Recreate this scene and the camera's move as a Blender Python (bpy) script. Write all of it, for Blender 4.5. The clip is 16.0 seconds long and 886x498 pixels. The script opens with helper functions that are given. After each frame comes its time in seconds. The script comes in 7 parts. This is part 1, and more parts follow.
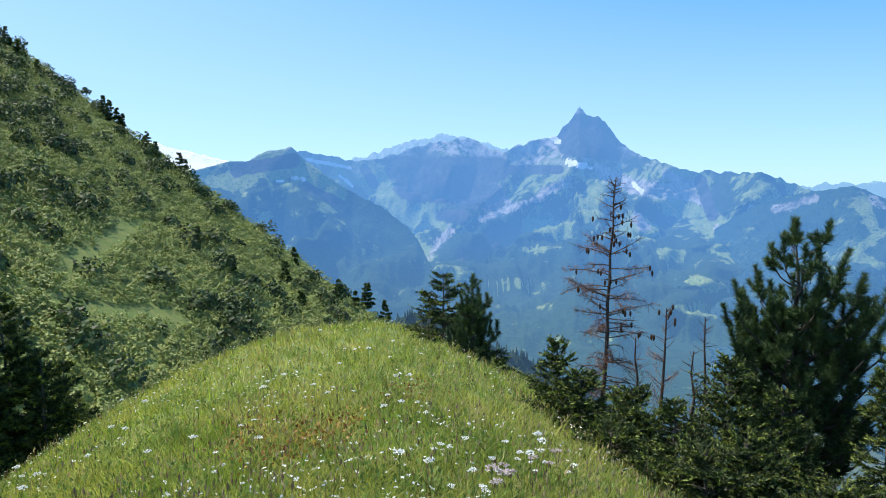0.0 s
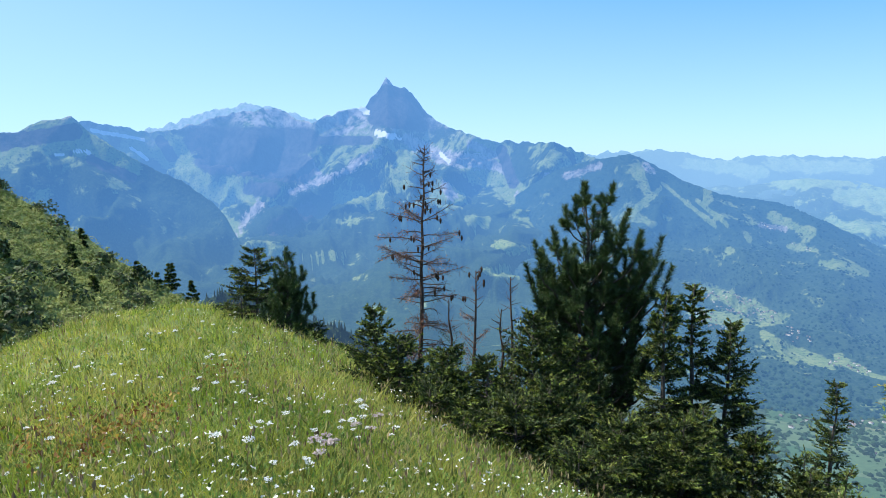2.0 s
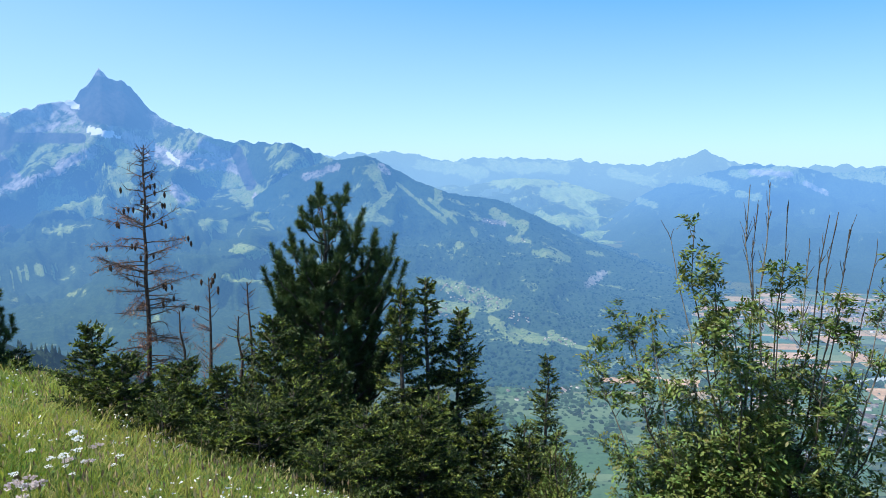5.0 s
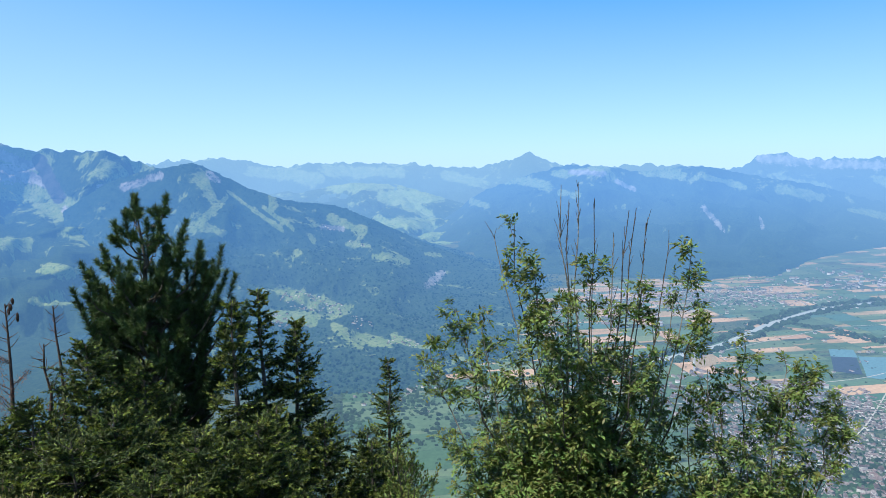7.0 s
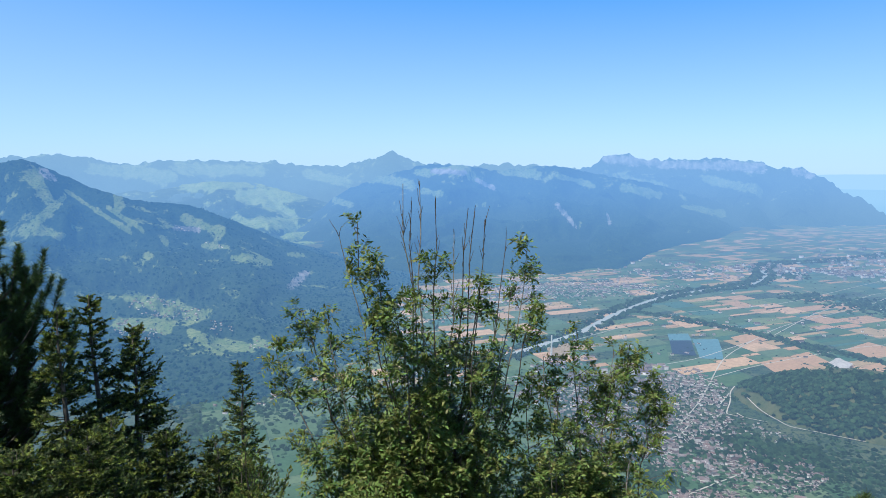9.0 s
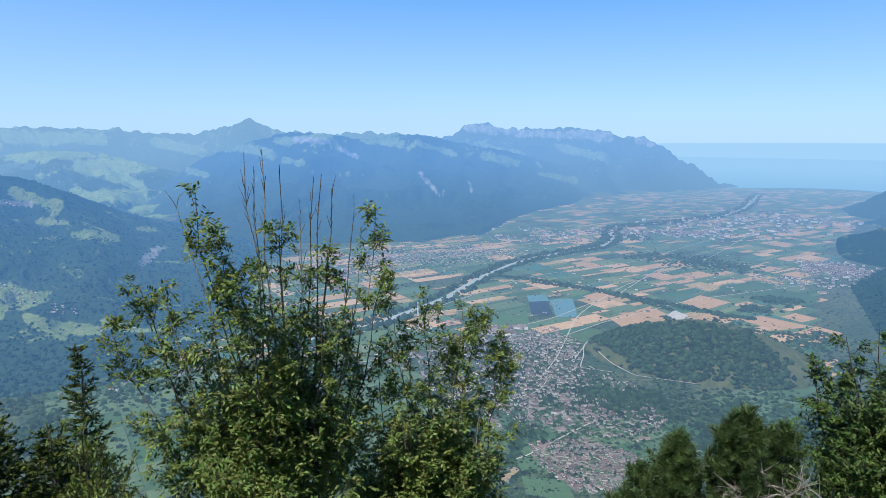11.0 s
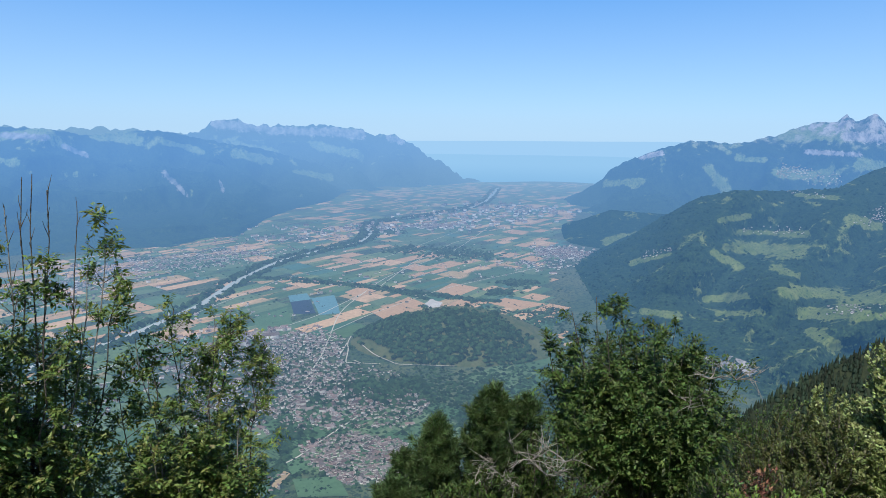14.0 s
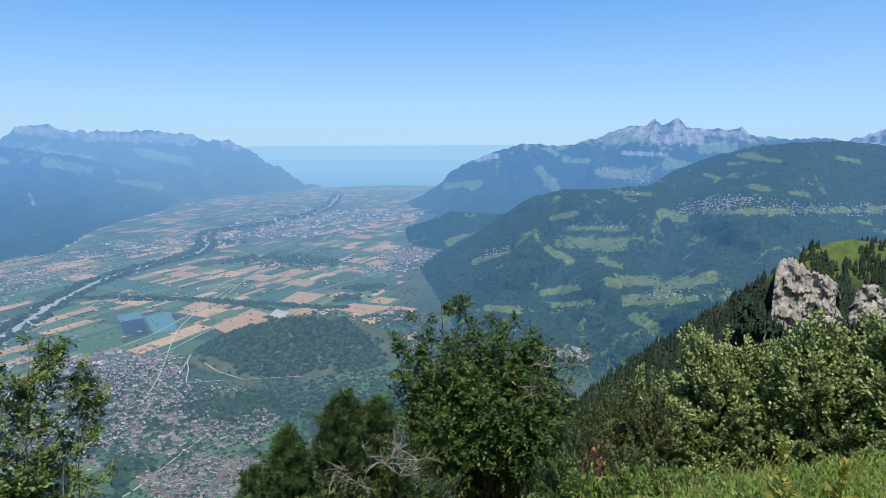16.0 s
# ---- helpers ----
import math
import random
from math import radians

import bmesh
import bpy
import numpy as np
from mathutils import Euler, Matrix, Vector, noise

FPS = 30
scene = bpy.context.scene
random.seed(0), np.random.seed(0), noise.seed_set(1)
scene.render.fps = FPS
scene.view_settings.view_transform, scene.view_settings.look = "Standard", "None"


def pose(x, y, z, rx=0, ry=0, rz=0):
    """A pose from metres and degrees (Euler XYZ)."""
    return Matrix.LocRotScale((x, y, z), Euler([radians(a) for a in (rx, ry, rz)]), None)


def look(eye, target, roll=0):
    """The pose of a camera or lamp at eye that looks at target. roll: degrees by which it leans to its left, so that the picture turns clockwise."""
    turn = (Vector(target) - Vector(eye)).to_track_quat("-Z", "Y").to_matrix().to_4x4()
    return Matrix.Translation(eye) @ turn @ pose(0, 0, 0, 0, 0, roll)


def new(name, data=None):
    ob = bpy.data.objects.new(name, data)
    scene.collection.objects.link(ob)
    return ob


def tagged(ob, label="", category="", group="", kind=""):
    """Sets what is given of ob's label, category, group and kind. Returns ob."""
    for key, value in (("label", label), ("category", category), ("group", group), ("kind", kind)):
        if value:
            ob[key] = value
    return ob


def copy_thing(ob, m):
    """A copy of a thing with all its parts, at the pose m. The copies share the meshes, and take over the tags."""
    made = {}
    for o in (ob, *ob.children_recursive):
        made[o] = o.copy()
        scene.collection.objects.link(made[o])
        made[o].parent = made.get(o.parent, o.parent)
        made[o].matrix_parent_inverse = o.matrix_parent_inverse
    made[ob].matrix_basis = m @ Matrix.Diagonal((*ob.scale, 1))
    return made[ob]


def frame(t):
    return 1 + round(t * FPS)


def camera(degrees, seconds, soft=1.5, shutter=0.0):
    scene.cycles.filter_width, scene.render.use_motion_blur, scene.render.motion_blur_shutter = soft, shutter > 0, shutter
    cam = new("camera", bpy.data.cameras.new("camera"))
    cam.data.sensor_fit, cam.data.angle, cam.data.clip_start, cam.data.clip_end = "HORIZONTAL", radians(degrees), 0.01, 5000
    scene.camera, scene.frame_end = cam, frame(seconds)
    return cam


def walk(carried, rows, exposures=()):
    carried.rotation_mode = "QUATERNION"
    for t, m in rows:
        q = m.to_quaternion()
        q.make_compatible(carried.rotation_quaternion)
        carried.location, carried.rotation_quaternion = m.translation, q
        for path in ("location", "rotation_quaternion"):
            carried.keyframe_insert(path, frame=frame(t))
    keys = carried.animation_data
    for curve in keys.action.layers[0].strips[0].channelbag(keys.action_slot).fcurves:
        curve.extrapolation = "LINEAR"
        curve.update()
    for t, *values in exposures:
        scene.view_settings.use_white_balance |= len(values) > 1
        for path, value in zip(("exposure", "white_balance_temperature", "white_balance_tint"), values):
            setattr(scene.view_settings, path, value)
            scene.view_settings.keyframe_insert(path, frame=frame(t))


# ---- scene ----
# A grassy ridge over a wide alpine valley. Everything within some 250 m stands at true size;
# the valley and the ranges behind it are built at about one eighth, to lie within the lens's reach.
EYE = 1.65          # eye height over the ridge
FLOOR = -190.0      # the valley floor

cam = camera(66.5, 16.0, soft=0.5)
PATH = [
    (0.0, -0.007, 0.017, 0.013, 84.50, -0.10, -0.06), (0.5, -0.044, 0.088, -0.003, 83.72, 0.17, -5.09),
    (1.0, -0.040, 0.097, -0.017, 83.15, 0.43, -8.97), (1.5, -0.027, 0.069, -0.014, 82.50, 0.48, -12.18),
    (2.0, -0.008, 0.047, -0.021, 82.03, 0.48, -15.92), (2.5, 0.003, 0.044, -0.024, 81.89, 0.44, -19.92),
    (3.0, 0.027, 0.044, -0.022, 81.84, 0.46, -23.55), (3.5, 0.032, 0.018, -0.021, 81.87, 0.44, -27.08),
    (4.0, 0.045, 0.014, -0.024, 81.92, 0.45, -30.67), (6.5, 0.103, -0.007, -0.014, 82.23, 0.40, -48.04),
    (7.0, 0.126, -0.086, -0.009, 82.26, 1.01, -51.45), (7.5, 0.161, -0.188, -0.006, 82.24, 0.92, -54.42),
    (8.0, 0.173, -0.258, -0.006, 82.21, 0.47, -57.60), (8.5, 0.180, -0.305, -0.003, 82.15, 0.33, -60.59),
    (9.0, 0.194, -0.362, -0.011, 82.00, 0.51, -62.91), (11.5, 0.260, -0.643, -0.020, 78.92, -0.06, -77.00),
    (12.0, 0.289, -0.666, -0.027, 78.95, -0.33, -79.53), (12.5, 0.283, -0.662, -0.018, 79.31, -0.97, -83.24),
    (13.0, 0.278, -0.642, -0.015, 79.41, -0.86, -87.28), (13.5, 0.312, -0.656, -0.027, 79.31, -0.42, -90.96),
    (14.0, 0.340, -0.658, -0.037, 79.19, -0.66, -94.76), (14.5, 0.326, -0.659, -0.031, 79.17, -0.64, -98.14),
    (15.0, 0.316, -0.663, -0.022, 79.24, -0.65, -101.45), (15.5, 0.311, -0.666, -0.022, 79.50, -0.58, -104.79),
    (16.0, 0.304, -0.674, -0.025, 79.70, -0.48, -108.06)]
walk(cam, [(t, pose(x, y, EYE + z, rx, ry, rz)) for t, x, y, z, rx, ry, rz in PATH],
     [(0.0, 0.49), (4.0, 0.49), (6.5, 0.43), (9.0, 0.22), (11.5, 0.12), (16.0, 0.03)])

# ---- sky and sun ----
SUN_AZ, SUN_EL = -72.0, 60.0      # degrees: clockwise from +y, and up
world = bpy.data.worlds.new("sky")
scene.world = world
world.use_nodes = True
wt = world.node_tree
sky = wt.nodes.new("ShaderNodeTexSky")
sky.sky_type, sky.sun_disc = "NISHITA", False
sky.sun_elevation, sky.sun_rotation = radians(SUN_EL), radians(SUN_AZ)
sky.altitude, sky.air_density, sky.dust_density, sky.ozone_density = 1500, 1.0, 0.8, 3.0
wt.nodes["Background"].inputs["Strength"].default_value = 0.10
clear = wt.nodes.new("ShaderNodeMix")       # a clear, deep blue summer sky
clear.data_type, clear.blend_type = "RGBA", "MULTIPLY"
clear.inputs[0].default_value, clear.inputs[7].default_value = 1.0, (0.64, 1.10, 1.40, 1)
wt.links.new(sky.outputs[0], clear.inputs[6])
even = wt.nodes.new("ShaderNodeMix")        # thin bright haze evens it out
even.data_type = "RGBA"
even.inputs[0].default_value = 0.74
up = wt.nodes.new("ShaderNodeTexCoord")
apart = wt.nodes.new("ShaderNodeSeparateXYZ")
rise = wt.nodes.new("ShaderNodeMapRange")
rise.inputs[1].default_value, rise.inputs[2].default_value = -0.02, 0.27
blend = wt.nodes.new("ShaderNodeMix")       # pale at the skyline, deep blue overhead
blend.data_type = "RGBA"
blend.inputs[6].default_value, blend.inputs[7].default_value = (5.0, 7.15, 10.1, 1), (0.8, 3.5, 9.0, 1)
wt.links.new(up.outputs["Generated"], apart.inputs[0])
wt.links.new(apart.outputs[2], rise.inputs[0])
lean = wt.nodes.new("ShaderNodeMath")       # deeper blue away from the sun
lean.operation = "MULTIPLY_ADD"
lean.inputs[1].default_value, lean.inputs[2].default_value = 0.55, 0.68
pull = wt.nodes.new("ShaderNodeMath")
pull.operation = "MULTIPLY"
wt.links.new(apart.outputs[0], lean.inputs[0])
wt.links.new(rise.outputs[0], pull.inputs[0])
wt.links.new(lean.outputs[0], pull.inputs[1])
wt.links.new(pull.outputs[0], blend.inputs[0])
high = wt.nodes.new("ShaderNodeMapRange")
high.inputs[1].default_value, high.inputs[2].default_value = 0.3, 0.85
dark = wt.nodes.new("ShaderNodeMix")        # dark blue towards the zenith
dark.data_type = "RGBA"
dark.inputs[7].default_value = (0.25, 0.85, 2.6, 1)
wt.links.new(apart.outputs[2], high.inputs[0])
wt.links.new(high.outputs[0], dark.inputs[0])
wt.links.new(blend.outputs[2], dark.inputs[6])
wt.links.new(dark.outputs[2], even.inputs[7])
wt.links.new(clear.outputs[2], even.inputs[6])
wt.links.new(even.outputs[2], wt.nodes["Background"].inputs["Color"])

sun = new("sun", bpy.data.lights.new("sun", "SUN"))
sun.data.energy, sun.data.angle, sun.data.color = 5.0, radians(0.53), (1.0, 0.95, 0.87)
_d = Vector((math.sin(radians(SUN_AZ)) * math.cos(radians(SUN_EL)), math.cos(radians(SUN_AZ)) * math.cos(radians(SUN_EL)), math.sin(radians(SUN_EL))))
sun.matrix_world = look(_d * 200, (0, 0, 0))

# ---- materials ----
class Nodes:
    """A material's nodes, made and linked in one line each."""

    def __init__(self, name):
        self.m = bpy.data.materials.new(name)
        self.m.use_nodes = True
        self.t = self.m.node_tree
        self.t.nodes.clear()

    def add(self, kind, ins=(), **props):
        n = self.t.nodes.new("ShaderNode" + kind)
        for k, v in props.items():
            setattr(n, k, v)
        for k, v in dict(ins).items():
            if isinstance(v, bpy.types.NodeSocket):
                self.t.links.new(v, n.inputs[k])
            else:
                n.inputs[k].default_value = v
        return n

    def noise(self, scale, detail=4, rough=0.55, vec=None, dist=0.0):
        ins = {"Scale": scale, "Detail": detail, "Roughness": rough, "Distortion": dist}
        if vec is not None:
            ins["Vector"] = vec
        return self.add("TexNoise", ins).outputs[0]

    def step(self, value, lo, hi, a=0.0, b=1.0):
        return self.add("MapRange", {0: value, 1: lo, 2: hi, 3: a, 4: b}, interpolation_type="SMOOTHSTEP").outputs[0]

    def math(self, op, a, b=0.0):
        return self.add("Math", {0: a, 1: b}, operation=op).outputs[0]

    def mix(self, fac, a, b):
        def col(c):
            return c if isinstance(c, bpy.types.NodeSocket) else (*c[:3], 1)
        return self.add("Mix", {0: fac, 6: col(a), 7: col(b)}, data_type="RGBA").outputs[2]

    def end(self, shader):
        o = self.t.nodes.new("ShaderNodeOutputMaterial")
        self.t.links.new(shader, o.inputs[0])
        return self.m


def surface(name, a, b, c=None, scale=3.0, fine=40.0, rough=0.8, bump=0.3, bump_scale=None, random_by="", spec=0.3, through_light=0.0, relief=0.02, vary=(0.45, 1.35)):
    """A surface of two or three tones: broad stains, fine grain, relief; leaves let light through."""
    k = Nodes(name)
    pos = k.add("NewGeometry")
    vec = pos.outputs["Position"]
    broad, grain = k.noise(scale, 5, 0.6, vec), k.noise(fine, 3, 0.6, vec)
    col = k.mix(k.step(broad, 0.35, 0.65), a, b)
    if c:
        col = k.mix(k.step(grain, 0.45, 0.75), col, c)
    if random_by:
        rnd = pos.outputs["Random Per Island"] if random_by == "island" else k.add("ObjectInfo").outputs["Random"]
        col = k.add("HueSaturation", {"Hue": k.step(rnd, 0, 1, 0.48, 0.52), "Value": k.step(rnd, 0, 1, *vary), "Color": col}).outputs[0]
    bs = k.add("BsdfPrincipled", {"Base Color": col, "Roughness": rough, "Specular IOR Level": spec})
    if bump:
        bn = k.add("Bump", {"Height": k.noise(bump_scale or fine, 6, 0.65, vec), "Strength": bump, "Distance": relief})
        k.t.links.new(bn.outputs[0], bs.inputs["Normal"])
    if through_light:
        tr = k.add("BsdfTranslucent", {"Color": k.add("HueSaturation", {"Saturation": 1.15, "Value": 1.3, "Color": col}).outputs[0]})
        return k.end(k.add("MixShader", {0: through_light, 1: bs.outputs[0], 2: tr.outputs[0]}).outputs[0])
    return k.end(bs.outputs[0])


# Haze is emission in the far materials; these set its reach and tones.
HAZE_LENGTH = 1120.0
HAZE_NEAR, HAZE_FAR = (0.085, 0.245, 0.56), (0.30, 0.53, 0.80)


HAZE_LOW = (0.165, 0.335, 0.61)
HAZE_BLUE = (0.10, 0.295, 0.68)


def haze_glow(k, col, rough=0.9, normal=None, thick=1.0, near=HAZE_NEAR, far=HAZE_FAR, low=0.0):
    """A far surface with sunlit haze painted on as its own glow, stronger with distance from the origin."""
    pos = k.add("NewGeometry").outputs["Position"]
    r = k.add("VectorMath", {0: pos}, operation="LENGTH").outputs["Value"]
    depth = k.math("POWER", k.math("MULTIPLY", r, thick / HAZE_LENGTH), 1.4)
    # extra haze glow painted on low ground
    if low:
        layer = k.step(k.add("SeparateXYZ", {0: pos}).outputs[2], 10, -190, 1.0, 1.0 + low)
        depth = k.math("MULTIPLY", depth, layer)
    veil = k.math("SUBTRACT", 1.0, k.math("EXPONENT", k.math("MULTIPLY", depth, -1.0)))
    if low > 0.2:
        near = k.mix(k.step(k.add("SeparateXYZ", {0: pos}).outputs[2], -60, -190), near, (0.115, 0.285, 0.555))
    haze_tone = k.mix(k.step(r, 1250, 3200), near, far)
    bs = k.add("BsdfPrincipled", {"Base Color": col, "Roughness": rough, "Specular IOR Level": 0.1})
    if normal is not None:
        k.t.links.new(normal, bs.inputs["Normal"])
    glow = k.add("Emission", {"Color": haze_tone, "Strength": 1.0})
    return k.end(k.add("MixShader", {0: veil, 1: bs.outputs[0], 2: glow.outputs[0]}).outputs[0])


def mountain_material(name, size=60.0, meadow=0.52, rock_z=60.0, rock_slope=0.55, snow=2.0, thick=1.0, lush=1.0, pale=1.0, near=None, low=0.28, belt=0.2):
    """Forest, alp meadow, rock and old snow, by height, steepness and chance; cliff shade and distance haze are painted
    in.
    """
    k = Nodes(name)
    geo = k.add("NewGeometry")
    vec = geo.outputs["Position"]
    z = k.add("SeparateXYZ", {0: vec}).outputs[2]
    nz = k.add("SeparateXYZ", {0: geo.outputs["Normal"]}).outputs[2]
    broad = k.noise(1.0 / size, 6, 0.62, vec, 0.6)
    tall = k.add("VectorMath", {0: vec, 1: (1.0, 1.0, 0.75)}, operation="MULTIPLY").outputs[0]
    fine = k.noise(4.0 / size, 6, 0.68, tall)
    forest = k.mix(k.step(fine, 0.35, 0.7), (0.018, 0.038, 0.022), (0.035, 0.065, 0.028))
    copse = k.noise(16.0 / size, 4, 0.65, vec)
    forest = k.mix(k.step(copse, 0.45, 0.62, 0.0, 0.7), forest, (0.05, 0.085, 0.034))
    alp = k.mix(k.step(fine, 0.3, 0.7), [c * lush for c in (0.115, 0.165, 0.045)], [c * lush for c in (0.20, 0.235, 0.085)])
    lift = k.math("MULTIPLY", k.step(z, -150, 60), belt)
    broad = k.math("ADD", broad, k.math("SUBTRACT", lift, belt / 2))
    cover = [k.add("Attribute", attribute_name=n).outputs["Fac"] for n in ("grass_cover", "scree_cover", "snow_cover", "cliff_shade")]
    open_land = k.math("ADD", k.math("ADD", broad, k.math("MULTIPLY", fine, 0.5)), k.math("MULTIPLY", cover[0], 0.34))
    alp = k.mix(k.step(copse, 0.52, 0.64, 0.0, 0.8), alp, forest)
    col = k.mix(k.step(open_land, meadow + 0.245, meadow + 0.335), forest, alp)
    stone = k.mix(k.step(fine, 0.35, 0.65), [c * pale for c in (0.12, 0.12, 0.13)], [c * pale for c in (0.42, 0.39, 0.37)])
    up = k.math("ADD", z, k.math("MULTIPLY", k.math("SUBTRACT", broad, 0.5), 220.0))
    steep = k.step(nz, rock_slope, rock_slope - 0.15)
    rocky = k.math("MULTIPLY", k.step(up, rock_z - 25, rock_z + 40), k.step(k.math("ADD", fine, k.math("MULTIPLY", steep, 0.3)), 0.42, 0.52))
    debris = k.math("ADD", k.math("ADD", k.math("MULTIPLY", fine, 0.5), k.math("MULTIPLY", copse, 0.5)), k.math("MULTIPLY", cover[1], 0.3))
    col = k.mix(k.math("MAXIMUM", rocky, k.step(debris, 0.66, 0.74)), col, stone)
    # shade of steep walls, painted as a dark rock tone along the cliff strips
    wall_shade = k.mix(k.step(fine, 0.35, 0.65), (0.035, 0.037, 0.042), (0.085, 0.083, 0.088))
    bare = k.math("ADD", cover[3], k.math("MULTIPLY", k.math("SUBTRACT", fine, 0.5), 1.2))
    col = k.mix(k.step(bare, 0.5, 0.7), col, wall_shade)
    streak = k.noise(3.0 / size, 3, 0.5, vec, 1.5)
    white = k.math("MULTIPLY", k.step(streak, snow, snow + 0.03), k.step(up, rock_z, rock_z + 20))
    col = k.mix(white, col, (0.85, 0.87, 0.9))
    col = k.mix(k.step(k.math("ADD", fine, k.math("MULTIPLY", cover[2], 0.4)), 0.76, 0.80), col, (0.85, 0.87, 0.9))
    bn = k.add("Bump", {"Height": k.noise(10.0 / size, 6, 0.7, vec), "Strength": 0.6, "Distance": size * 0.08}).outputs[0]
    # the range's distance haze goes in as emission
    return haze_glow(k, col, 0.95, bn, thick, near or HAZE_NEAR, low=low)


def floor_material():
    """Meadow and scattered trees between the fields of the valley floor."""
    k = Nodes("valley_meadow")
    vec = k.add("NewGeometry").outputs["Position"]
    n1, n2 = k.noise(0.02, 5, 0.6, vec), k.noise(0.35, 4, 0.7, vec)
    col = k.mix(k.step(n1, 0.4, 0.6), (0.05, 0.082, 0.036), (0.095, 0.115, 0.055))
    col = k.mix(k.step(n2, 0.48, 0.58), col, (0.022, 0.042, 0.026))
    # valley haze painted on as emission, growing with distance
    return haze_glow(k, col, thick=0.78, near=HAZE_LOW)


# Two mottled tones for far things, with distance haze painted in as glow.
def plain_haze_glow(name, a, b, scale=0.5, island=False, thick=0.72, rough=0.9, near=HAZE_LOW, far=HAZE_FAR):
    k = Nodes(name)
    geo = k.add("NewGeometry")
    vec = geo.outputs["Position"]
    col = k.mix(k.step(k.noise(scale, 5, 0.65, vec), 0.35, 0.65), a, b)
    if island:
        rnd = geo.outputs["Random Per Island"]
        col = k.add("HueSaturation", {"Value": k.step(rnd, 0, 1, 0.55, 1.5), "Color": col}).outputs[0]
    bn = k.add("Bump", {"Height": k.noise(scale * 4, 5, 0.7, vec), "Strength": 0.6, "Distance": 0.4 / scale}).outputs[0]
    return haze_glow(k, col, rough, bn, thick, near, far)


def field_material():
    """Strips of crop: maize, grass, stubble and ploughed soil, one tone to a field."""
    k = Nodes("crop_fields")
    geo = k.add("NewGeometry")
    vec, rnd = geo.outputs["Position"], geo.outputs["Random Per Island"]
    ramp = k.add("ValToRGB", {0: rnd})
    ramp.color_ramp.interpolation = "CONSTANT"
    tones = [(0, (0.07, 0.125, 0.045)), (0.16, (0.10, 0.155, 0.06)), (0.32, (0.16, 0.20, 0.08)), (0.42, (0.42, 0.265, 0.145)), (0.58, (0.05, 0.12, 0.06)),
             (0.66, (0.50, 0.33, 0.19)), (0.78, (0.09, 0.16, 0.08)), (0.86, (0.36, 0.26, 0.13)), (0.93, (0.06, 0.14, 0.10))]
    for i, (p, c) in enumerate(tones):
        e = ramp.color_ramp.elements[i] if i < 2 else ramp.color_ramp.elements.new(p)
        e.position, e.color = p, (*c, 1)
    lush = k.mix(k.step(k.math("FRACT", k.math("MULTIPLY", rnd, 7.3)), 0, 1), (0.055, 0.11, 0.045), (0.115, 0.165, 0.08))
    fine = k.noise(0.25, 4, 0.7, vec)
    mixed = k.mix(k.step(k.math("ADD", k.noise(0.007, 2, 0.5, vec), k.math("MULTIPLY", rnd, 0.12)), 0.47, 0.51), lush, ramp.outputs[0])
    mixed = k.mix(k.step(k.add("VectorMath", {0: vec}, operation="LENGTH").outputs["Value"], 560, 600), lush, mixed)
    col = k.add("HueSaturation", {"Value": k.step(fine, 0.3, 0.7, 0.85, 1.15), "Color": mixed}).outputs[0]
    # haze glow laid over the crop tones
    return haze_glow(k, col, thick=0.78, near=HAZE_LOW)


M_TURF = surface("turf", (0.10, 0.17, 0.035), (0.16, 0.20, 0.05), (0.20, 0.17, 0.07), 0.8, 14, 0.9, 0.5, relief=0.05)
M_GRASS = surface("grass_blades", (0.23, 0.30, 0.055), (0.40, 0.40, 0.10), (0.56, 0.47, 0.22), 0.7, 3.5, 0.6, 0, random_by="island", through_light=0.48, vary=(0.75, 1.2))
M_BARK = surface("bark", (0.05, 0.042, 0.036), (0.11, 0.095, 0.08), (0.17, 0.16, 0.14), 6, 60, 0.9, 0.6)
M_DEAD = surface("dead_wood", (0.05, 0.036, 0.03), (0.105, 0.068, 0.054), (0.15, 0.11, 0.09), 6, 60, 0.9, 0.5)
M_GREYTWIG = surface("grey_twig", (0.15, 0.135, 0.12), (0.25, 0.235, 0.21), (0.34, 0.32, 0.29), 6, 60, 0.85, 0.4)
M_RUST = surface("dry_needles", (0.20, 0.085, 0.06), (0.30, 0.15, 0.10), None, 4, 40, 0.9, 0, random_by="island")
M_PINE = surface("pine_needles", (0.045, 0.08, 0.027), (0.08, 0.125, 0.04), None, 3, 40, 0.5, 0, random_by="island", through_light=0.1)
# young shoots, paler to paint in sun; the inner needles darker for shade
M_SHOOT_LIT = surface("young_sunlit_spruce_needles", (0.12, 0.165, 0.03), (0.20, 0.235, 0.05), None, 3, 40, 0.6, 0, random_by="island", through_light=0.2)
M_SPRUCE = surface("spruce_needles", (0.03, 0.05, 0.014), (0.06, 0.085, 0.022), None, 3, 40, 0.6, 0, random_by="island", through_light=0.15)
M_ROWAN = surface("rowan_leaves", (0.088, 0.15, 0.038), (0.165, 0.225, 0.058), (0.225, 0.205, 0.065), 2, 8, 0.5, 0, random_by="island", through_light=0.2, spec=0.25, vary=(0.5, 1.3))
M_BROAD = surface("broad_leaves", (0.042, 0.08, 0.02), (0.072, 0.12, 0.03), (0.115, 0.145, 0.036), 2, 8, 0.5, 0, random_by="island", through_light=0.12, spec=0.25, vary=(0.5, 1.3))
M_WILLOW = surface("willow_leaves", (0.19, 0.245, 0.08), (0.29, 0.345, 0.125), (0.36, 0.395, 0.17), 2, 8, 0.45, 0, random_by="island", through_light=0.12, spec=0.3, vary=(0.5, 1.25))
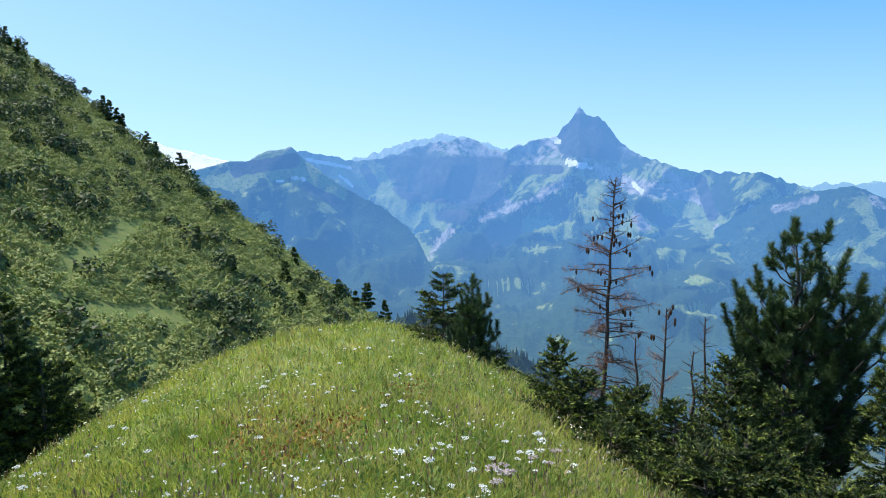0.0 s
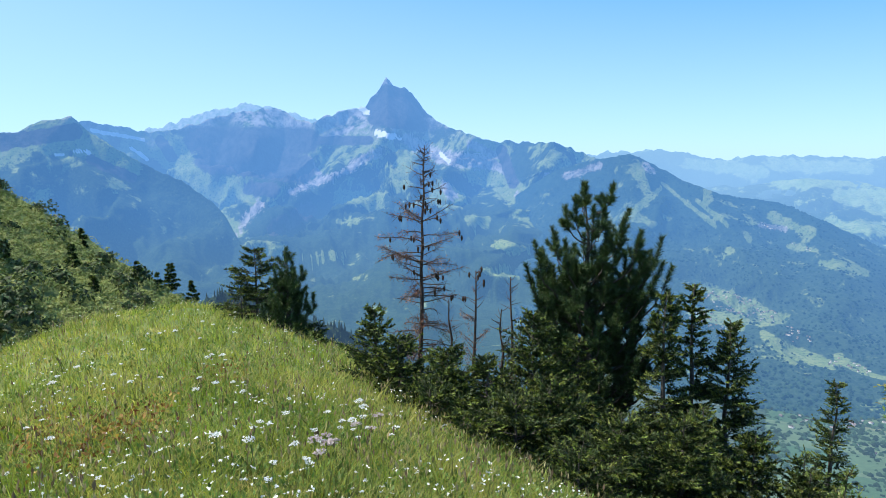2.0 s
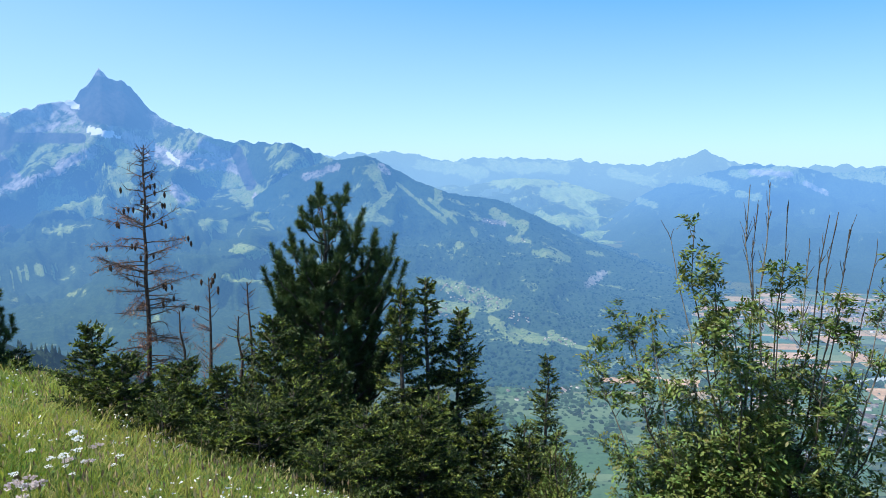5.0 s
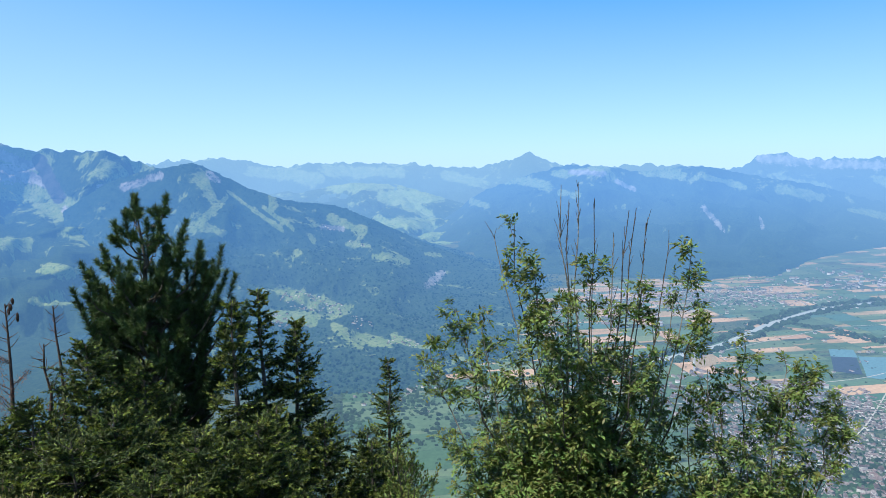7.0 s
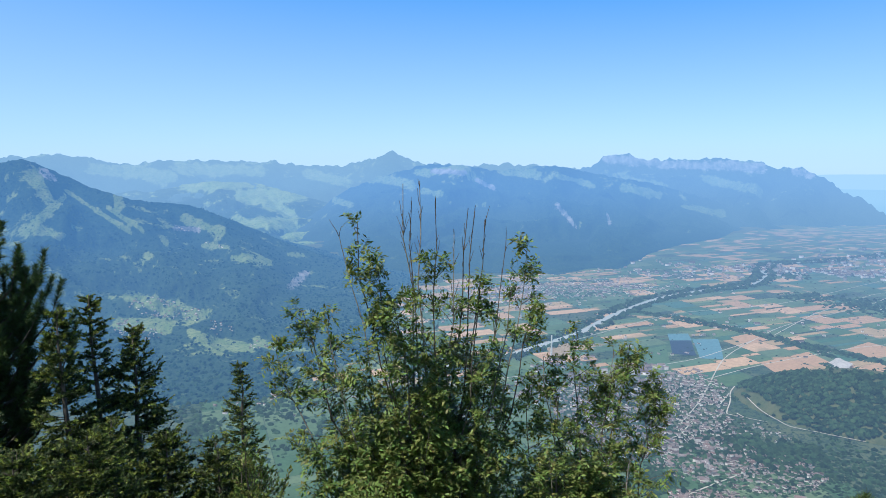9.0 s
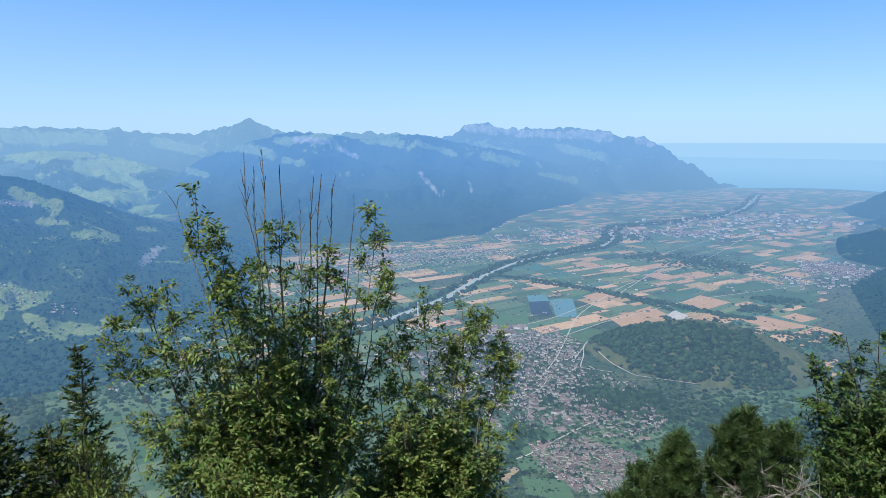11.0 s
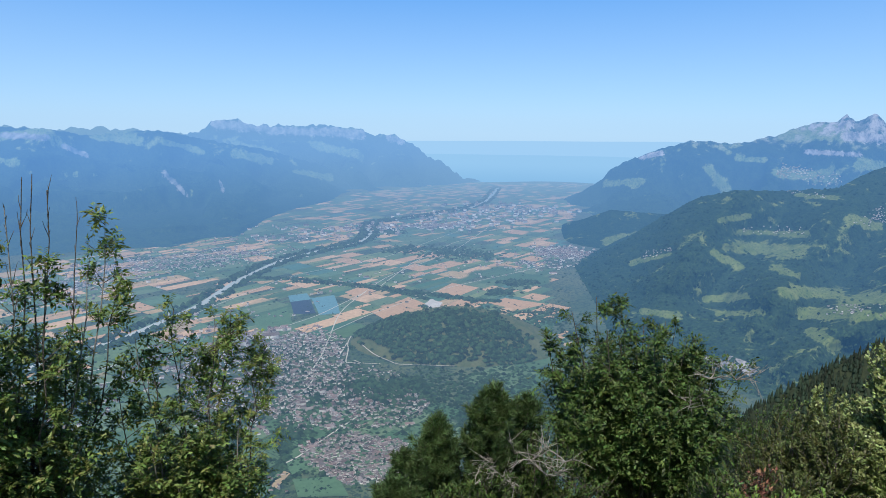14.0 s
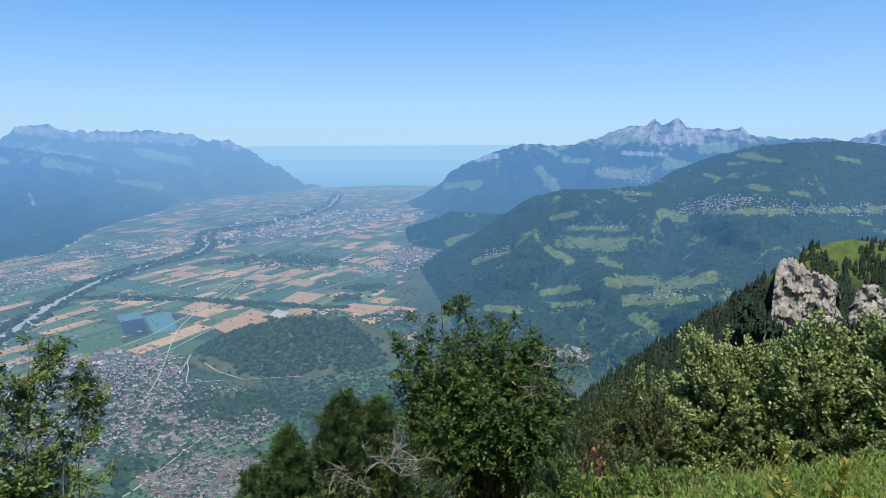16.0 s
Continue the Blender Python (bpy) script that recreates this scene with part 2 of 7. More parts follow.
M_BUSH = surface("bush_leaves", (0.05, 0.078, 0.024), (0.085, 0.115, 0.034), None, 0.1, 1.0, 0.6, 0, random_by="island", through_light=0.1)
M_ALDER = surface("alder_scrub_leaves", (0.18, 0.225, 0.055), (0.26, 0.295, 0.078), (0.30, 0.33, 0.105), 0.06, 0.35, 0.6, 0, random_by="island", through_light=0.12, vary=(0.85, 1.15))
M_CONE = surface("spruce_cone", (0.035, 0.02, 0.014), (0.07, 0.04, 0.025), None, 20, 90, 0.8, 0.5)
M_PETAL = surface("white_petals", (0.80, 0.80, 0.75), (0.86, 0.86, 0.84), None, 30, 90, 0.8, 0, through_light=0.25)
M_PINK = surface("pink_petals", (0.50, 0.40, 0.40), (0.62, 0.55, 0.52), None, 30, 90, 0.8, 0, through_light=0.25)
M_YELLOW = surface("yellow_leaves", (0.34, 0.30, 0.05), (0.46, 0.42, 0.12), (0.20, 0.24, 0.05), 9, 40, 0.7, 0, random_by="island", through_light=0.3)
M_STEM = surface("green_stem", (0.10, 0.16, 0.04), (0.17, 0.20, 0.07), None, 9, 50, 0.7, 0)

# ---- building ----
rng = np.random.default_rng(7)


class Acc:
    """Points and faces gathered in arrays, then made into one mesh."""

    def __init__(self):
        self.v, self.tri, self.quad, self.n = [], [], [], 0

    def put(self, v, tri=None, quad=None):
        v = np.asarray(v, float).reshape(-1, 3)
        if tri is not None:
            self.tri.append(np.asarray(tri, int).reshape(-1, 3) + self.n)
        if quad is not None:
            self.quad.append(np.asarray(quad, int).reshape(-1, 4) + self.n)
        self.v.append(v)
        self.n += len(v)

    def mesh(self, name, material, smooth=False):
        v = np.concatenate(self.v)
        tri = np.concatenate(self.tri) if self.tri else np.zeros((0, 3), int)
        quad = np.concatenate(self.quad) if self.quad else np.zeros((0, 4), int)
        me = bpy.data.meshes.new(name)
        me.vertices.add(len(v))
        me.vertices.foreach_set("co", v.ravel())
        me.loops.add(tri.size + quad.size)
        me.loops.foreach_set("vertex_index", np.concatenate([tri.ravel(), quad.ravel()]))
        me.polygons.add(len(tri) + len(quad))
        me.polygons.foreach_set("loop_start", np.concatenate([np.arange(len(tri)) * 3, tri.size + np.arange(len(quad)) * 4]))
        if smooth:
            me.polygons.foreach_set("use_smooth", np.ones(len(tri) + len(quad), bool))
        me.materials.append(material)
        me.update(calc_edges=True)
        me.validate()
        return me


def thing(name, acc, material, label="", category="", kind="", group="", smooth=False):
    return tagged(new(name, acc.mesh(name, material, smooth)), label, category, group, kind)


def part(name, acc, material, parent, label="", smooth=False, kind=""):
    ob = new(name, acc.mesh(name, material, smooth))
    ob.parent = parent
    return tagged(ob, label, kind=kind)


def holder(name, at, label, category, group=""):
    ob = new(name)
    ob.empty_display_size = 0.2
    ob.location = at
    return tagged(ob, label, category, group)


def unit(a):
    a = np.asarray(a, float)
    return a / (np.linalg.norm(a, axis=-1, keepdims=True) + 1e-12)


def side_of(d):
    """Two unit vectors square to each d."""
    d = np.atleast_2d(d)
    ref = np.where(np.abs(d[:, 2:3]) < 0.9, [[0, 0, 1.0]], [[1.0, 0, 0]])
    a = unit(np.cross(d, ref))
    return a, np.cross(d, a)


def tube(acc, pts, radii, n=6):
    pts = np.asarray(pts, float)
    d = unit(np.gradient(pts, axis=0))
    a, b = side_of(d)
    ang = np.arange(n) * 2 * np.pi / n
    ring = pts[:, None] + np.asarray(radii)[:, None, None] * (a[:, None] * np.cos(ang)[None, :, None] + b[:, None] * np.sin(ang)[None, :, None])
    i, j = np.meshgrid(np.arange(len(pts) - 1), np.arange(n), indexing="ij")
    q = np.stack([i * n + j, i * n + (j + 1) % n, (i + 1) * n + (j + 1) % n, (i + 1) * n + j], -1)
    acc.put(ring, quad=q)


def needles(acc, at, along, length, width, spread=0.9):
    """One thin leaf of three points at each place, leaning out from the twig by chance."""
    n = len(at)
    a, b = side_of(along)
    th = rng.uniform(0, 2 * np.pi, n)[:, None]
    out = a * np.cos(th) + b * np.sin(th)
    s = np.asarray(spread).reshape(-1, 1) * rng.uniform(0.6, 1.2, n)[:, None]
    d = unit(along * np.cos(s) + out * np.sin(s))
    w = unit(np.cross(d, rng.normal(size=(n, 3)))) * width
    tip = at + d * (np.asarray(length).reshape(-1, 1) * rng.uniform(0.75, 1.15, n)[:, None])
    acc.put(np.stack([at - w, at + w, tip], 1), tri=np.arange(3 * n))


def leaves(acc, at, along, length, width, fold=0.3, face=None):
    """A leaf at each place: four points, folded a little down the middle; face: the way its upper side looks."""
    n = len(at)
    d = unit(along)
    w = unit(np.cross(d, rng.normal(size=(n, 3)) if face is None else face + rng.normal(size=(n, 3)) * 0.35))
    up = np.cross(w, d)
    ln = length * rng.uniform(0.7, 1.25, n)[:, None]
    mid = at + d * ln * 0.5
    w = w * (width * ln / length * 0.5)
    acc.put(np.stack([at, mid + w + up * ln * fold * 0.3, at + d * ln, mid - w + up * ln * fold * 0.3], 1), quad=np.arange(4 * n))


def arc(start, direction, length, bend, n=6, wobble=0.03):
    """A branch's line: from start, bending towards bend as it goes."""
    p, d, out = np.array(start, float), unit(direction), []
    step = length / (n - 1)
    for i in range(n):
        out.append(p.copy())
        d = unit(d + np.asarray(bend) / (n - 1) + rng.normal(size=3) * wobble)
        p = p + d * step
    return np.array(out)


def on_line(pts, s):
    """Places and directions along a line at fractions s."""
    x = np.clip(s, 0, 0.9999) * (len(pts) - 1)
    i = x.astype(int)
    f = (x - i)[:, None]
    return pts[i] * (1 - f) + pts[i + 1] * f, unit(pts[i + 1] - pts[i])


def aim(az, el, r, eye=(0.0, 0.0)):
    """A place seen from the ridge (from eye, in plan) at that bearing and height angle, r metres off in plan."""
    az, el = np.radians(az), np.radians(el)
    return np.array([eye[0] + r * np.sin(az), eye[1] + r * np.cos(az), EYE + r * np.tan(el)])


def fbm(p, scale, octaves=5):
    return noise.fractal(Vector(p) * scale, 1.0, 2.1, octaves)


def ridged(p, scale, octaves=6):
    return noise.ridged_multi_fractal(Vector(p) * scale, 1.0, 2.1, octaves, 1.0, 2.0)


def grid_faces(nu, nv):
    i, j = np.meshgrid(np.arange(nu - 1), np.arange(nv - 1), indexing="ij")
    return np.stack([i * nv + j, (i + 1) * nv + j, (i + 1) * nv + j + 1, i * nv + j + 1], -1)


# ---- the ridge, its slopes and the hillside ----
AX, AY = -0.12, 0.993        # the way of the ridge, in plan
G_U = [-40, -10, -3, 0, 6, 12, 20, 28, 60, 300]
G_Z = [-9, -0.6, -0.05, 0.0, -0.95, -1.55, -2.35, -4.6, -22, -190]
HILL_TOP, HILL_END, GULLY = aim(-32.5, 10.2, 260), aim(-4.5, -11.9, 160), aim(-25, -20.5, 70)
_hd = unit((HILL_END - HILL_TOP)[:2])
_hn = np.array([-_hd[1], _hd[0]])            # away from the ridge
_hfall = (HILL_END - HILL_TOP)[2] / np.linalg.norm((HILL_END - HILL_TOP)[:2])


def hill_z(x, y):
    dx, dy = x - HILL_TOP[0], y - HILL_TOP[1]
    l, s = dx * _hd[0] + dy * _hd[1], dx * _hn[0] + dy * _hn[1]
    lg, sg = (GULLY[:2] - HILL_TOP[:2]) @ _hd, (GULLY[:2] - HILL_TOP[:2]) @ _hn
    rate = (HILL_TOP[2] + lg * _hfall - GULLY[2]) / -sg
    crest = HILL_TOP[2] + l * _hfall
    return np.where(s < 0, crest + rate * s, crest - 0.9 * s)


def ridge_z(x, y):
    u, v = x * AX + y * AY, x * AY - y * AX
    g = sum(np.interp(u + d, G_U, G_Z) for d in (-2, -1, 0, 1, 2)) / 5
    k = np.where(v > 0, 0.076, 0.05)
    lim = np.where(v > 0, 4.2, 6.5)
    a = np.abs(v)
    h = np.where(a < lim, k * a * a, k * lim * lim + 2 * k * lim * (a - lim))
    return g - h


def ground_z(x, y):
    x, y = np.asarray(x, float), np.asarray(y, float)
    lumps = 0.05 * np.sin(x * 1.7 + 0.6 * y) * np.cos(y * 1.3 - 0.4 * x) + 0.03 * np.sin(3.1 * x) * np.sin(2.7 * y + 1)
    return np.maximum(np.maximum(ridge_z(x, y) + lumps - 0.13, hill_z(x, y) + 0.3), FLOOR - 4)


_az = np.radians(np.arange(0, 360, 1.0))
_r = np.concatenate([[0.01], np.geomspace(0.5, 480, 150)])
_R, _A = np.meshgrid(_r, _az, indexing="ij")
_x, _y = _R * np.sin(_A), _R * np.cos(_A)
acc = Acc()
_n = len(_az)
i, j = np.meshgrid(np.arange(len(_r) - 1), np.arange(_n), indexing="ij")
acc.put(np.stack([_x, _y, ground_z(_x, _y)], -1), quad=np.stack([i * _n + j, i * _n + (j + 1) % _n, (i + 1) * _n + (j + 1) % _n, (i + 1) * _n + j], -1))
thing("ground", acc, M_TURF, "grassy mountain ridge falling steeply to the valley", "ground", "structure", smooth=True)

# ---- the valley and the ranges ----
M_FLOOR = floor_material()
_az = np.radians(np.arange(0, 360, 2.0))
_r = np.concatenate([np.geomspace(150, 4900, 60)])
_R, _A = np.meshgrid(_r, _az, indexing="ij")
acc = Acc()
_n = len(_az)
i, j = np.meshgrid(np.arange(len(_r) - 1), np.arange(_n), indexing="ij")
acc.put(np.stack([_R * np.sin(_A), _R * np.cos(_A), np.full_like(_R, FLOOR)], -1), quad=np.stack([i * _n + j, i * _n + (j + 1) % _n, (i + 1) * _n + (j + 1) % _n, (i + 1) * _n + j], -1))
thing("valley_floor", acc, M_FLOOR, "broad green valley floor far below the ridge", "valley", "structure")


def bearing(p):
    r = np.hypot(p[:, 0], p[:, 1])
    return np.degrees(np.arctan2(p[:, 0], p[:, 1])), np.degrees(np.arctan2(p[:, 2] - EYE, r)), r


def capsule(az, el, a0, e0, a1, e1):
    """How far, in degrees, each direction lies from the line between two."""
    da, de = a1 - a0, e1 - e0
    t = np.clip(((az - a0) * da + (el - e0) * de) / (da * da + de * de + 1e-9), 0, 1)
    return np.hypot(az - a0 - t * da, el - e0 - t * de)


def mountain(name, crest, foot, material, label, relief=40.0, scale=0.004, jag=4.0, nu=260, nv=100, belly=0.35, seed=0.0, foot_z=None, keep=False, power=1.0, folds=(), fold=(2.2, 45.0)):
    """A range: a crest of (bearing, height angle, distance), falling with spurs and gullies to its foot at (bearing, distance).
    power steepens the upper slopes; folds are the lines, in bearing and height angle, of spurs that stand out towards the valley."""
    c = np.array(crest, float)
    az = np.linspace(c[0, 0], c[-1, 0], nu)
    el, rr = np.interp(az, c[:, 0], c[:, 1]), np.interp(az, c[:, 0], c[:, 2])
    f = np.array(foot, float)
    fr = np.interp(az, f[:, 0], f[:, 1])
    base = FLOOR - 3 if foot_z is None else foot_z
    v = np.concatenate([np.linspace(-0.35, 0, 10)[:-1], np.linspace(0, 1, nv)])
    pts = np.zeros((nu, len(v), 3))
    for i in range(nu):
        top = aim(az[i], el[i], rr[i])
        low = aim(az[i], 0, fr[i])
        low[2] = base
        for j, t in enumerate(v):
            a = abs(t)
            p = top + (low - top) * np.array([t ** power, t ** power, t]) if t >= 0 else top + (top - low) * (-t) * np.array([1, 1, -1.0])
            q = p + np.array([0, 0, seed])
            env = min(1.0, a * 3.5) * min(1.0, (1.02 - t) * 2.5) * min(1.0, max(0.05, (top[2] - base) / 130.0))
            if t >= 0:
                p[2] -= belly * (top[2] - low[2]) * math.sin(math.pi * t) * 0.35
            n = ridged(q, scale) - 1.45
            p[2] += relief * env * min(n, 0.0) + jag * (1 - min(1, a * 6)) * (fbm(q, scale * 9) * 0.6)
            out = unit(low - top)[:2]
            p[:2] += out * relief * 0.8 * env * fbm(q + 50.0, scale * 1.3)
            if keep and 0 <= t < 0.95:
                w = min(1.0, 8 * i / nu, 8 * (nu - 1 - i) / nu)
                p[2] = max(p[2], base - 20 * (1 - w) + w * (4 + 20 * (1 - t)))
            pts[i, j] = p
    if folds:
        flat = pts.reshape(-1, 3)
        az, el, rr = bearing(flat)
        move = np.zeros(len(flat))
        for line in folds:
            d = np.min([capsule(az, el, *a, *b) for a, b in zip(line[:-1], line[1:])], axis=0)
            move = np.maximum(move, np.clip(1 - d / fold[0], 0, 1))
        eye = np.array([0, 0, EYE])
        pts = (eye + (flat - eye) * (1 - fold[1] * move / rr)[:, None]).reshape(pts.shape)
    acc = Acc()
    acc.put(pts, quad=grid_faces(nu, len(v)))
    return thing(name, acc, material, label, "mountain", "structure", smooth=False)


# thick and near set how much haze glow each range carries, and its blue
M_MASSIF = mountain_material("massif", 65, 0.535, 70, 0.66, 2.0, thick=0.73, lush=1.5, pale=1.15, near=HAZE_BLUE)
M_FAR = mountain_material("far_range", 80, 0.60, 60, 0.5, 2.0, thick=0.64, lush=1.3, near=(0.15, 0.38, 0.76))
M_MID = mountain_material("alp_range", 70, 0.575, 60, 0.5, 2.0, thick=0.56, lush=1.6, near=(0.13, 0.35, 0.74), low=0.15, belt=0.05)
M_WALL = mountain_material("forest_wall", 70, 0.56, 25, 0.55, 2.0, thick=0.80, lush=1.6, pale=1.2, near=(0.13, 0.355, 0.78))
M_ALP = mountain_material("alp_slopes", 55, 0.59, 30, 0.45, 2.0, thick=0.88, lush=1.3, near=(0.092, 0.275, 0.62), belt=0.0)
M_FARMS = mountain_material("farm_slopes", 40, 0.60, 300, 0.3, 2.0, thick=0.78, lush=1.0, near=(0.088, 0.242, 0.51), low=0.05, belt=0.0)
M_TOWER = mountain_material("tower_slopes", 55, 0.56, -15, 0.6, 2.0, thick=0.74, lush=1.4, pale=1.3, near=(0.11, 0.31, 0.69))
# these hills show almost only their painted haze
M_SHORE = plain_haze_glow("far_shore", (0.05, 0.08, 0.06), (0.08, 0.10, 0.07), 0.01, thick=2.2, near=HAZE_FAR, far=(0.345, 0.60, 0.88))
M_SNOW = plain_haze_glow("glacier", (0.85, 0.87, 0.9), (0.75, 0.78, 0.84), 0.01, thick=0.1, near=HAZE_NEAR)

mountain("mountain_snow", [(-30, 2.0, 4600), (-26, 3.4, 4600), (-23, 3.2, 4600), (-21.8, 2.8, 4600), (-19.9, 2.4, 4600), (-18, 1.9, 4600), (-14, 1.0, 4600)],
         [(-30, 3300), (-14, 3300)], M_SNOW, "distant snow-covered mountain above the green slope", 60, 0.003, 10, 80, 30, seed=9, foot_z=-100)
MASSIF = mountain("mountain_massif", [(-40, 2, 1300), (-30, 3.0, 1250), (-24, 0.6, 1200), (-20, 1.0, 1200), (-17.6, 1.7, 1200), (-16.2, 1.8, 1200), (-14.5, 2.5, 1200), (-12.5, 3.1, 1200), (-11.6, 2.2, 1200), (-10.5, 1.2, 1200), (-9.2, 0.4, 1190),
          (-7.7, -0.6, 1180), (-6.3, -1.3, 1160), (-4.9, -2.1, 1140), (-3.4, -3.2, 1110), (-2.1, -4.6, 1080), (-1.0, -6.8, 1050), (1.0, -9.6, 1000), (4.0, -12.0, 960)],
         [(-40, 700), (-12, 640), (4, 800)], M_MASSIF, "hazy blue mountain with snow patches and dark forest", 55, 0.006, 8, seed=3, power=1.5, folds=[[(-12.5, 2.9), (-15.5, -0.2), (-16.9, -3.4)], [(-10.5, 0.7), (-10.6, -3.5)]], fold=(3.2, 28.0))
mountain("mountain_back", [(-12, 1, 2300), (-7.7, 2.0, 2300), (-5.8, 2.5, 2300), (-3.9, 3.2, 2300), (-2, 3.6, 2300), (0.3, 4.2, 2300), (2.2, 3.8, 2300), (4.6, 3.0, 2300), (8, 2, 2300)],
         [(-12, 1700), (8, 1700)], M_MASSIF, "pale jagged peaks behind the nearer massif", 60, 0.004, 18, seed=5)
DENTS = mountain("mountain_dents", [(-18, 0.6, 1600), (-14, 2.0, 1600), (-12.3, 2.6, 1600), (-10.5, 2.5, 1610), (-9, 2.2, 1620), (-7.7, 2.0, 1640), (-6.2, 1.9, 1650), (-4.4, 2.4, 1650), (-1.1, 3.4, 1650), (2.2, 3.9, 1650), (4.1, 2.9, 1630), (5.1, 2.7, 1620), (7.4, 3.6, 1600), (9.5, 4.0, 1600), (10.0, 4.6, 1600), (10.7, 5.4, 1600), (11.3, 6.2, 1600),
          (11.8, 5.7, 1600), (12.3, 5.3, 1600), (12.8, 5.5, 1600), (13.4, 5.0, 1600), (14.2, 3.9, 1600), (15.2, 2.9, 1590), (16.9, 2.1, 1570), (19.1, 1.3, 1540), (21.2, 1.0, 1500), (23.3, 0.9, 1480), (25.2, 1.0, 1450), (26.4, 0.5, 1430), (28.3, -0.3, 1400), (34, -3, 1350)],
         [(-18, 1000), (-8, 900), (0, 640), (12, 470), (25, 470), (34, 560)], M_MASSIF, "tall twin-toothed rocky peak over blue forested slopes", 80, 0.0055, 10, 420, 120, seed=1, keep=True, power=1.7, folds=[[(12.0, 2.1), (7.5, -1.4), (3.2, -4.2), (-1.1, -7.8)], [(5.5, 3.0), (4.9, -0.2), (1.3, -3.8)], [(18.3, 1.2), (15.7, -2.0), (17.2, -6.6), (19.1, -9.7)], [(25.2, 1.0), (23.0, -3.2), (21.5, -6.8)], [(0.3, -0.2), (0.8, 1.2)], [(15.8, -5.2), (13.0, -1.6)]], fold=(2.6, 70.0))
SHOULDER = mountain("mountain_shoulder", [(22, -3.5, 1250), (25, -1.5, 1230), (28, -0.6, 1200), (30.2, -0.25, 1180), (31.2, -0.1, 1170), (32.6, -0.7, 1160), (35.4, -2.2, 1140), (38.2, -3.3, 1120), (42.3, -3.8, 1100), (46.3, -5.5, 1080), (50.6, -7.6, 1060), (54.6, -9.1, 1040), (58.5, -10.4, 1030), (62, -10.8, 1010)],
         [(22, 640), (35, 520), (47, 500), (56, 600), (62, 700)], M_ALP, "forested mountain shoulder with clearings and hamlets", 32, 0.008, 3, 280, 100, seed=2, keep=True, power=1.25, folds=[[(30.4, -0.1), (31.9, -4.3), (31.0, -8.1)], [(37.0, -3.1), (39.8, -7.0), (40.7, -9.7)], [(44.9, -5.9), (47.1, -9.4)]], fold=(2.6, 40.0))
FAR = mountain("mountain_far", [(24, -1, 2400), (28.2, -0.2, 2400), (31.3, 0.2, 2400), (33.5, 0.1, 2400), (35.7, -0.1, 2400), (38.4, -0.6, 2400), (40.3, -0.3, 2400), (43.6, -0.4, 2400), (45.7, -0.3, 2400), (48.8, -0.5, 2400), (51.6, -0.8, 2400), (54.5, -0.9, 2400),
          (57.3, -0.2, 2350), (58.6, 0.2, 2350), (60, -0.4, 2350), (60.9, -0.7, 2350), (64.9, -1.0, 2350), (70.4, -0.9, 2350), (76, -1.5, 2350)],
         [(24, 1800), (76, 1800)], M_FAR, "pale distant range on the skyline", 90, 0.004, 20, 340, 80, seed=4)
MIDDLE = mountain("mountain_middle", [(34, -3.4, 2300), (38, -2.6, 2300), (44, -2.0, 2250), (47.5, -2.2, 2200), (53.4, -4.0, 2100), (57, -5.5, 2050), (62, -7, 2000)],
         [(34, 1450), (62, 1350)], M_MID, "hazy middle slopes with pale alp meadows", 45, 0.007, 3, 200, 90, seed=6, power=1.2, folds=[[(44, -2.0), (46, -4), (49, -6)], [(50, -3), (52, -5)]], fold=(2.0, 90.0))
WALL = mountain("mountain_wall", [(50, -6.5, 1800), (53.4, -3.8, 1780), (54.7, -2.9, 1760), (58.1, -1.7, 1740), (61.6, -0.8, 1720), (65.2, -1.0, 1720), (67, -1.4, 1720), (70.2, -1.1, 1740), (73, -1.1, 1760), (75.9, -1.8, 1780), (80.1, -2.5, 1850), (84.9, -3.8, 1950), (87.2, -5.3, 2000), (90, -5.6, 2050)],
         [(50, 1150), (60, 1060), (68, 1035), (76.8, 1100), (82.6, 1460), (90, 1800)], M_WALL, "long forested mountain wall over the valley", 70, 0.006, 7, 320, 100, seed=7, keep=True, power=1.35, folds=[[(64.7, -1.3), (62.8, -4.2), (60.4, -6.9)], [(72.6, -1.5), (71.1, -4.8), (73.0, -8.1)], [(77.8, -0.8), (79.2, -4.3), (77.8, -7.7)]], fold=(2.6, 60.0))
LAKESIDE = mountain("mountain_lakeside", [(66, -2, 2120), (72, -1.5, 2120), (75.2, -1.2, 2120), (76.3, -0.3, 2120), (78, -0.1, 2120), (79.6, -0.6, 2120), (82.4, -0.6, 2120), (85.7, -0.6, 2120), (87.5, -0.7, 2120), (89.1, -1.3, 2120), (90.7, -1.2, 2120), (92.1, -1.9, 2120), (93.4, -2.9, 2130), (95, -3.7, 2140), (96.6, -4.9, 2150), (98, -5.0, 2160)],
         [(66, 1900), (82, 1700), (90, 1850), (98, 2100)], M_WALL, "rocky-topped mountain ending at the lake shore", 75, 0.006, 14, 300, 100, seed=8)
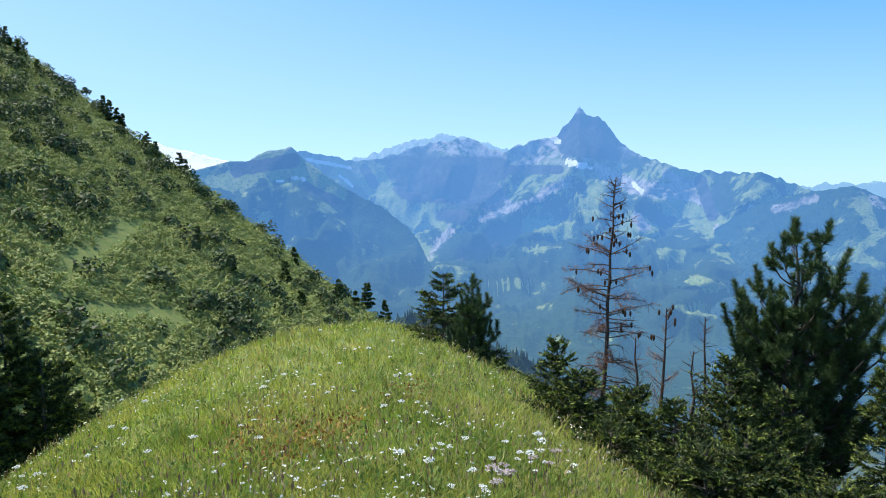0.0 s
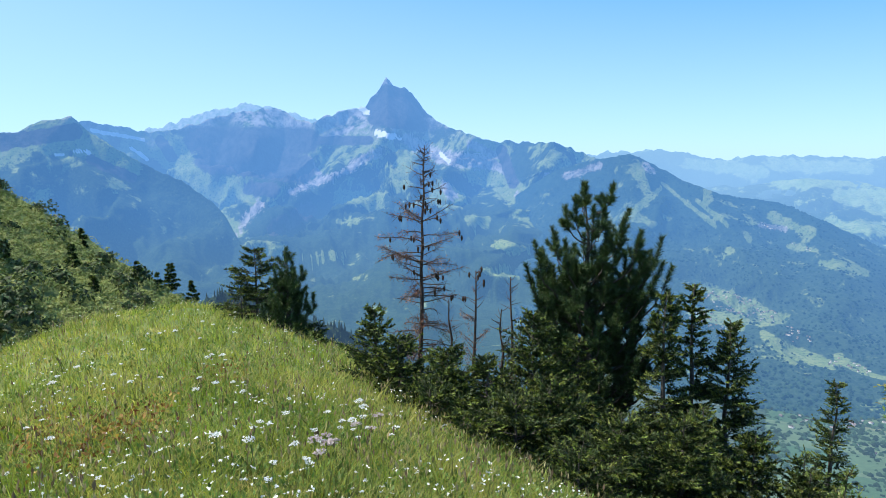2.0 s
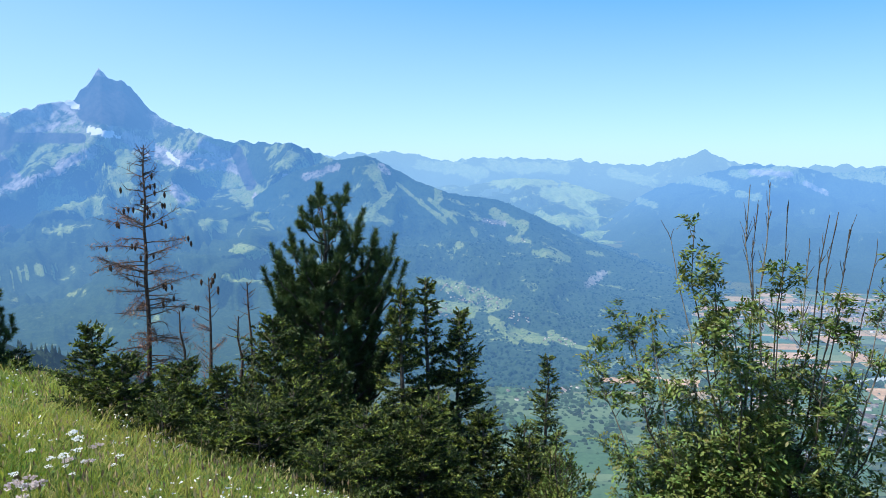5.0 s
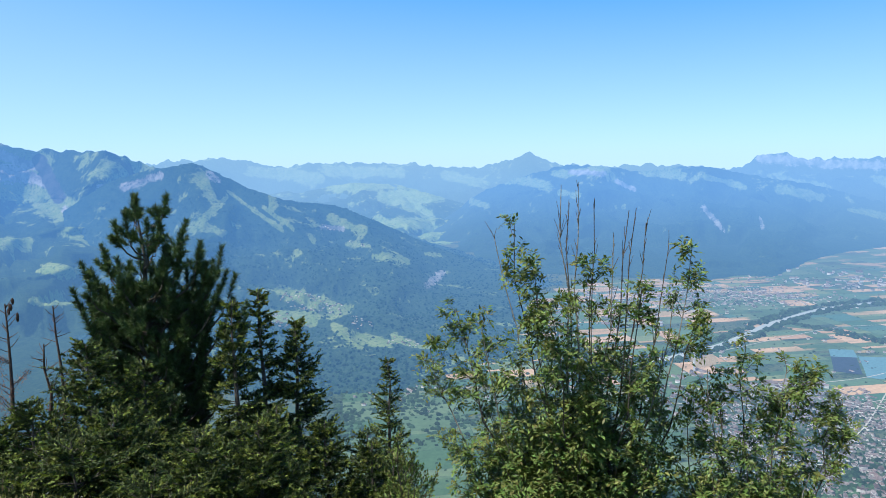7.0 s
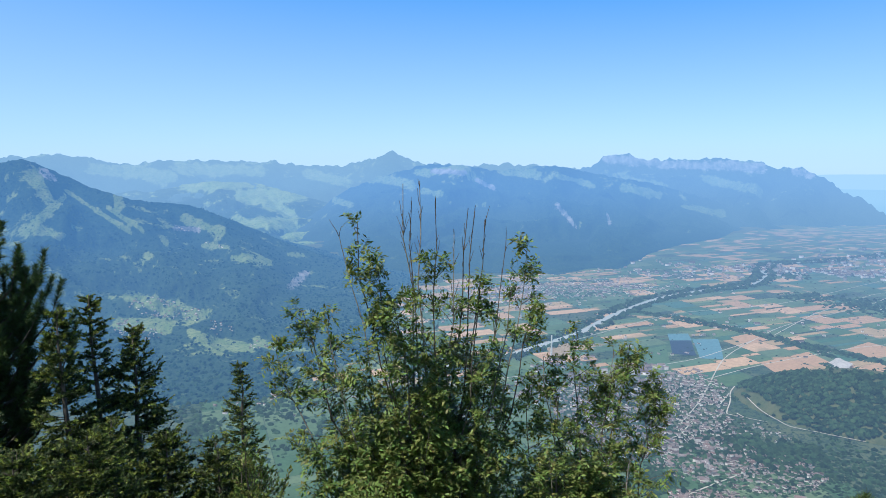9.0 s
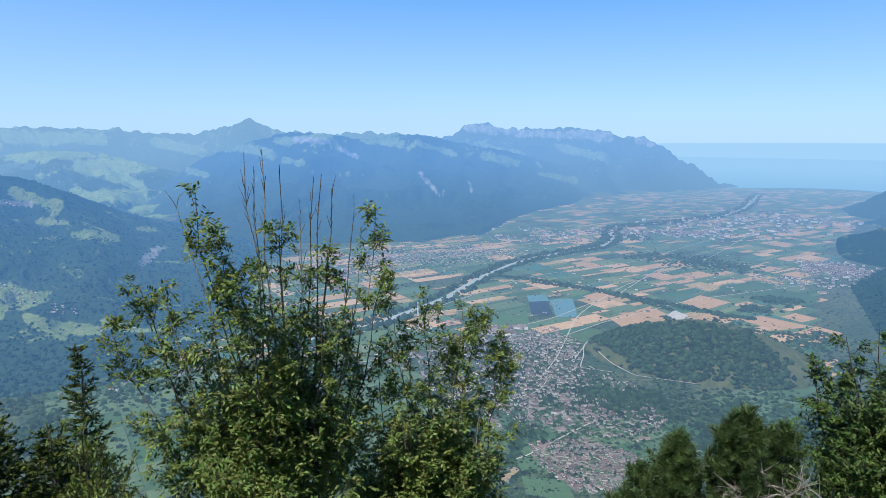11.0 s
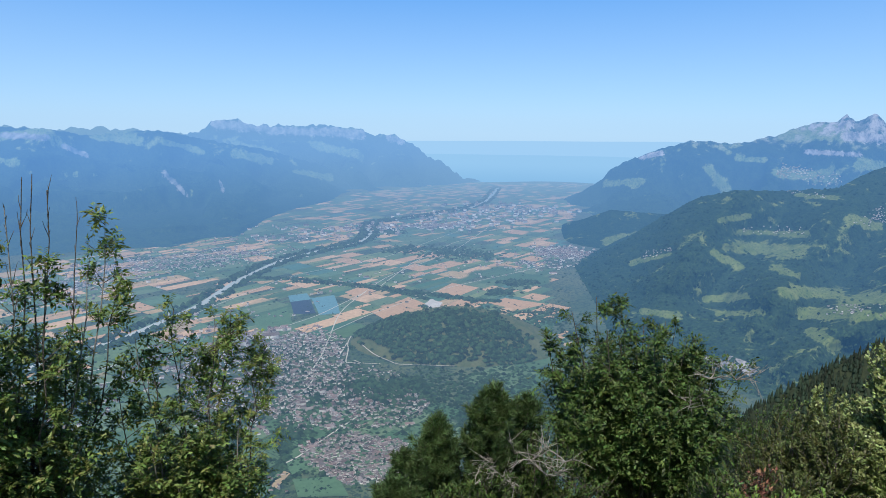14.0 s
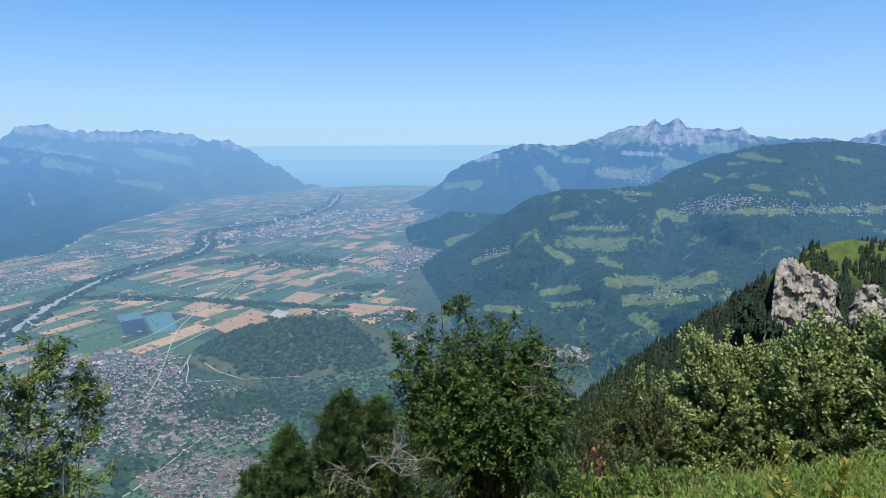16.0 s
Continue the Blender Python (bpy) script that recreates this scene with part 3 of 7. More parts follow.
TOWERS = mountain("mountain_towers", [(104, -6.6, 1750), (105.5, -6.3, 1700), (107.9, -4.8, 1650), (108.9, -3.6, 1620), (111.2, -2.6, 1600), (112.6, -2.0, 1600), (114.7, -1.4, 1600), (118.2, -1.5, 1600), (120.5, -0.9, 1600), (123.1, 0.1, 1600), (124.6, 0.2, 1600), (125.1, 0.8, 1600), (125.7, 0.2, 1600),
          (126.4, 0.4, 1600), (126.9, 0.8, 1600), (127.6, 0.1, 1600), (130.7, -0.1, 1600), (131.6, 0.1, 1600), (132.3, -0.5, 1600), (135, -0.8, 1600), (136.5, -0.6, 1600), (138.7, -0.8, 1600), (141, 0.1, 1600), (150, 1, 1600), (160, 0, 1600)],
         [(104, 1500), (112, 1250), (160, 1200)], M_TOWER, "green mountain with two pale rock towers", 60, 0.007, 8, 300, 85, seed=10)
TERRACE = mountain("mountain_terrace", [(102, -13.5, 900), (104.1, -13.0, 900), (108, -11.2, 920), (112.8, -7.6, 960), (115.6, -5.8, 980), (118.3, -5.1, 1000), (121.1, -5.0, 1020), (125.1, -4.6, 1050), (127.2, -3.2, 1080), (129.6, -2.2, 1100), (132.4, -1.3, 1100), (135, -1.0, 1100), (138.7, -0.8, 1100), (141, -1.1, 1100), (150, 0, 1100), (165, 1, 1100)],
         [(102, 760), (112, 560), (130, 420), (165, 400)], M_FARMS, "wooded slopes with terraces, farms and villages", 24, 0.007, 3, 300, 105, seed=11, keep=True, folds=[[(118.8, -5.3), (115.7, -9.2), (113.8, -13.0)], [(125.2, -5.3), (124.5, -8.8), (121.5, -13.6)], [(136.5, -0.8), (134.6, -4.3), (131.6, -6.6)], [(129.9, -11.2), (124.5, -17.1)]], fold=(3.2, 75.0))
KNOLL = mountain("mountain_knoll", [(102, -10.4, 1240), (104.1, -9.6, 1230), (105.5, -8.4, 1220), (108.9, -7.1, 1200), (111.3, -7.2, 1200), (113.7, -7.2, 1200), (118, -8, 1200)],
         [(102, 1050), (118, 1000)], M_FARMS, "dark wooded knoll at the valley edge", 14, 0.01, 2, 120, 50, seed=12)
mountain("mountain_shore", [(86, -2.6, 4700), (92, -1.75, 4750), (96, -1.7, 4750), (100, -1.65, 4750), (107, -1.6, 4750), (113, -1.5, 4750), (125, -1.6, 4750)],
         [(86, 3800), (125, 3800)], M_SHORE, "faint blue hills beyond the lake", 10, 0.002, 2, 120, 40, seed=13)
k = Nodes("lake_water")
# the lake's pale blue is nearly all painted haze emission
M_LAKE = haze_glow(k, k.mix(0.5, (0.12, 0.24, 0.30), (0.14, 0.26, 0.32)), 0.35, thick=1.3, near=(0.20, 0.44, 0.72), far=(0.30, 0.56, 0.84))
acc = Acc()
_azs = np.radians(np.linspace(88, 118, 40))
_near = 2170 + 40 * np.sin(_azs * 25)
acc.put(np.stack([np.stack([r * np.sin(_azs), r * np.cos(_azs), np.full(40, FLOOR + 0.6)], -1) for r in (_near, np.full(40, 4000.0))], 0), quad=grid_faces(2, 40))
thing("lake", acc, M_LAKE, "pale blue lake at the end of the valley", "lake", "structure")


def on_floor(az, el, up=0.0):
    """A place on the valley floor at that bearing and angle below the level."""
    az, el = np.radians(np.asarray(az, float)), np.radians(np.asarray(el, float))
    r = (EYE - FLOOR) / np.tan(-el)
    return np.stack([r * np.sin(az), r * np.cos(az), np.full_like(r, FLOOR + up)], -1)


def smooth_line(p, n):
    """A rounded line through the points p."""
    p = np.asarray(p, float)
    s = np.linspace(0, len(p) - 1, n)
    q = np.stack([np.interp(s, np.arange(len(p)), p[:, c]) for c in range(3)], -1)
    for _ in range(max(2, n // len(p) // 2)):
        q[1:-1] = (q[:-2] + 2 * q[1:-1] + q[2:]) / 4
    return q


def ribbon(acc, pts, width):
    d = unit(np.gradient(pts, axis=0))
    s = np.stack([d[:, 1], -d[:, 0], 0 * d[:, 0]], -1) * np.asarray(width).reshape(-1, 1) / 2
    acc.put(np.stack([pts - s, pts + s], 1), quad=grid_faces(len(pts), 2))


def inside(az, el, corners):
    """Which directions lie within the corners."""
    hit = np.zeros(len(az), bool)
    for (a0, e0), (a1, e1) in zip(corners, corners[1:] + corners[:1]):
        cross = ((e0 > el) != (e1 > el)) & (az < (a1 - a0) * (el - e0) / (e1 - e0 + 1e-12) + a0)
        hit ^= cross
    return hit


def plot(corners, n):
    """Chance places on a plot of the valley floor."""
    p = on_floor(*zip(*corners))
    lo, hi = p[:, :2].min(0), p[:, :2].max(0)
    q = rng.uniform(lo, hi, (n * 6, 2))
    q = np.column_stack([q, np.full(len(q), FLOOR)])
    az, el, _ = bearing(q)
    return q[inside(az, el, corners)][:n]


# fields
acc = Acc()
_turn = radians(-43)
_c, _s = math.cos(_turn), math.sin(_turn)
_left_r, _left_az = [400, 700, 1035, 1100, 1460, 1800, 2160], [40, 50, 64, 74, 81, 88, 95]
_right_r, _right_az = [400, 560, 760, 1050, 1500, 2160], [106, 106, 104, 105, 106, 107]
_col = -2200.0
while _col < 2200:
    wide = rng.uniform(16, 52)
    row = -2200.0 + rng.uniform(0, 20)
    while row < 2400:
        deep = rng.choice([4, 6, 8, 11, 16, 24]) * rng.uniform(0.8, 1.2)
        cx, cy = _col + wide / 2, row + deep / 2
        x, y = cx * _c - cy * _s, cx * _s + cy * _c
        r, az = math.hypot(x, y), math.degrees(math.atan2(x, y))
        if 350 < r < 2150 and np.interp(r, _left_r, _left_az) < az < np.interp(r, _right_r, _right_az) and not (425 < r < 590 and 72 < az < 94) and not (450 < r < 640 and 87 < az < 99) and rng.random() < 0.9:
            q = []
            for a, b in ((0.3, 0.15), (wide - 0.3, 0.15), (wide - 0.3, deep - 0.15), (0.3, deep - 0.15)):
                px, py = _col + a, row + b
                q.append((px * _c - py * _s, px * _s + py * _c, FLOOR + 0.5))
            acc.put(q, quad=[0, 1, 2, 3])
        row += deep
    _col += wide
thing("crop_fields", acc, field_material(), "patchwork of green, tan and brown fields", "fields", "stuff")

# the larger fields that stand out, each its own tone
PLOTS = [("greenhouse_field", (0.10, 0.21, 0.24), [[(81.67, -14.59), (83.26, -14.45), (83.59, -14.97), (81.85, -15.11)], [(83.6, -14.88), (85.55, -14.68), (85.84, -15.4), (83.97, -15.6)], [(83.97, -15.6), (85.84, -15.4), (86.03, -16.21), (84.26, -16.31)]], "pale teal field of netting"),
         ("shaded_field", (0.035, 0.055, 0.085), [[(81.85, -15.11), (83.5, -14.97), (83.97, -16.12), (82.11, -16.15)]], "dark blue-grey field"),
         ("ploughed_field", (0.40, 0.255, 0.15), [[(88.65, -16.14), (90.63, -15.47), (92.47, -16.03), (90.14, -16.95)], [(90.78, -15.42), (91.96, -14.94), (93.75, -15.62), (92.62, -15.98)], [(98.51, -15.29), (100.44, -14.88), (104.03, -15.23), (101.68, -15.84)], [(94.32, -14.47), (95.78, -13.72), (98.13, -14.08), (96.3, -14.85)], [(86.44, -14.46), (87.91, -13.99), (89.14, -14.38), (87.52, -14.94)]], "bare tan ploughed field"),
         ("meadow_field", (0.075, 0.14, 0.07), [[(80.9, -27.9), (82.9, -27.47), (83.72, -28.31), (81.61, -28.82)], [(77.18, -29.6), (79.63, -28.96), (80.64, -28.43), (79.08, -30.24)], [(81.6, -29.16), (85.62, -29.25), (86.61, -30.78), (82.04, -30.54)], [(78.65, -16.33), (81.55, -15.52), (82.0, -16.95), (79.32, -17.53)]], "green meadow on the valley floor"),
         ("stubble_field", (0.30, 0.23, 0.14), [[(79.47, -29.28), (80.93, -28.46), (81.41, -28.72), (80.09, -29.77)], [(71.72, -16.31), (73.55, -15.78), (74.2, -16.51), (72.35, -17.04)]], "pale stubble field")]
for _name, _tone, _corners, _label in PLOTS:
    acc = Acc()
    for _q in _corners:
        acc.put(on_floor(*zip(*_q), up=0.8), quad=[0, 1, 2, 3])
    thing(_name, acc, plain_haze_glow(_name, _tone, [c * 1.2 for c in _tone], 0.3), _label, "field", "stuff")

# the river and its woods
RIVER = on_floor([60, 64, 68.5, 74.5, 77.5, 80.9, 84.5, 87.9, 88.8, 88.4, 89.0, 92.4, 97.4, 98.6, 99.5], [-18.6, -17.8, -17.0, -15.0, -13.2, -11.75, -10.9, -10.3, -9.6, -9.0, -8.6, -8.2, -7.3, -6.7, -5.6], 1.0)
_line = smooth_line(RIVER, 160)
acc = Acc()
ribbon(acc, _line, 8.5)
k = Nodes("river_water")
# the river's water carries the painted haze glow too
M_RIVER = haze_glow(k, k.mix(0.5, (0.33, 0.36, 0.34), (0.38, 0.41, 0.38)), 0.5, thick=0.8, near=HAZE_LOW)
thing("river", acc, M_RIVER, "pale silty river winding along the valley floor", "river", "structure")


def clumps(acc, at, size, squash=0.8):
    """A rounded tree crown at each place: an uneven lump of eight faces."""
    n = len(at)
    base = np.array([[1, 0, 0.35], [0, 1, 0.35], [-1, 0, 0.35], [0, -1, 0.35], [0, 0, 1.0], [0.6, 0.6, -0.2], [-0.6, 0.6, -0.2], [-0.6, -0.6, -0.2], [0.6, -0.6, -0.2]])
    tri = np.array([[0, 1, 4], [1, 2, 4], [2, 3, 4], [3, 0, 4], [0, 5, 1], [1, 6, 2], [2, 7, 3], [3, 8, 0]])
    v = base[None] * rng.uniform(0.75, 1.25, (n, 9, 1)) * np.asarray(size).reshape(-1, 1, 1) * [1, 1, squash * 1.3] + at[:, None]
    acc.put(v, tri=(tri[None] + 9 * np.arange(n)[:, None, None]))


M_WOOD = plain_haze_glow("valley_woods", (0.018, 0.04, 0.02), (0.035, 0.065, 0.028), 0.2, island=True)
acc = Acc()


def wood_strip(line, n, spread, size, offset=0.0):
    p, d = on_line(line, rng.random(n))
    s = np.stack([d[:, 1], -d[:, 0], 0 * d[:, 0]], -1)
    q = p + s * (offset + rng.normal(size=(n, 1)) * spread)
    clumps(acc, q, size * rng.uniform(0.6, 1.3, n))


wood_strip(_line, 900, 3.5, 3.0, -11)
wood_strip(_line, 700, 2.5, 3.0, 9)
wood_strip(smooth_line(on_floor([78.5, 84, 90, 96, 100], [-12.9, -13.4, -14.2, -15.0, -15.2]), 30), 500, 3.0, 2.6)
wood_strip(smooth_line(on_floor([76, 77.5, 79.5], [-29, -28, -27.4]), 20), 180, 3, 2.0)
wood_strip(smooth_line(on_floor([70, 74, 77.5], [-27, -26, -26]), 20), 160, 5, 2.2)
for _a, _e, _n, _sp in ((91.5, -10.9, 160, 14), (95, -11.1, 260, 22), (98, -11.3, 160, 16), (90.5, -9.4, 120, 14), (101.5, -13.6, 160, 9), (100, -14.4, 160, 8), (84, -24, 40, 8), (88, -22.3, 120, 9), (90, -23.0, 120, 9), (82, -26, 60, 8), (92, -22.3, 160, 8)):
    _p = on_floor([_a], [_e])[0]
    clumps(acc, _p + rng.normal(size=(_n, 3)) * [_sp, _sp, 0], rng.uniform(1.4, 3.2, _n))
for _a, _e, _n, _sp in ((83.5, -22.0, 260, 24), (86.5, -25.5, 150, 15), (80.5, -20.5, 140, 20), (90, -24.6, 160, 15), (78, -25, 140, 20), (93, -22.8, 260, 16), (99, -23, 260, 20), (103, -18, 300, 24), (100, -26, 200, 20), (96, -25, 200, 16), (80, -28.5, 140, 14), (73, -11.3, 260, 60), (105, -11, 90, 26)):
    _p = on_floor([_a], [_e])[0]
    clumps(acc, _p + rng.normal(size=(_n, 3)) * [_sp, _sp, 0], rng.uniform(0.8, 1.8, _n))
for _i in range(60):
    _p = on_floor([rng.uniform(36, 64)], [-rng.uniform(13, 24)])[0]
    _n = rng.integers(20, 110)
    clumps(acc, _p + rng.normal(size=(_n, 3)) * [rng.uniform(6, 22), rng.uniform(6, 22), 0], rng.uniform(1.2, 2.6, _n))
for _i in range(70):
    _p = on_floor([rng.uniform(97.5, 107)], [-rng.uniform(15.5, 28)])[0]
    _n = rng.integers(20, 60)
    clumps(acc, _p + rng.normal(size=(_n, 3)) * [rng.uniform(4, 13), rng.uniform(4, 13), 0], rng.uniform(0.9, 2.2, _n))
for _i in range(46):
    _p = on_floor([rng.uniform(76, 97)], [-rng.uniform(19, 31)])[0]
    _n = rng.integers(10, 36)
    clumps(acc, _p + rng.normal(size=(_n, 3)) * [rng.uniform(3, 9), rng.uniform(3, 9), 0], rng.uniform(0.7, 1.6, _n))
for _e, _n, _sp in (([(74.5, -28.65), (76.32, -28.07), (78.39, -27.69)], 260, 2.6), ([(76.07, -29.82), (78.17, -29.01), (80.65, -28.18)], 220, 1.2), ([(80.65, -28.22), (80.94, -26.96), (81.33, -25.7), (80.79, -24.55)], 160, 1.6), ([(82.08, -13.42), (86.93, -13.89), (91.37, -14.56), (93.84, -15.15)], 320, 2.0), ([(92.86, -15.64), (96.82, -16.02), (101.69, -16.03), (104.54, -15.85)], 200, 2.0)):
    wood_strip(smooth_line(on_floor(*zip(*_e)), 24), _n, _sp, 1.9)
for _e, _n in (([(80.09, -23.96), (81.84, -23.61), (82.26, -26.74), (80.24, -27.05)], 150), ([(84.32, -24.85), (86.35, -24.69), (86.85, -26.48), (84.55, -26.63)], 130), ([(86.37, -22.42), (91.95, -22.44), (93.49, -23.79), (89.93, -24.96), (86.86, -24.25)], 320), ([(85.89, -20.56), (87.9, -20.13), (88.9, -21.99), (86.87, -22.88)], 160), ([(80.02, -18.49), (86.41, -18.24), (86.86, -25.59), (79.33, -24.79)], 420), ([(82.27, -26.31), (91.48, -26.29), (90.99, -29.57), (83.73, -29.42)], 260), ([(91.95, -22.44), (96.99, -21.85), (100.05, -23.5), (95.04, -24.65)], 200)):
    _p = plot(_e, _n)
    clumps(acc, _p, rng.uniform(0.6, 1.5, len(_p)))
# trees dotted over the floor
_a, _e = rng.uniform(50, 106, 2600), -np.degrees(np.arctan(190 / rng.uniform(340, 1300, 2600)))
_p = on_floor(_a, _e)
clumps(acc, _p, rng.uniform(0.6, 1.8, 2600))
thing("valley_woods", acc, M_WOOD, "dark riverside woods and hedgerow trees", "trees", "stuff")

# the wooded hill over the town, with vineyards on its flank
_hc = on_floor([96.3], [-18.6])[0]
_g = np.linspace(-1, 1, 60)
_X, _Y = np.meshgrid(_g, _g, indexing="ij")
_along = unit(np.array([math.sin(radians(188)), math.cos(radians(188))]))
_R2 = np.sqrt(_X ** 2 + _Y ** 2)
_Z = 31 * np.maximum(0, 1 - _R2 ** 1.7)
acc = Acc()
_hx = _hc[0] + _X * 95 * _along[0] - _Y * 62 * _along[1]
_hy = _hc[1] + _X * 95 * _along[1] + _Y * 62 * _along[0]
acc.put(np.stack([_hx, _hy, FLOOR + 0.2 + _Z - (_R2 > 1) * 3], -1), quad=grid_faces(60, 60))
M_VINE = plain_haze_glow("vineyard", (0.07, 0.095, 0.042), (0.115, 0.125, 0.06), 0.12)
thing("vineyard_hill", acc, M_VINE, "low hill with pale green vineyards", "hill", "structure", smooth=True)


def hill_at(a, b):
    """A place on the low hill, by its own measure."""
    z = 31 * np.maximum(0, 1 - np.sqrt(a * a + b * b) ** 1.7)
    return np.stack([_hc[0] + a * 95 * _along[0] - b * 62 * _along[1], _hc[1] + a * 95 * _along[1] + b * 62 * _along[0], FLOOR + z], -1)


acc = Acc()
_n = 6500
_a, _b = rng.uniform(-0.98, 0.98, _n), rng.uniform(-0.98, 0.98, _n)
_on = hill_at(_a, _b)
HILL_WOOD = [(87.01, -17.87), (89.15, -17.09), (91.88, -16.46), (95.83, -15.95), (99.77, -16.37), (102.26, -18.09), (103.58, -20.29), (99.92, -20.41), (96.93, -20.0), (95.45, -20.75), (93.44, -20.57), (91.42, -20.14), (89.9, -18.97), (88.4, -18.26)]
_az, _el, _ = bearing(_on)
_keep = (_a ** 2 + _b ** 2 < 0.98) & (inside(_az + 0.15 * rng.normal(size=_n), _el + 0.1 * rng.normal(size=_n), HILL_WOOD) | (rng.random(_n) < 0.03))
clumps(acc, _on[_keep] + [0, 0, 0.6], rng.uniform(1.2, 2.6, _keep.sum()))
thing("hill_forest", acc, M_WOOD, "dense dark forest on the low hill", "forest", "stuff")
M_PATH = plain_haze_glow("pale_road", (0.42, 0.40, 0.34), (0.5, 0.48, 0.42), 0.3)
acc = Acc()
_ga, _gb = np.meshgrid(np.linspace(-1, 1, 240), np.linspace(-1, 1, 240), indexing="ij")
_gp = hill_at(_ga.ravel(), _gb.ravel())
_gaz, _gel, _gr = bearing(_gp)
for _e in [[(87.65, -18.63), (88.9, -19.67), (90.66, -20.37), (91.93, -21.15), (92.54, -21.42)], [(87.24, -20.12), (88.4, -20.69), (89.15, -21.3), (89.31, -21.76)], [(92.19, -21.61), (93.95, -21.25), (95.36, -21.35), (95.99, -22.34)], [(86.41, -17.77), (86.75, -19.18), (86.39, -20.34), (86.88, -21.28)], [(85.32, -17.84), (85.51, -18.46), (85.3, -19.15)]]:
    _l = []
    for _p in smooth_line(np.column_stack([np.array(_e), np.zeros(len(_e))]), 28):
        _gap = np.hypot(_gaz - _p[0], _gel - _p[1])
        _near = np.argsort(_gap)[:4]
        _l.append(_gp[_near[np.argmin(_gr[_near])]])
    _l = np.array(_l)
    for _i in range(3):
        _l[1:-1] = (_l[:-2] + 2 * _l[1:-1] + _l[2:]) / 4
    ribbon(acc, _l + [0, 0, 0.9], 0.9)
thing("vineyard_track", acc, M_PATH, "pale winding track through the vineyards", "track", "structure")

# roads
acc = Acc()
for _e in (([62, 70, 78, 84, 88], [-19.5, -18.6, -17.9, -16.4, -14.6]), ([84, 88.5, 95, 104], [-18.2, -16.4, -14.2, -12.0]), ([83, 84.5, 86, 90, 96, 100], [-21.5, -19.5, -16, -13.2, -11, -8]), ([66, 74, 82, 90, 97], [-18.0, -15.6, -12.9, -11.6, -9.0]),
           ([79, 82, 85, 88], [-28.5, -27.6, -26.0, -24.4]), ([76, 80, 83, 84], [-24.5, -23.4, -22.4, -21]), ([55, 62, 69, 75], [-20.5, -20.2, -20.0, -19.6]), ([100, 96, 92, 89], [-9.5, -10.2, -12.2, -14.4])):
    ribbon(acc, smooth_line(on_floor(*_e, up=0.9), 40), 1.0)
thing("valley_road", acc, M_PATH, "pale roads crossing the valley floor", "road", "structure")

# towns
M_WALLS = plain_haze_glow("house_walls", (0.42, 0.40, 0.38), (0.60, 0.57, 0.53), 0.2, island=True)
M_ROOFS = plain_haze_glow("house_roofs", (0.16, 0.11, 0.095), (0.20, 0.175, 0.165), 0.15, island=True)


def around(az, el, n, along, across):
    """Chance places round one on the valley floor."""
    p0 = on_floor([az], [el])[0]
    far = unit(p0[:2])
    a, b = rng.normal(size=n) * along, rng.normal(size=n) * across
    return p0[0] + far[1] * a + far[0] * b, p0[1] - far[0] * a + far[1] * b, np.full(n, FLOOR)


def houses(name, label, clusters):
    """A town: gabled houses of many sizes, walls and roofs."""
    walls, roofs = Acc(), Acc()
    for az, el, n, along, across, size in clusters:
        if isinstance(az, np.ndarray):
            x, y, ground = az.T
            n = len(x)
        else:
            x, y, ground = around(az, el, n, along, across)
        th = rng.choice([0.3, 0.3 + math.pi / 2, 1.1, 2.0], n) + rng.normal(size=n) * 0.15
        l, w, h = size * rng.uniform(0.8, 1.7, n), size * rng.uniform(0.6, 0.95, n), size * rng.uniform(0.45, 0.9, n)
        big = rng.random(n) < 0.03
        l, w, h = l * np.where(big, 2.4, 1), w * np.where(big, 2.0, 1), h * np.where(big, 0.9, 1)
        ux, uy = np.stack([np.cos(th), np.sin(th), 0 * th], -1), np.stack([-np.sin(th), np.cos(th), 0 * th], -1)
        o = np.stack([x, y, ground - 0.2], -1)
        L, W, Z = (ux * l[:, None] / 2), (uy * w[:, None] / 2), np.array([0, 0, 1.0]) * h[:, None]
        R = np.array([0, 0, 1.0]) * (h + w * 0.32)[:, None]
        v = np.stack([o - L - W, o + L - W, o + L + W, o - L + W, o - L - W + Z, o + L - W + Z, o + L + W + Z, o - L + W + Z, o - L + R, o + L + R], 1)
        walls.put(v, quad=np.array([[0, 1, 5, 4], [1, 2, 6, 5], [2, 3, 7, 6], [3, 0, 4, 7]])[None] + 10 * np.arange(n)[:, None, None], tri=np.array([[4, 7, 8], [5, 9, 6]])[None] + 10 * np.arange(n)[:, None, None])
        v2 = v[:, 4:] + np.array([0, 0, 0.03])
        v2[:, [0, 3]] -= (L + 0)[:, None] * 0.08
        v2[:, [1, 2]] += (L + 0)[:, None] * 0.08
        roofs.put(v2, quad=np.array([[0, 1, 5, 4], [3, 4, 5, 2]])[None] + 6 * np.arange(n)[:, None, None])
    ob = thing(name, walls, M_WALLS, label, "town", "stuff")
    part("roofs", roofs, M_ROOFS, ob, "brown and grey tiled roofs")
    return ob


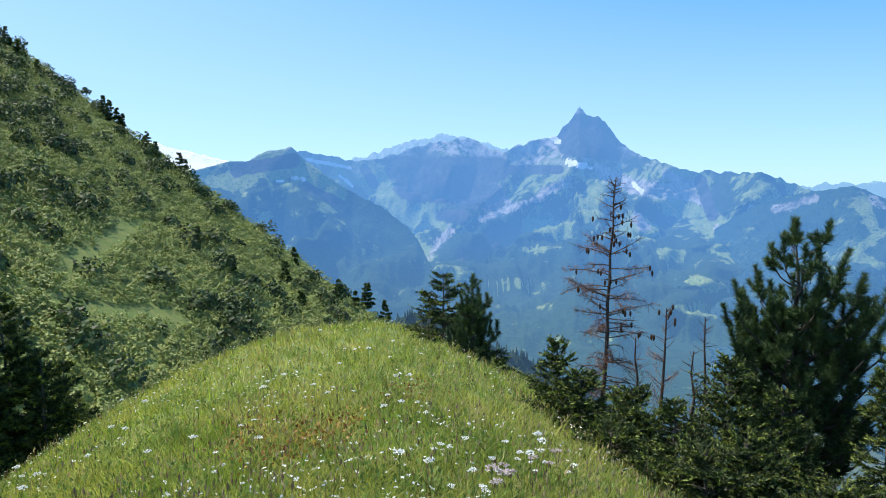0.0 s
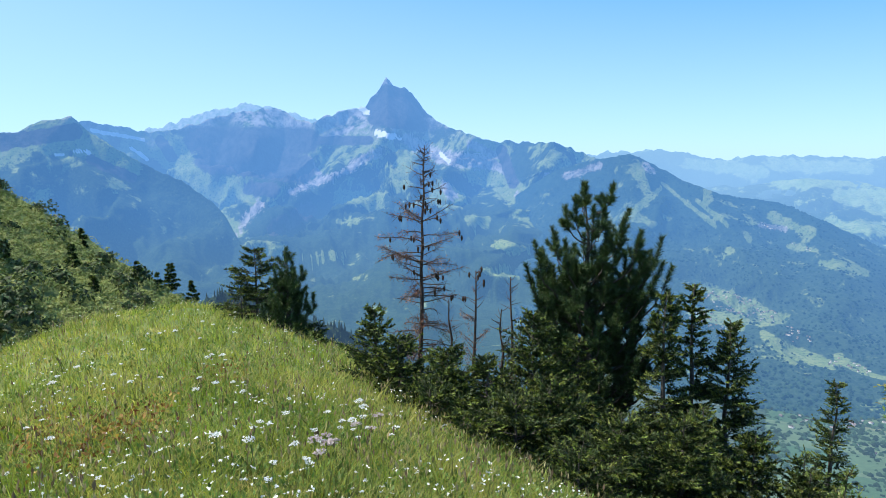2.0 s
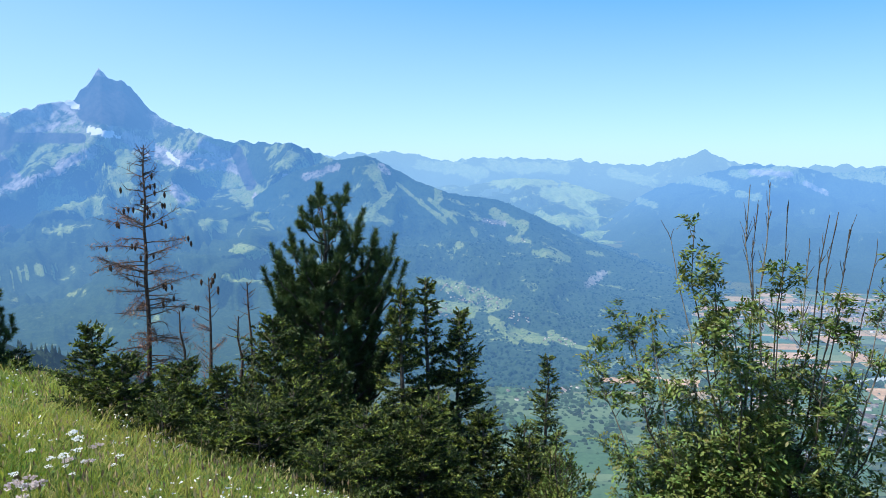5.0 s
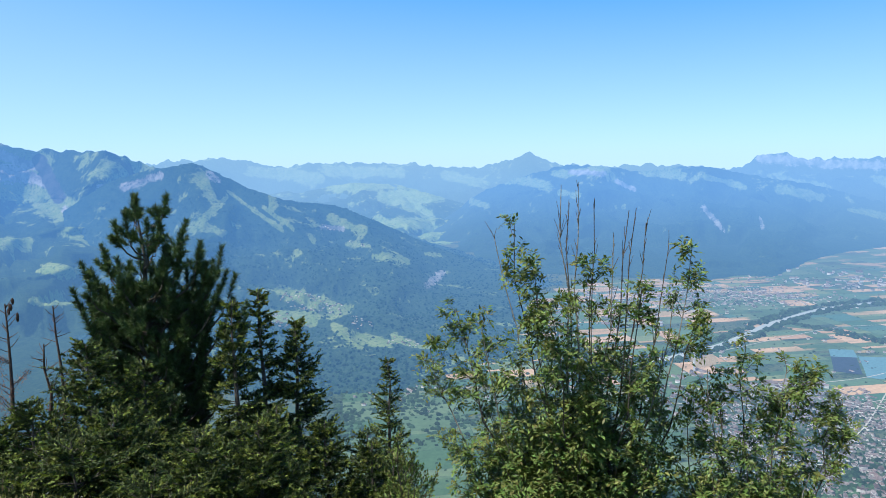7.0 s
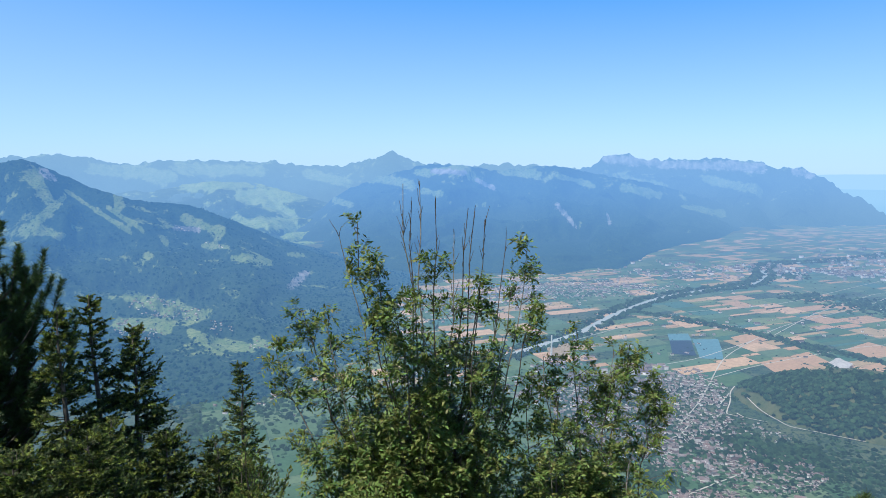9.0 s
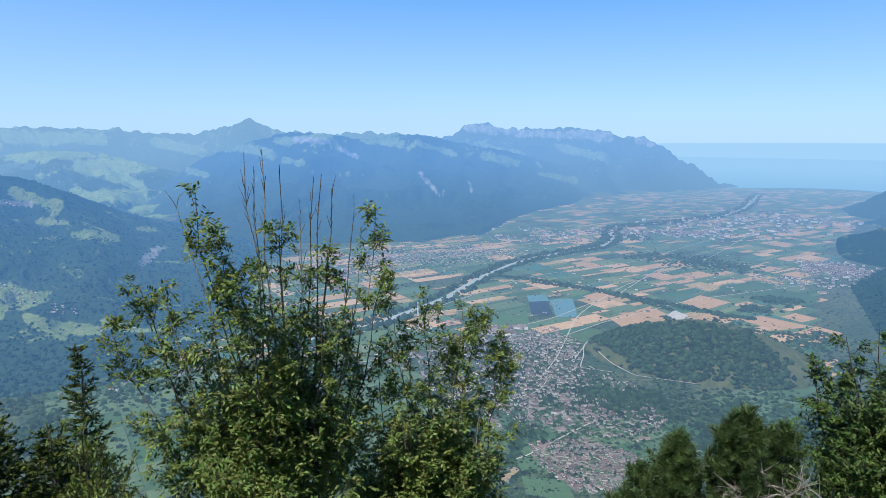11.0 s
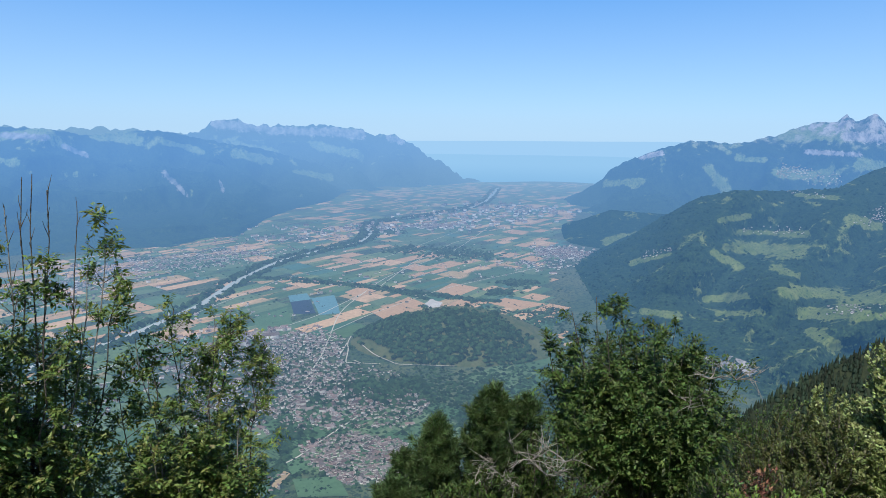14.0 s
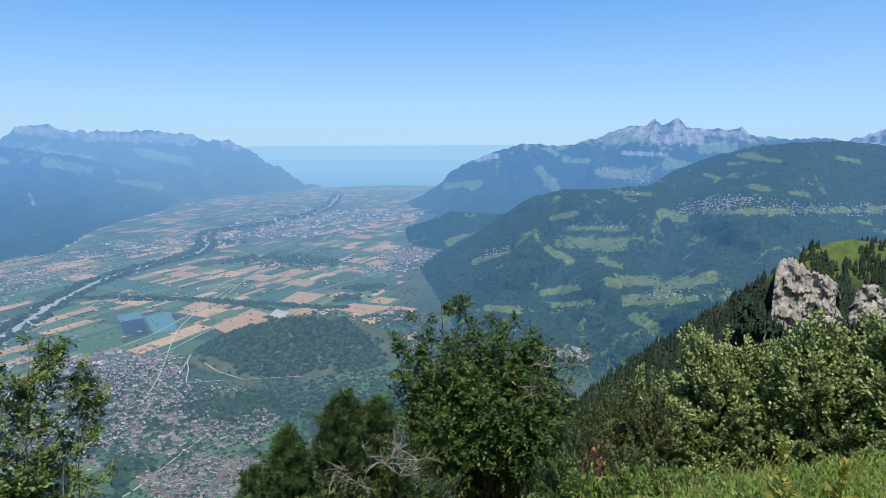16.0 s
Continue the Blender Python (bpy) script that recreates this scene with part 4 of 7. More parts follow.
houses("town", "dense small town of pale houses with brown roofs", [(plot([(80.03, -18.03), (83.95, -17.01), (86.41, -18.24), (86.39, -20.11), (87.89, -22.9), (86.86, -25.59), (81.78, -25.84), (78.88, -23.43), (78.03, -20.21)], 1150), 0, 0, 0, 0, 1.75), (plot([(71.55, -19.2), (78.11, -17.92), (78.88, -23.43), (79.79, -25.71), (74.01, -24.75)], 480), 0, 0, 0, 0, 1.75), (plot([(86.37, -22.42), (91.95, -22.44), (94.0, -23.78), (91.98, -25.62), (86.86, -25.59)], 340), 0, 0, 0, 0, 1.65), (plot([(82.27, -26.53), (86.85, -25.82), (92.0, -26.73), (91.51, -29.57), (86.82, -30.04), (82.74, -28.08)], 800), 0, 0, 0, 0, 1.6), (plot([(73.41, -18.49), (80.05, -17.19), (81.99, -17.27), (78.08, -18.93)], 46), 0, 0, 0, 0, 4.0), (plot([(86.89, -20.12), (91.42, -21.07), (91.95, -22.44), (86.88, -22.43)], 60), 0, 0, 0, 0, 1.3), (plot([(73.82, -28.15), (79.74, -27.02), (81.67, -30.15), (74.21, -29.86)], 40), 0, 0, 0, 0, 1.5), (plot([(81.86, -22.71), (85.87, -22.41), (86.35, -25.58), (82.29, -25.42)], 30), 0, 0, 0, 0, 3.2), (plot([(66.51, -20.44), (71.41, -17.34), (76.17, -16.57), (73.86, -19.97), (68.5, -21.76)], 70), 0, 0, 0, 0, 3.0), (plot([(58.48, -22.84), (66.51, -20.44), (68.5, -21.76), (61.46, -24.69)], 60), 0, 0, 0, 0, 2.4)])
houses("town", "hazy town at the foot of the mountain wall", [(70, -11.6, 520, 55, 30, 2.2), (76, -11.0, 480, 60, 28, 2.2), (81, -9.8, 110, 60, 20, 2.8), (66, -12.6, 140, 40, 30, 2.8), (62, -13.5, 60, 50, 30, 3.0)])
houses("town", "compact town at the mouth of a side valley", [(105.3, -10.9, 420, 26, 22, 3.2), (102.5, -12.0, 80, 30, 16, 2.6)])
houses("villages", "small villages and farms dotted over the plain", [(85.8, -9.2, 90, 60, 30, 4), (93, -9.0, 110, 60, 26, 5), (97, -8.2, 90, 70, 50, 5), (100.5, -7.4, 90, 70, 60, 6), (92, -13, 40, 60, 50, 2.2), (98, -12, 40, 60, 50, 2.2), (86, -13.8, 30, 40, 40, 2.4), (78, -15.6, 30, 30, 20, 2.4), (48, -19.6, 40, 30, 20, 2.2)])

# quarry on the hill's end, and a tall chimney
acc = Acc()
_q = on_floor([94.2], [-15.75], 2.0)[0]
_t = np.linspace(0, 2 * np.pi, 15)[:-1]
_ring = _q + np.stack([np.cos(_t) * 20 * (1 + 0.3 * np.sin(3 * _t)), np.sin(_t) * 8 * (1 + 0.3 * np.cos(5 * _t)), 0 * _t + rng.uniform(0, 2, 14)], -1)
acc.put(np.concatenate([_ring, [_q + [0, 0, 4]]]), tri=[[i, (i + 1) % 14, 14] for i in range(14)])
thing("quarry", acc, plain_haze_glow("quarry_stone", (0.40, 0.38, 0.35), (0.50, 0.48, 0.45), 0.3), "pale open quarry beside the wooded hill", "quarry", "structure")
_q = on_floor([72.2], [-17.3])[0]
acc = Acc()
tube(acc, [_q, _q + [0, 0, 13], _q + [0, 0, 25]], [1.0, 0.8, 0.65], 12)
_ch = thing("chimney_stack", acc, plain_haze_glow("pale_concrete", (0.62, 0.62, 0.6), (0.7, 0.7, 0.68), 0.3), "tall pale concrete chimney beside the river", "chimney", smooth=True)

# ---- the rocky spur and the wooded ridges at middle distance ----
k = Nodes("spur_ground")            # forest floor below, alp meadow on the top
_vec = k.add("NewGeometry").outputs["Position"]
_hz = k.math("ADD", k.add("SeparateXYZ", {0: _vec}).outputs[2], k.math("MULTIPLY", k.noise(0.06, 4, 0.6, _vec), 14.0))
_top = k.mix(k.step(k.noise(0.4, 5, 0.6, _vec), 0.35, 0.65), (0.05, 0.085, 0.02), (0.09, 0.125, 0.032))
_low = k.mix(k.step(k.noise(0.5, 5, 0.6, _vec), 0.35, 0.65), (0.012, 0.022, 0.011), (0.025, 0.036, 0.016))
M_SPUR = k.end(k.add("BsdfPrincipled", {"Base Color": k.mix(k.step(_hz, -51, -45), _low, _top), "Roughness": 0.95}).outputs[0])
M_FIR = surface("fir_forest", (0.009, 0.02, 0.011), (0.016, 0.032, 0.016), None, 0.05, 1.0, 0.8, 0, random_by="island")
M_FIRFAR = plain_haze_glow("fir_forest_far", (0.014, 0.03, 0.018), (0.03, 0.05, 0.025), 0.1, island=True)
M_LIME = surface("limestone", (0.20, 0.185, 0.165), (0.43, 0.40, 0.37), (0.08, 0.07, 0.06), 0.35, 1.4, 0.95, 0.9, 0.5, relief=0.8)


def firs(acc, at, height, wide=0.2):
    """A slim fir at each place: three ragged skirts of six points."""
    n = len(at)
    h = np.asarray(height).reshape(-1, 1)
    for lo, hi, w in ((0.0, 0.55, 1.0), (0.3, 0.8, 0.72), (0.58, 1.0, 0.45)):
        ang = np.arange(6) * np.pi / 3 + rng.uniform(0, 6, n)[:, None]
        rad = wide * w * h * rng.uniform(0.7, 1.25, (n, 6))
        ring = np.stack([np.cos(ang) * rad, np.sin(ang) * rad, lo * h + h * 0.06 * rng.normal(size=(n, 6))], -1) + at[:, None]
        tip = (at + np.concatenate([np.zeros((n, 2)), hi * h], 1))[:, None]
        acc.put(np.concatenate([ring, tip], 1), tri=np.array([[i, (i + 1) % 6, 6] for i in range(6)])[None] + 7 * np.arange(n)[:, None, None])


def scatter_on(ob, n, pick, seed):
    """Chance places on the faces of a mesh for which pick(x, y, z) holds."""
    me = ob.data
    g = np.random.default_rng(seed)
    v = np.zeros(len(me.vertices) * 3)
    me.vertices.foreach_get("co", v)
    v = v.reshape(-1, 3)
    q = np.zeros(len(me.polygons) * 4, int)
    me.polygons.foreach_get("vertices", q)
    q = q.reshape(-1, 4)
    a, b, c, d = (v[q[:, i]] for i in range(4))
    area = np.linalg.norm(np.cross(c - a, d - b), axis=1)
    ok = pick((a + c) / 2)
    w = area * ok
    f = g.choice(len(q), n, p=w / w.sum())
    s, t = g.random((n, 1)), g.random((n, 1))
    return (a[f] * (1 - s) + b[f] * s) * (1 - t) + (d[f] * (1 - s) + c[f] * s) * t


def sow(ob, cover, strips):
    """How far meadow, scree, snow or painted cliff shade covers a mountain along strips (from bearing, height angle, to
    bearing, height angle, half width).
    """
    me = ob.data
    v = np.zeros(len(me.vertices) * 3)
    me.vertices.foreach_get("co", v)
    az, el, _ = bearing(v.reshape(-1, 3))
    dens = np.zeros(len(az))
    for a0, e0, a1, e1, w in strips:
        dens = np.maximum(dens, 1.25 * np.exp(-0.8 * (capsule(az, el, a0, e0, a1, e1) / w) ** 2))
    me.attributes.new(cover, "FLOAT", "POINT").data.foreach_set("value", dens)


def settle(name, label, ob, strips, n, size):
    """Houses standing on a mountain's slope, along strips."""
    def pick(c):
        az, el, _ = bearing(c)
        return np.max([capsule(az, el, *q[:4]) < q[4] for q in strips], axis=0).astype(float)
    p = scatter_on(ob, n, pick, 11)
    return houses(name, label, [(p + [0, 0, 0.5], 0, 0, 0, 0, size)])


sow(DENTS, "grass_cover", [(-7.7, 1.2, -3.9, -0.2, 0.86), (-4.9, -0.2, -2.0, -3.5, 0.67), (-2.0, -2.1, 0.3, -3.5, 0.48), (-4.4, -3.5, -1.1, -5.9, 0.48), (7.3, -3.5, 10.3, -3.9, 0.43), (7.1, -5.4, 8.5, -5.5, 0.24), (-0.1, -7.4, 2.3, -7.6, 0.43), (3.8, -8.3, 8.5, -8.3, 0.19), (18.0, -5.5, 19.6, -5.6, 0.33), (15.3, -3.4, 17.1, -3.8, 0.57), (21.8, -3.2, 24.7, -4.0, 0.67), (22.7, -5.0, 25.9, -6.2, 0.57), (18.4, -1.5, 21.8, -3.2, 0.67), (19.4, -7.4, 23.2, -8.1, 0.29), (19.5, -9.8, 23.7, -10.2, 0.38), (13.0, -0.2, 12.1, -2.5, 0.57)])
sow(DENTS, "scree_cover", [(4.6, -0.2, 5.6, -1.6, 0.29), (3.7, 1.9, 5.1, 1.5, 0.24), (3.2, -3.0, 8.4, -1.1, 0.29), (8.4, -0.7, 10.7, 0.3, 0.38), (13.0, 1.2, 15.7, -0.2, 0.57), (15.7, -0.2, 20.0, -0.8, 0.67), (16.0, -2.7, 16.7, -3.4, 0.48), (20.5, -1.0, 21.3, -1.5, 0.38), (22.2, -3.5, 23.1, -3.9, 0.38), (25.8, -2.3, 28.8, -1.0, 0.38), (24.6, -1.9, 25.4, -3.1, 0.38), (-0.6, -5.2, 0.8, -3.8, 0.33), (-2.0, -7.4, -0.6, -5.5, 0.19), (18.3, 0.8, 20.4, -0.1, 0.38), (5.6, 1.2, 8.4, 2.2, 0.29)])
sow(DENTS, "snow_cover", [(10.4, 1.8, 12.3, 1.4, 0.29), (9.0, 4.0, 9.7, 3.5, 0.24), (-11.2, 2.0, -7.7, 1.3, 0.14), (-8.6, 0.7, -7.5, -0.2, 0.14), (15.7, 0.1, 16.4, -0.6, 0.19)])
# the peak's shaded walls, darkened by colour
sow(DENTS, "cliff_shade", [(-3.7, 1.2, 4.6, 1.2, 1.15), (-3.0, -0.2, 4.2, -1.1, 1.15), (-0.1, -2.6, 1.8, -2.8, 0.57), (10.2, 4.0, 14.2, 3.9, 1.05), (11.1, 5.1, 12.9, 5.1, 0.67), (10.2, 3.0, 14.3, 2.4, 0.57), (-6.5, 1.2, -5.8, 0.0, 0.43), (5.6, 1.2, 9.8, 1.2, 0.38), (20.8, 0.3, 21.8, -2.4, 0.48), (4.7, -4.5, 1.8, -5.9, 0.67)])
sow(MASSIF, "grass_cover", [(-14.6, 1.9, -10.5, 1.2, 0.67), (-17.7, 0.2, -15.9, 0.7, 0.48), (-12.3, 1.2, -8.7, -0.7, 0.38)])
sow(MASSIF, "snow_cover", [(-12.5, 0.5, -11.6, 0.4, 0.19), (-13.7, 0.2, -13.2, 0.2, 0.14)])
# painted shade on the massif's steep faces
sow(MASSIF, "cliff_shade", [(-16.8, 1.1, -12.3, 1.9, 0.57), (-11.4, -0.2, -8.7, -1.6, 0.38)])
SHOULDER_MEADOWS = [(31.9, -1.5, 32.6, -2.9, 0.48), (33.7, -2.4, 37.9, -5.7, 0.24), (37.2, -2.9, 37.2, -3.8, 0.38), (36.5, -3.8, 38.8, -5.6, 0.24), (41.9, -4.9, 44.5, -6.0, 0.53), (40.2, -6.3, 40.4, -6.8, 0.29), (31.7, -5.2, 33.3, -5.7, 0.38), (43.2, -7.1, 45.0, -7.3, 0.19), (45.4, -8.2, 46.7, -8.2, 0.24), (47.5, -8.3, 48.3, -8.7, 0.19), (49.9, -8.1, 51.0, -8.2, 0.19), (37.6, -10.8, 42.2, -12.6, 0.77), (36.7, -12.7, 40.0, -13.4, 0.57), (44.0, -14.9, 46.6, -15.6, 0.43), (47.0, -15.1, 48.7, -15.8, 0.43), (49.1, -15.9, 51.5, -16.1, 0.24), (41.8, -13.8, 44.0, -15.4, 0.43), (33.7, -2.9, 31.0, -5.3, 0.33)]
sow(SHOULDER, "grass_cover", [(*q[:4], q[4] * 0.68) for q in SHOULDER_MEADOWS])
sow(SHOULDER, "scree_cover", [(32.5, -1.0, 33.0, -1.5, 0.29), (41.2, -5.6, 42.8, -5.8, 0.24), (50.0, -10.8, 51.1, -9.8, 0.38), (26.2, -1.9, 28.8, -1.0, 0.33)])
sow(MIDDLE, "grass_cover", [(44.0, -2.2, 47.8, -2.2, 0.48), (46.4, -3.2, 51.2, -3.0, 0.57), (48.3, -3.9, 50.2, -4.9, 0.38), (45.9, -5.3, 50.2, -5.7, 0.48), (50.2, -6.3, 54.0, -7.2, 0.67), (51.2, -7.7, 55.0, -8.2, 0.38), (41.2, -1.9, 44.0, -2.4, 0.38)])
sow(FAR, "grass_cover", [(35.7, -0.9, 41.2, -1.5, 0.38), (41.7, -1.0, 47.8, -1.3, 0.38), (51.6, -1.5, 55.0, -2.5, 0.38)])
sow(WALL, "grass_cover", [(56.4, -1.9, 60.2, -2.5, 0.33), (53.8, -3.8, 55.0, -4.1, 0.24), (61.1, -3.1, 62.8, -3.3, 0.19), (60.7, -1.5, 64.7, -1.3, 0.24), (67.7, -1.4, 70.7, -1.8, 0.24), (72.6, -1.9, 75.4, -2.7, 0.19), (66.4, -4.3, 67.8, -4.4, 0.14), (77.8, -2.9, 80.6, -3.4, 0.24), (82.5, -4.3, 85.4, -4.8, 0.24)])
sow(WALL, "scree_cover", [(72.5, -4.3, 74.0, -6.0, 0.19), (76.6, -5.1, 76.8, -5.8, 0.14), (62.0, -1.4, 64.7, -1.6, 0.24), (65.8, -2.2, 67.2, -2.9, 0.19)])
TERRACE_MEADOWS = [(117.3, -7.5, 119.4, -7.0, 0.29), (118.0, -9.6, 123.2, -9.3, 0.62), (117.1, -10.1, 119.1, -10.9, 0.43), (121.4, -10.8, 123.2, -11.2, 0.33), (110.9, -11.4, 113.8, -10.4, 0.29), (122.4, -12.6, 126.0, -12.1, 0.62), (126.5, -12.8, 130.3, -11.6, 0.53), (123.9, -13.9, 129.2, -13.4, 0.53), (124.4, -15.2, 126.3, -15.9, 0.43), (116.8, -13.8, 120.1, -13.2, 0.33), (117.8, -14.8, 121.1, -14.3, 0.29), (112.0, -15.2, 114.9, -15.3, 0.33), (104.0, -13.1, 106.0, -14.6, 0.38)]
TERRACE_CLEARINGS = [(126.1, -6.7, 128.1, -7.1, 0.38), (131.6, -2.0, 134.4, -2.4, 0.24), (130.9, -2.7, 132.1, -2.6, 0.19), (132.6, -4.3, 133.8, -4.5, 0.24), (129.3, -3.6, 130.2, -3.8, 0.19), (135.4, -4.7, 136.5, -4.8, 0.24), (138.1, -2.0, 139.5, -2.2, 0.19), (122.5, -5.2, 125.2, -5.3, 0.19), (129.5, -6.5, 141.2, -5.6, 0.25), (106.0, -15.0, 108.5, -15.3, 0.29), (119.0, -8.3, 123.5, -8.1, 0.29)]
sow(TERRACE, "grass_cover", [(*q[:4], q[4] * 0.62) for q in TERRACE_MEADOWS + TERRACE_CLEARINGS])
sow(TERRACE, "scree_cover", [(117.3, -18.5, 120.8, -18.8, 0.33), (118.9, -18.1, 120.3, -18.4, 0.24)])
sow(KNOLL, "grass_cover", [(108.7, -9.7, 111.3, -9.0, 0.29), (103.6, -8.4, 105.5, -8.1, 0.24), (101.2, -9.3, 103.6, -9.1, 0.24)])
sow(TOWERS, "scree_cover", [(124.8, -0.1, 125.5, 0.2, 0.29), (126.8, -0.0, 127.3, 0.2, 0.29), (127.8, -0.3, 131.9, -0.5, 0.29), (125.3, -0.8, 128.7, -1.0, 0.38), (131.1, -0.3, 131.9, -0.5, 0.24), (111.0, -2.8, 112.6, -2.4, 0.19), (122.8, -2.0, 126.2, -2.1, 0.19)])
sow(TOWERS, "grass_cover", [(121.3, -0.6, 124.9, -0.6, 0.43), (116.2, -3.5, 117.6, -4.8, 0.38), (126.3, -2.8, 128.0, -3.0, 0.29), (118.2, -2.7, 120.1, -2.7, 0.19), (108.4, -5.0, 111.2, -4.7, 0.24), (128.8, -1.6, 131.2, -1.4, 0.29), (121.0, -3.6, 124.6, -3.8, 0.33)])
sow(LAKESIDE, "scree_cover", [(76.5, -0.5, 80, -0.8, 0.4), (80.5, -1.0, 85, -1.1, 0.35), (85, -1.0, 88, -1.3, 0.4), (90.3, -1.5, 91.3, -1.8, 0.3)])
sow(LAKESIDE, "grass_cover", [(78, -2.4, 81, -2.8, 0.3), (84, -2.2, 88, -3.0, 0.3)])
settle("hamlets", "small hamlets on the mountain shoulder", SHOULDER, [(41.2, -5.5, 42.8, -5.9, 0.19), (43.2, -7.0, 44.5, -7.3, 0.14), (38.1, -11.4, 42.2, -12.6, 0.67), (43.5, -13.6, 45.3, -14.4, 0.38), (46.6, -15.4, 48.7, -15.8, 0.38), (36.7, -12.9, 39.1, -13.9, 0.57)], 320, 1.4)
settle("mountain_village", "pale chalets scattered over the alp", TOWERS, [(121.5, -3.5, 124.8, -4.0, 0.48)], 260, 1.8)
settle("mountain_village", "wide village of chalets along the terrace", TERRACE, [(127.8, -6.4, 131.1, -5.6, 0.48), (131.1, -5.7, 135.5, -5.8, 0.53), (135.5, -6.0, 141.5, -5.6, 0.43)], 620, 1.05)
settle("hamlets", "small farms and hamlets among the meadows", TERRACE, [(119.4, -8.2, 123.1, -7.9, 0.29), (125.7, -13.5, 129.6, -13.0, 0.38), (111.8, -10.7, 113.8, -10.2, 0.29), (126.5, -6.8, 127.4, -6.8, 0.24), (122.0, -5.0, 124.3, -5.2, 0.19)], 200, 1.05)

def canopy(name, label, ob, n, size, material, open_land, seed):
    """Tree crowns over a wooded slope, thin on its open land."""
    def pick(c):
        az, el, r = bearing(c)
        near = np.min([capsule(az, el, *q[:4]) - q[4] for q in open_land], axis=0)
        return np.where(near < 0.1, 0.12, 1.0) * np.clip(900 / r, 0, 2) ** 2
    p = scatter_on(ob, n, pick, seed)
    acc = Acc()
    clumps(acc, p, rng.uniform(0.6, 1.3, n) * size)
    return thing(name, acc, material, label, "forest", "stuff")


canopy("terrace_forest", "dark forest over the terraced slopes", TERRACE, 15000, 1.6, plain_haze_glow("terrace_crowns", (0.02, 0.042, 0.02), (0.04, 0.07, 0.03), 0.05, island=True, thick=0.78, near=(0.088, 0.242, 0.51)), TERRACE_MEADOWS + TERRACE_CLEARINGS, 21)
canopy("shoulder_forest", "dark forest over the mountain shoulder", SHOULDER, 11000, 1.7, plain_haze_glow("shoulder_crowns", (0.02, 0.042, 0.022), (0.04, 0.07, 0.03), 0.05, island=True, thick=0.88, near=(0.092, 0.275, 0.62)), SHOULDER_MEADOWS, 22)

spur = mountain("rocky_spur", [(112, -27, 260), (119.1, -23.4, 262), (121, -21.9, 264), (125, -18.6, 268), (129.3, -15.4, 275), (133.2, -12.3, 285), (135.8, -9.9, 290), (137.2, -8.7, 295), (139.3, -7.9, 300), (141.7, -7.9, 305), (150, -5, 310), (165, 0, 320)],
                [(112, 240), (135, 215), (165, 190)], M_SPUR, "wooded mountain spur with a grassy top", 5, 0.03, 1.2, 160, 60, 0.1, 14, foot_z=-140)
spur["category"] = "mountain"
_p = scatter_on(spur, 6000, lambda p: ((bearing(p)[0] < 134.4) | (bearing(p)[1] < -13.4) | ((bearing(p)[0] > 139.2) & (bearing(p)[0] < 140.3) & (bearing(p)[1] < -11.5))).astype(float) * (bearing(p)[0] < 150), 5)
_top = scatter_on(spur, 1500, lambda p: ((bearing(p)[0] > 133.5) & (bearing(p)[0] < 145) & (bearing(p)[1] > -11.2)).astype(float), 6)
_n1 = np.array([fbm(q, 0.08, 3) for q in _top])
_top = _top[_n1 > -0.12]
acc = Acc()
firs(acc, _p, rng.uniform(2.6, 5.4, len(_p)))
firs(acc, _top, rng.uniform(2.0, 4.4, len(_top)), 0.24)
_fa = rng.uniform(132.6, 143.6, 420)
_fr = np.interp(_fa, [133, 137, 141.7, 150], [283, 290, 297, 303]) - rng.uniform(17, 26, 420)
_fe = np.interp(_fa, [133.9, 135, 136, 138.5, 140, 143.5], [-13.4, -14.5, -15.2, -14.8, -14.2, -13.6]) - rng.uniform(0.0, 1.5, 420)
firs(acc, np.array([aim(a, e, r) for a, e, r in zip(_fa, _fe, _fr)]), rng.uniform(3.0, 5.2, 420), 0.22)
thing("spur_firs", acc, M_FIR, "dark fir forest covering the spur", "forest", "stuff")

# the cliff: stacked, broken limestone faces
NA, NE = 150, 64
_az, _el = np.linspace(134.9, 143.5, NA), np.linspace(0, 1, NE)
pts = np.zeros((NA, NE, 3))
for i, a in enumerate(_az):
    top = np.interp(a, [133.9, 134.6, 135.2, 136.2, 137.4, 138.2, 139.4, 139.9, 140.6, 141.4, 143.5], [-12.4, -11.6, -9.9, -9.9, -10.7, -10.6, -11.7, -13.0, -11.2, -11.0, -11.5])
    top += 0.25 * noise.cell(Vector((a * 2.3, 0.5, 3.0))) + 0.15 * fbm((a, 0, 0), 3.0, 3)
    low = np.interp(a, [133.9, 135, 136, 138.5, 140, 143.5], [-13.0, -14.2, -15.0, -14.6, -14.0, -13.4])
    for j, e in enumerate(_el):
        r0 = np.interp(a, [133, 137, 141.7, 150], [283, 290, 297, 303])
        el = top + (low - top) * e
        p = aim(a, el, r0 - 6 - 13 * e)
        shift = 0.5 * fbm((a, el, 0), 0.8, 3)
        slab = noise.cell(Vector((a * 1.1 + shift, el * 0.5, 1.0))) + 0.6 * noise.cell(Vector((a * 2.7 + shift, el * 1.2 + shift, 7.0)))
        crack = ridged(p * np.array([1, 1, 0.22]), 0.16, 4) - 1.0
        out = unit(p[:2])
        p[:2] -= out * (2.2 * slab + 4.0 * crack + 0.5 * fbm(p, 0.5, 4) - 12 * (e < 0.001) + 1.2)
        p[2] += 0.4 * fbm(p, 0.4, 3)
        pts[i, j] = p
acc = Acc()
acc.put(pts, quad=grid_faces(NA, NE))
thing("cliff", acc, M_LIME, "pale grey limestone cliff on the spur", "cliff", "structure")

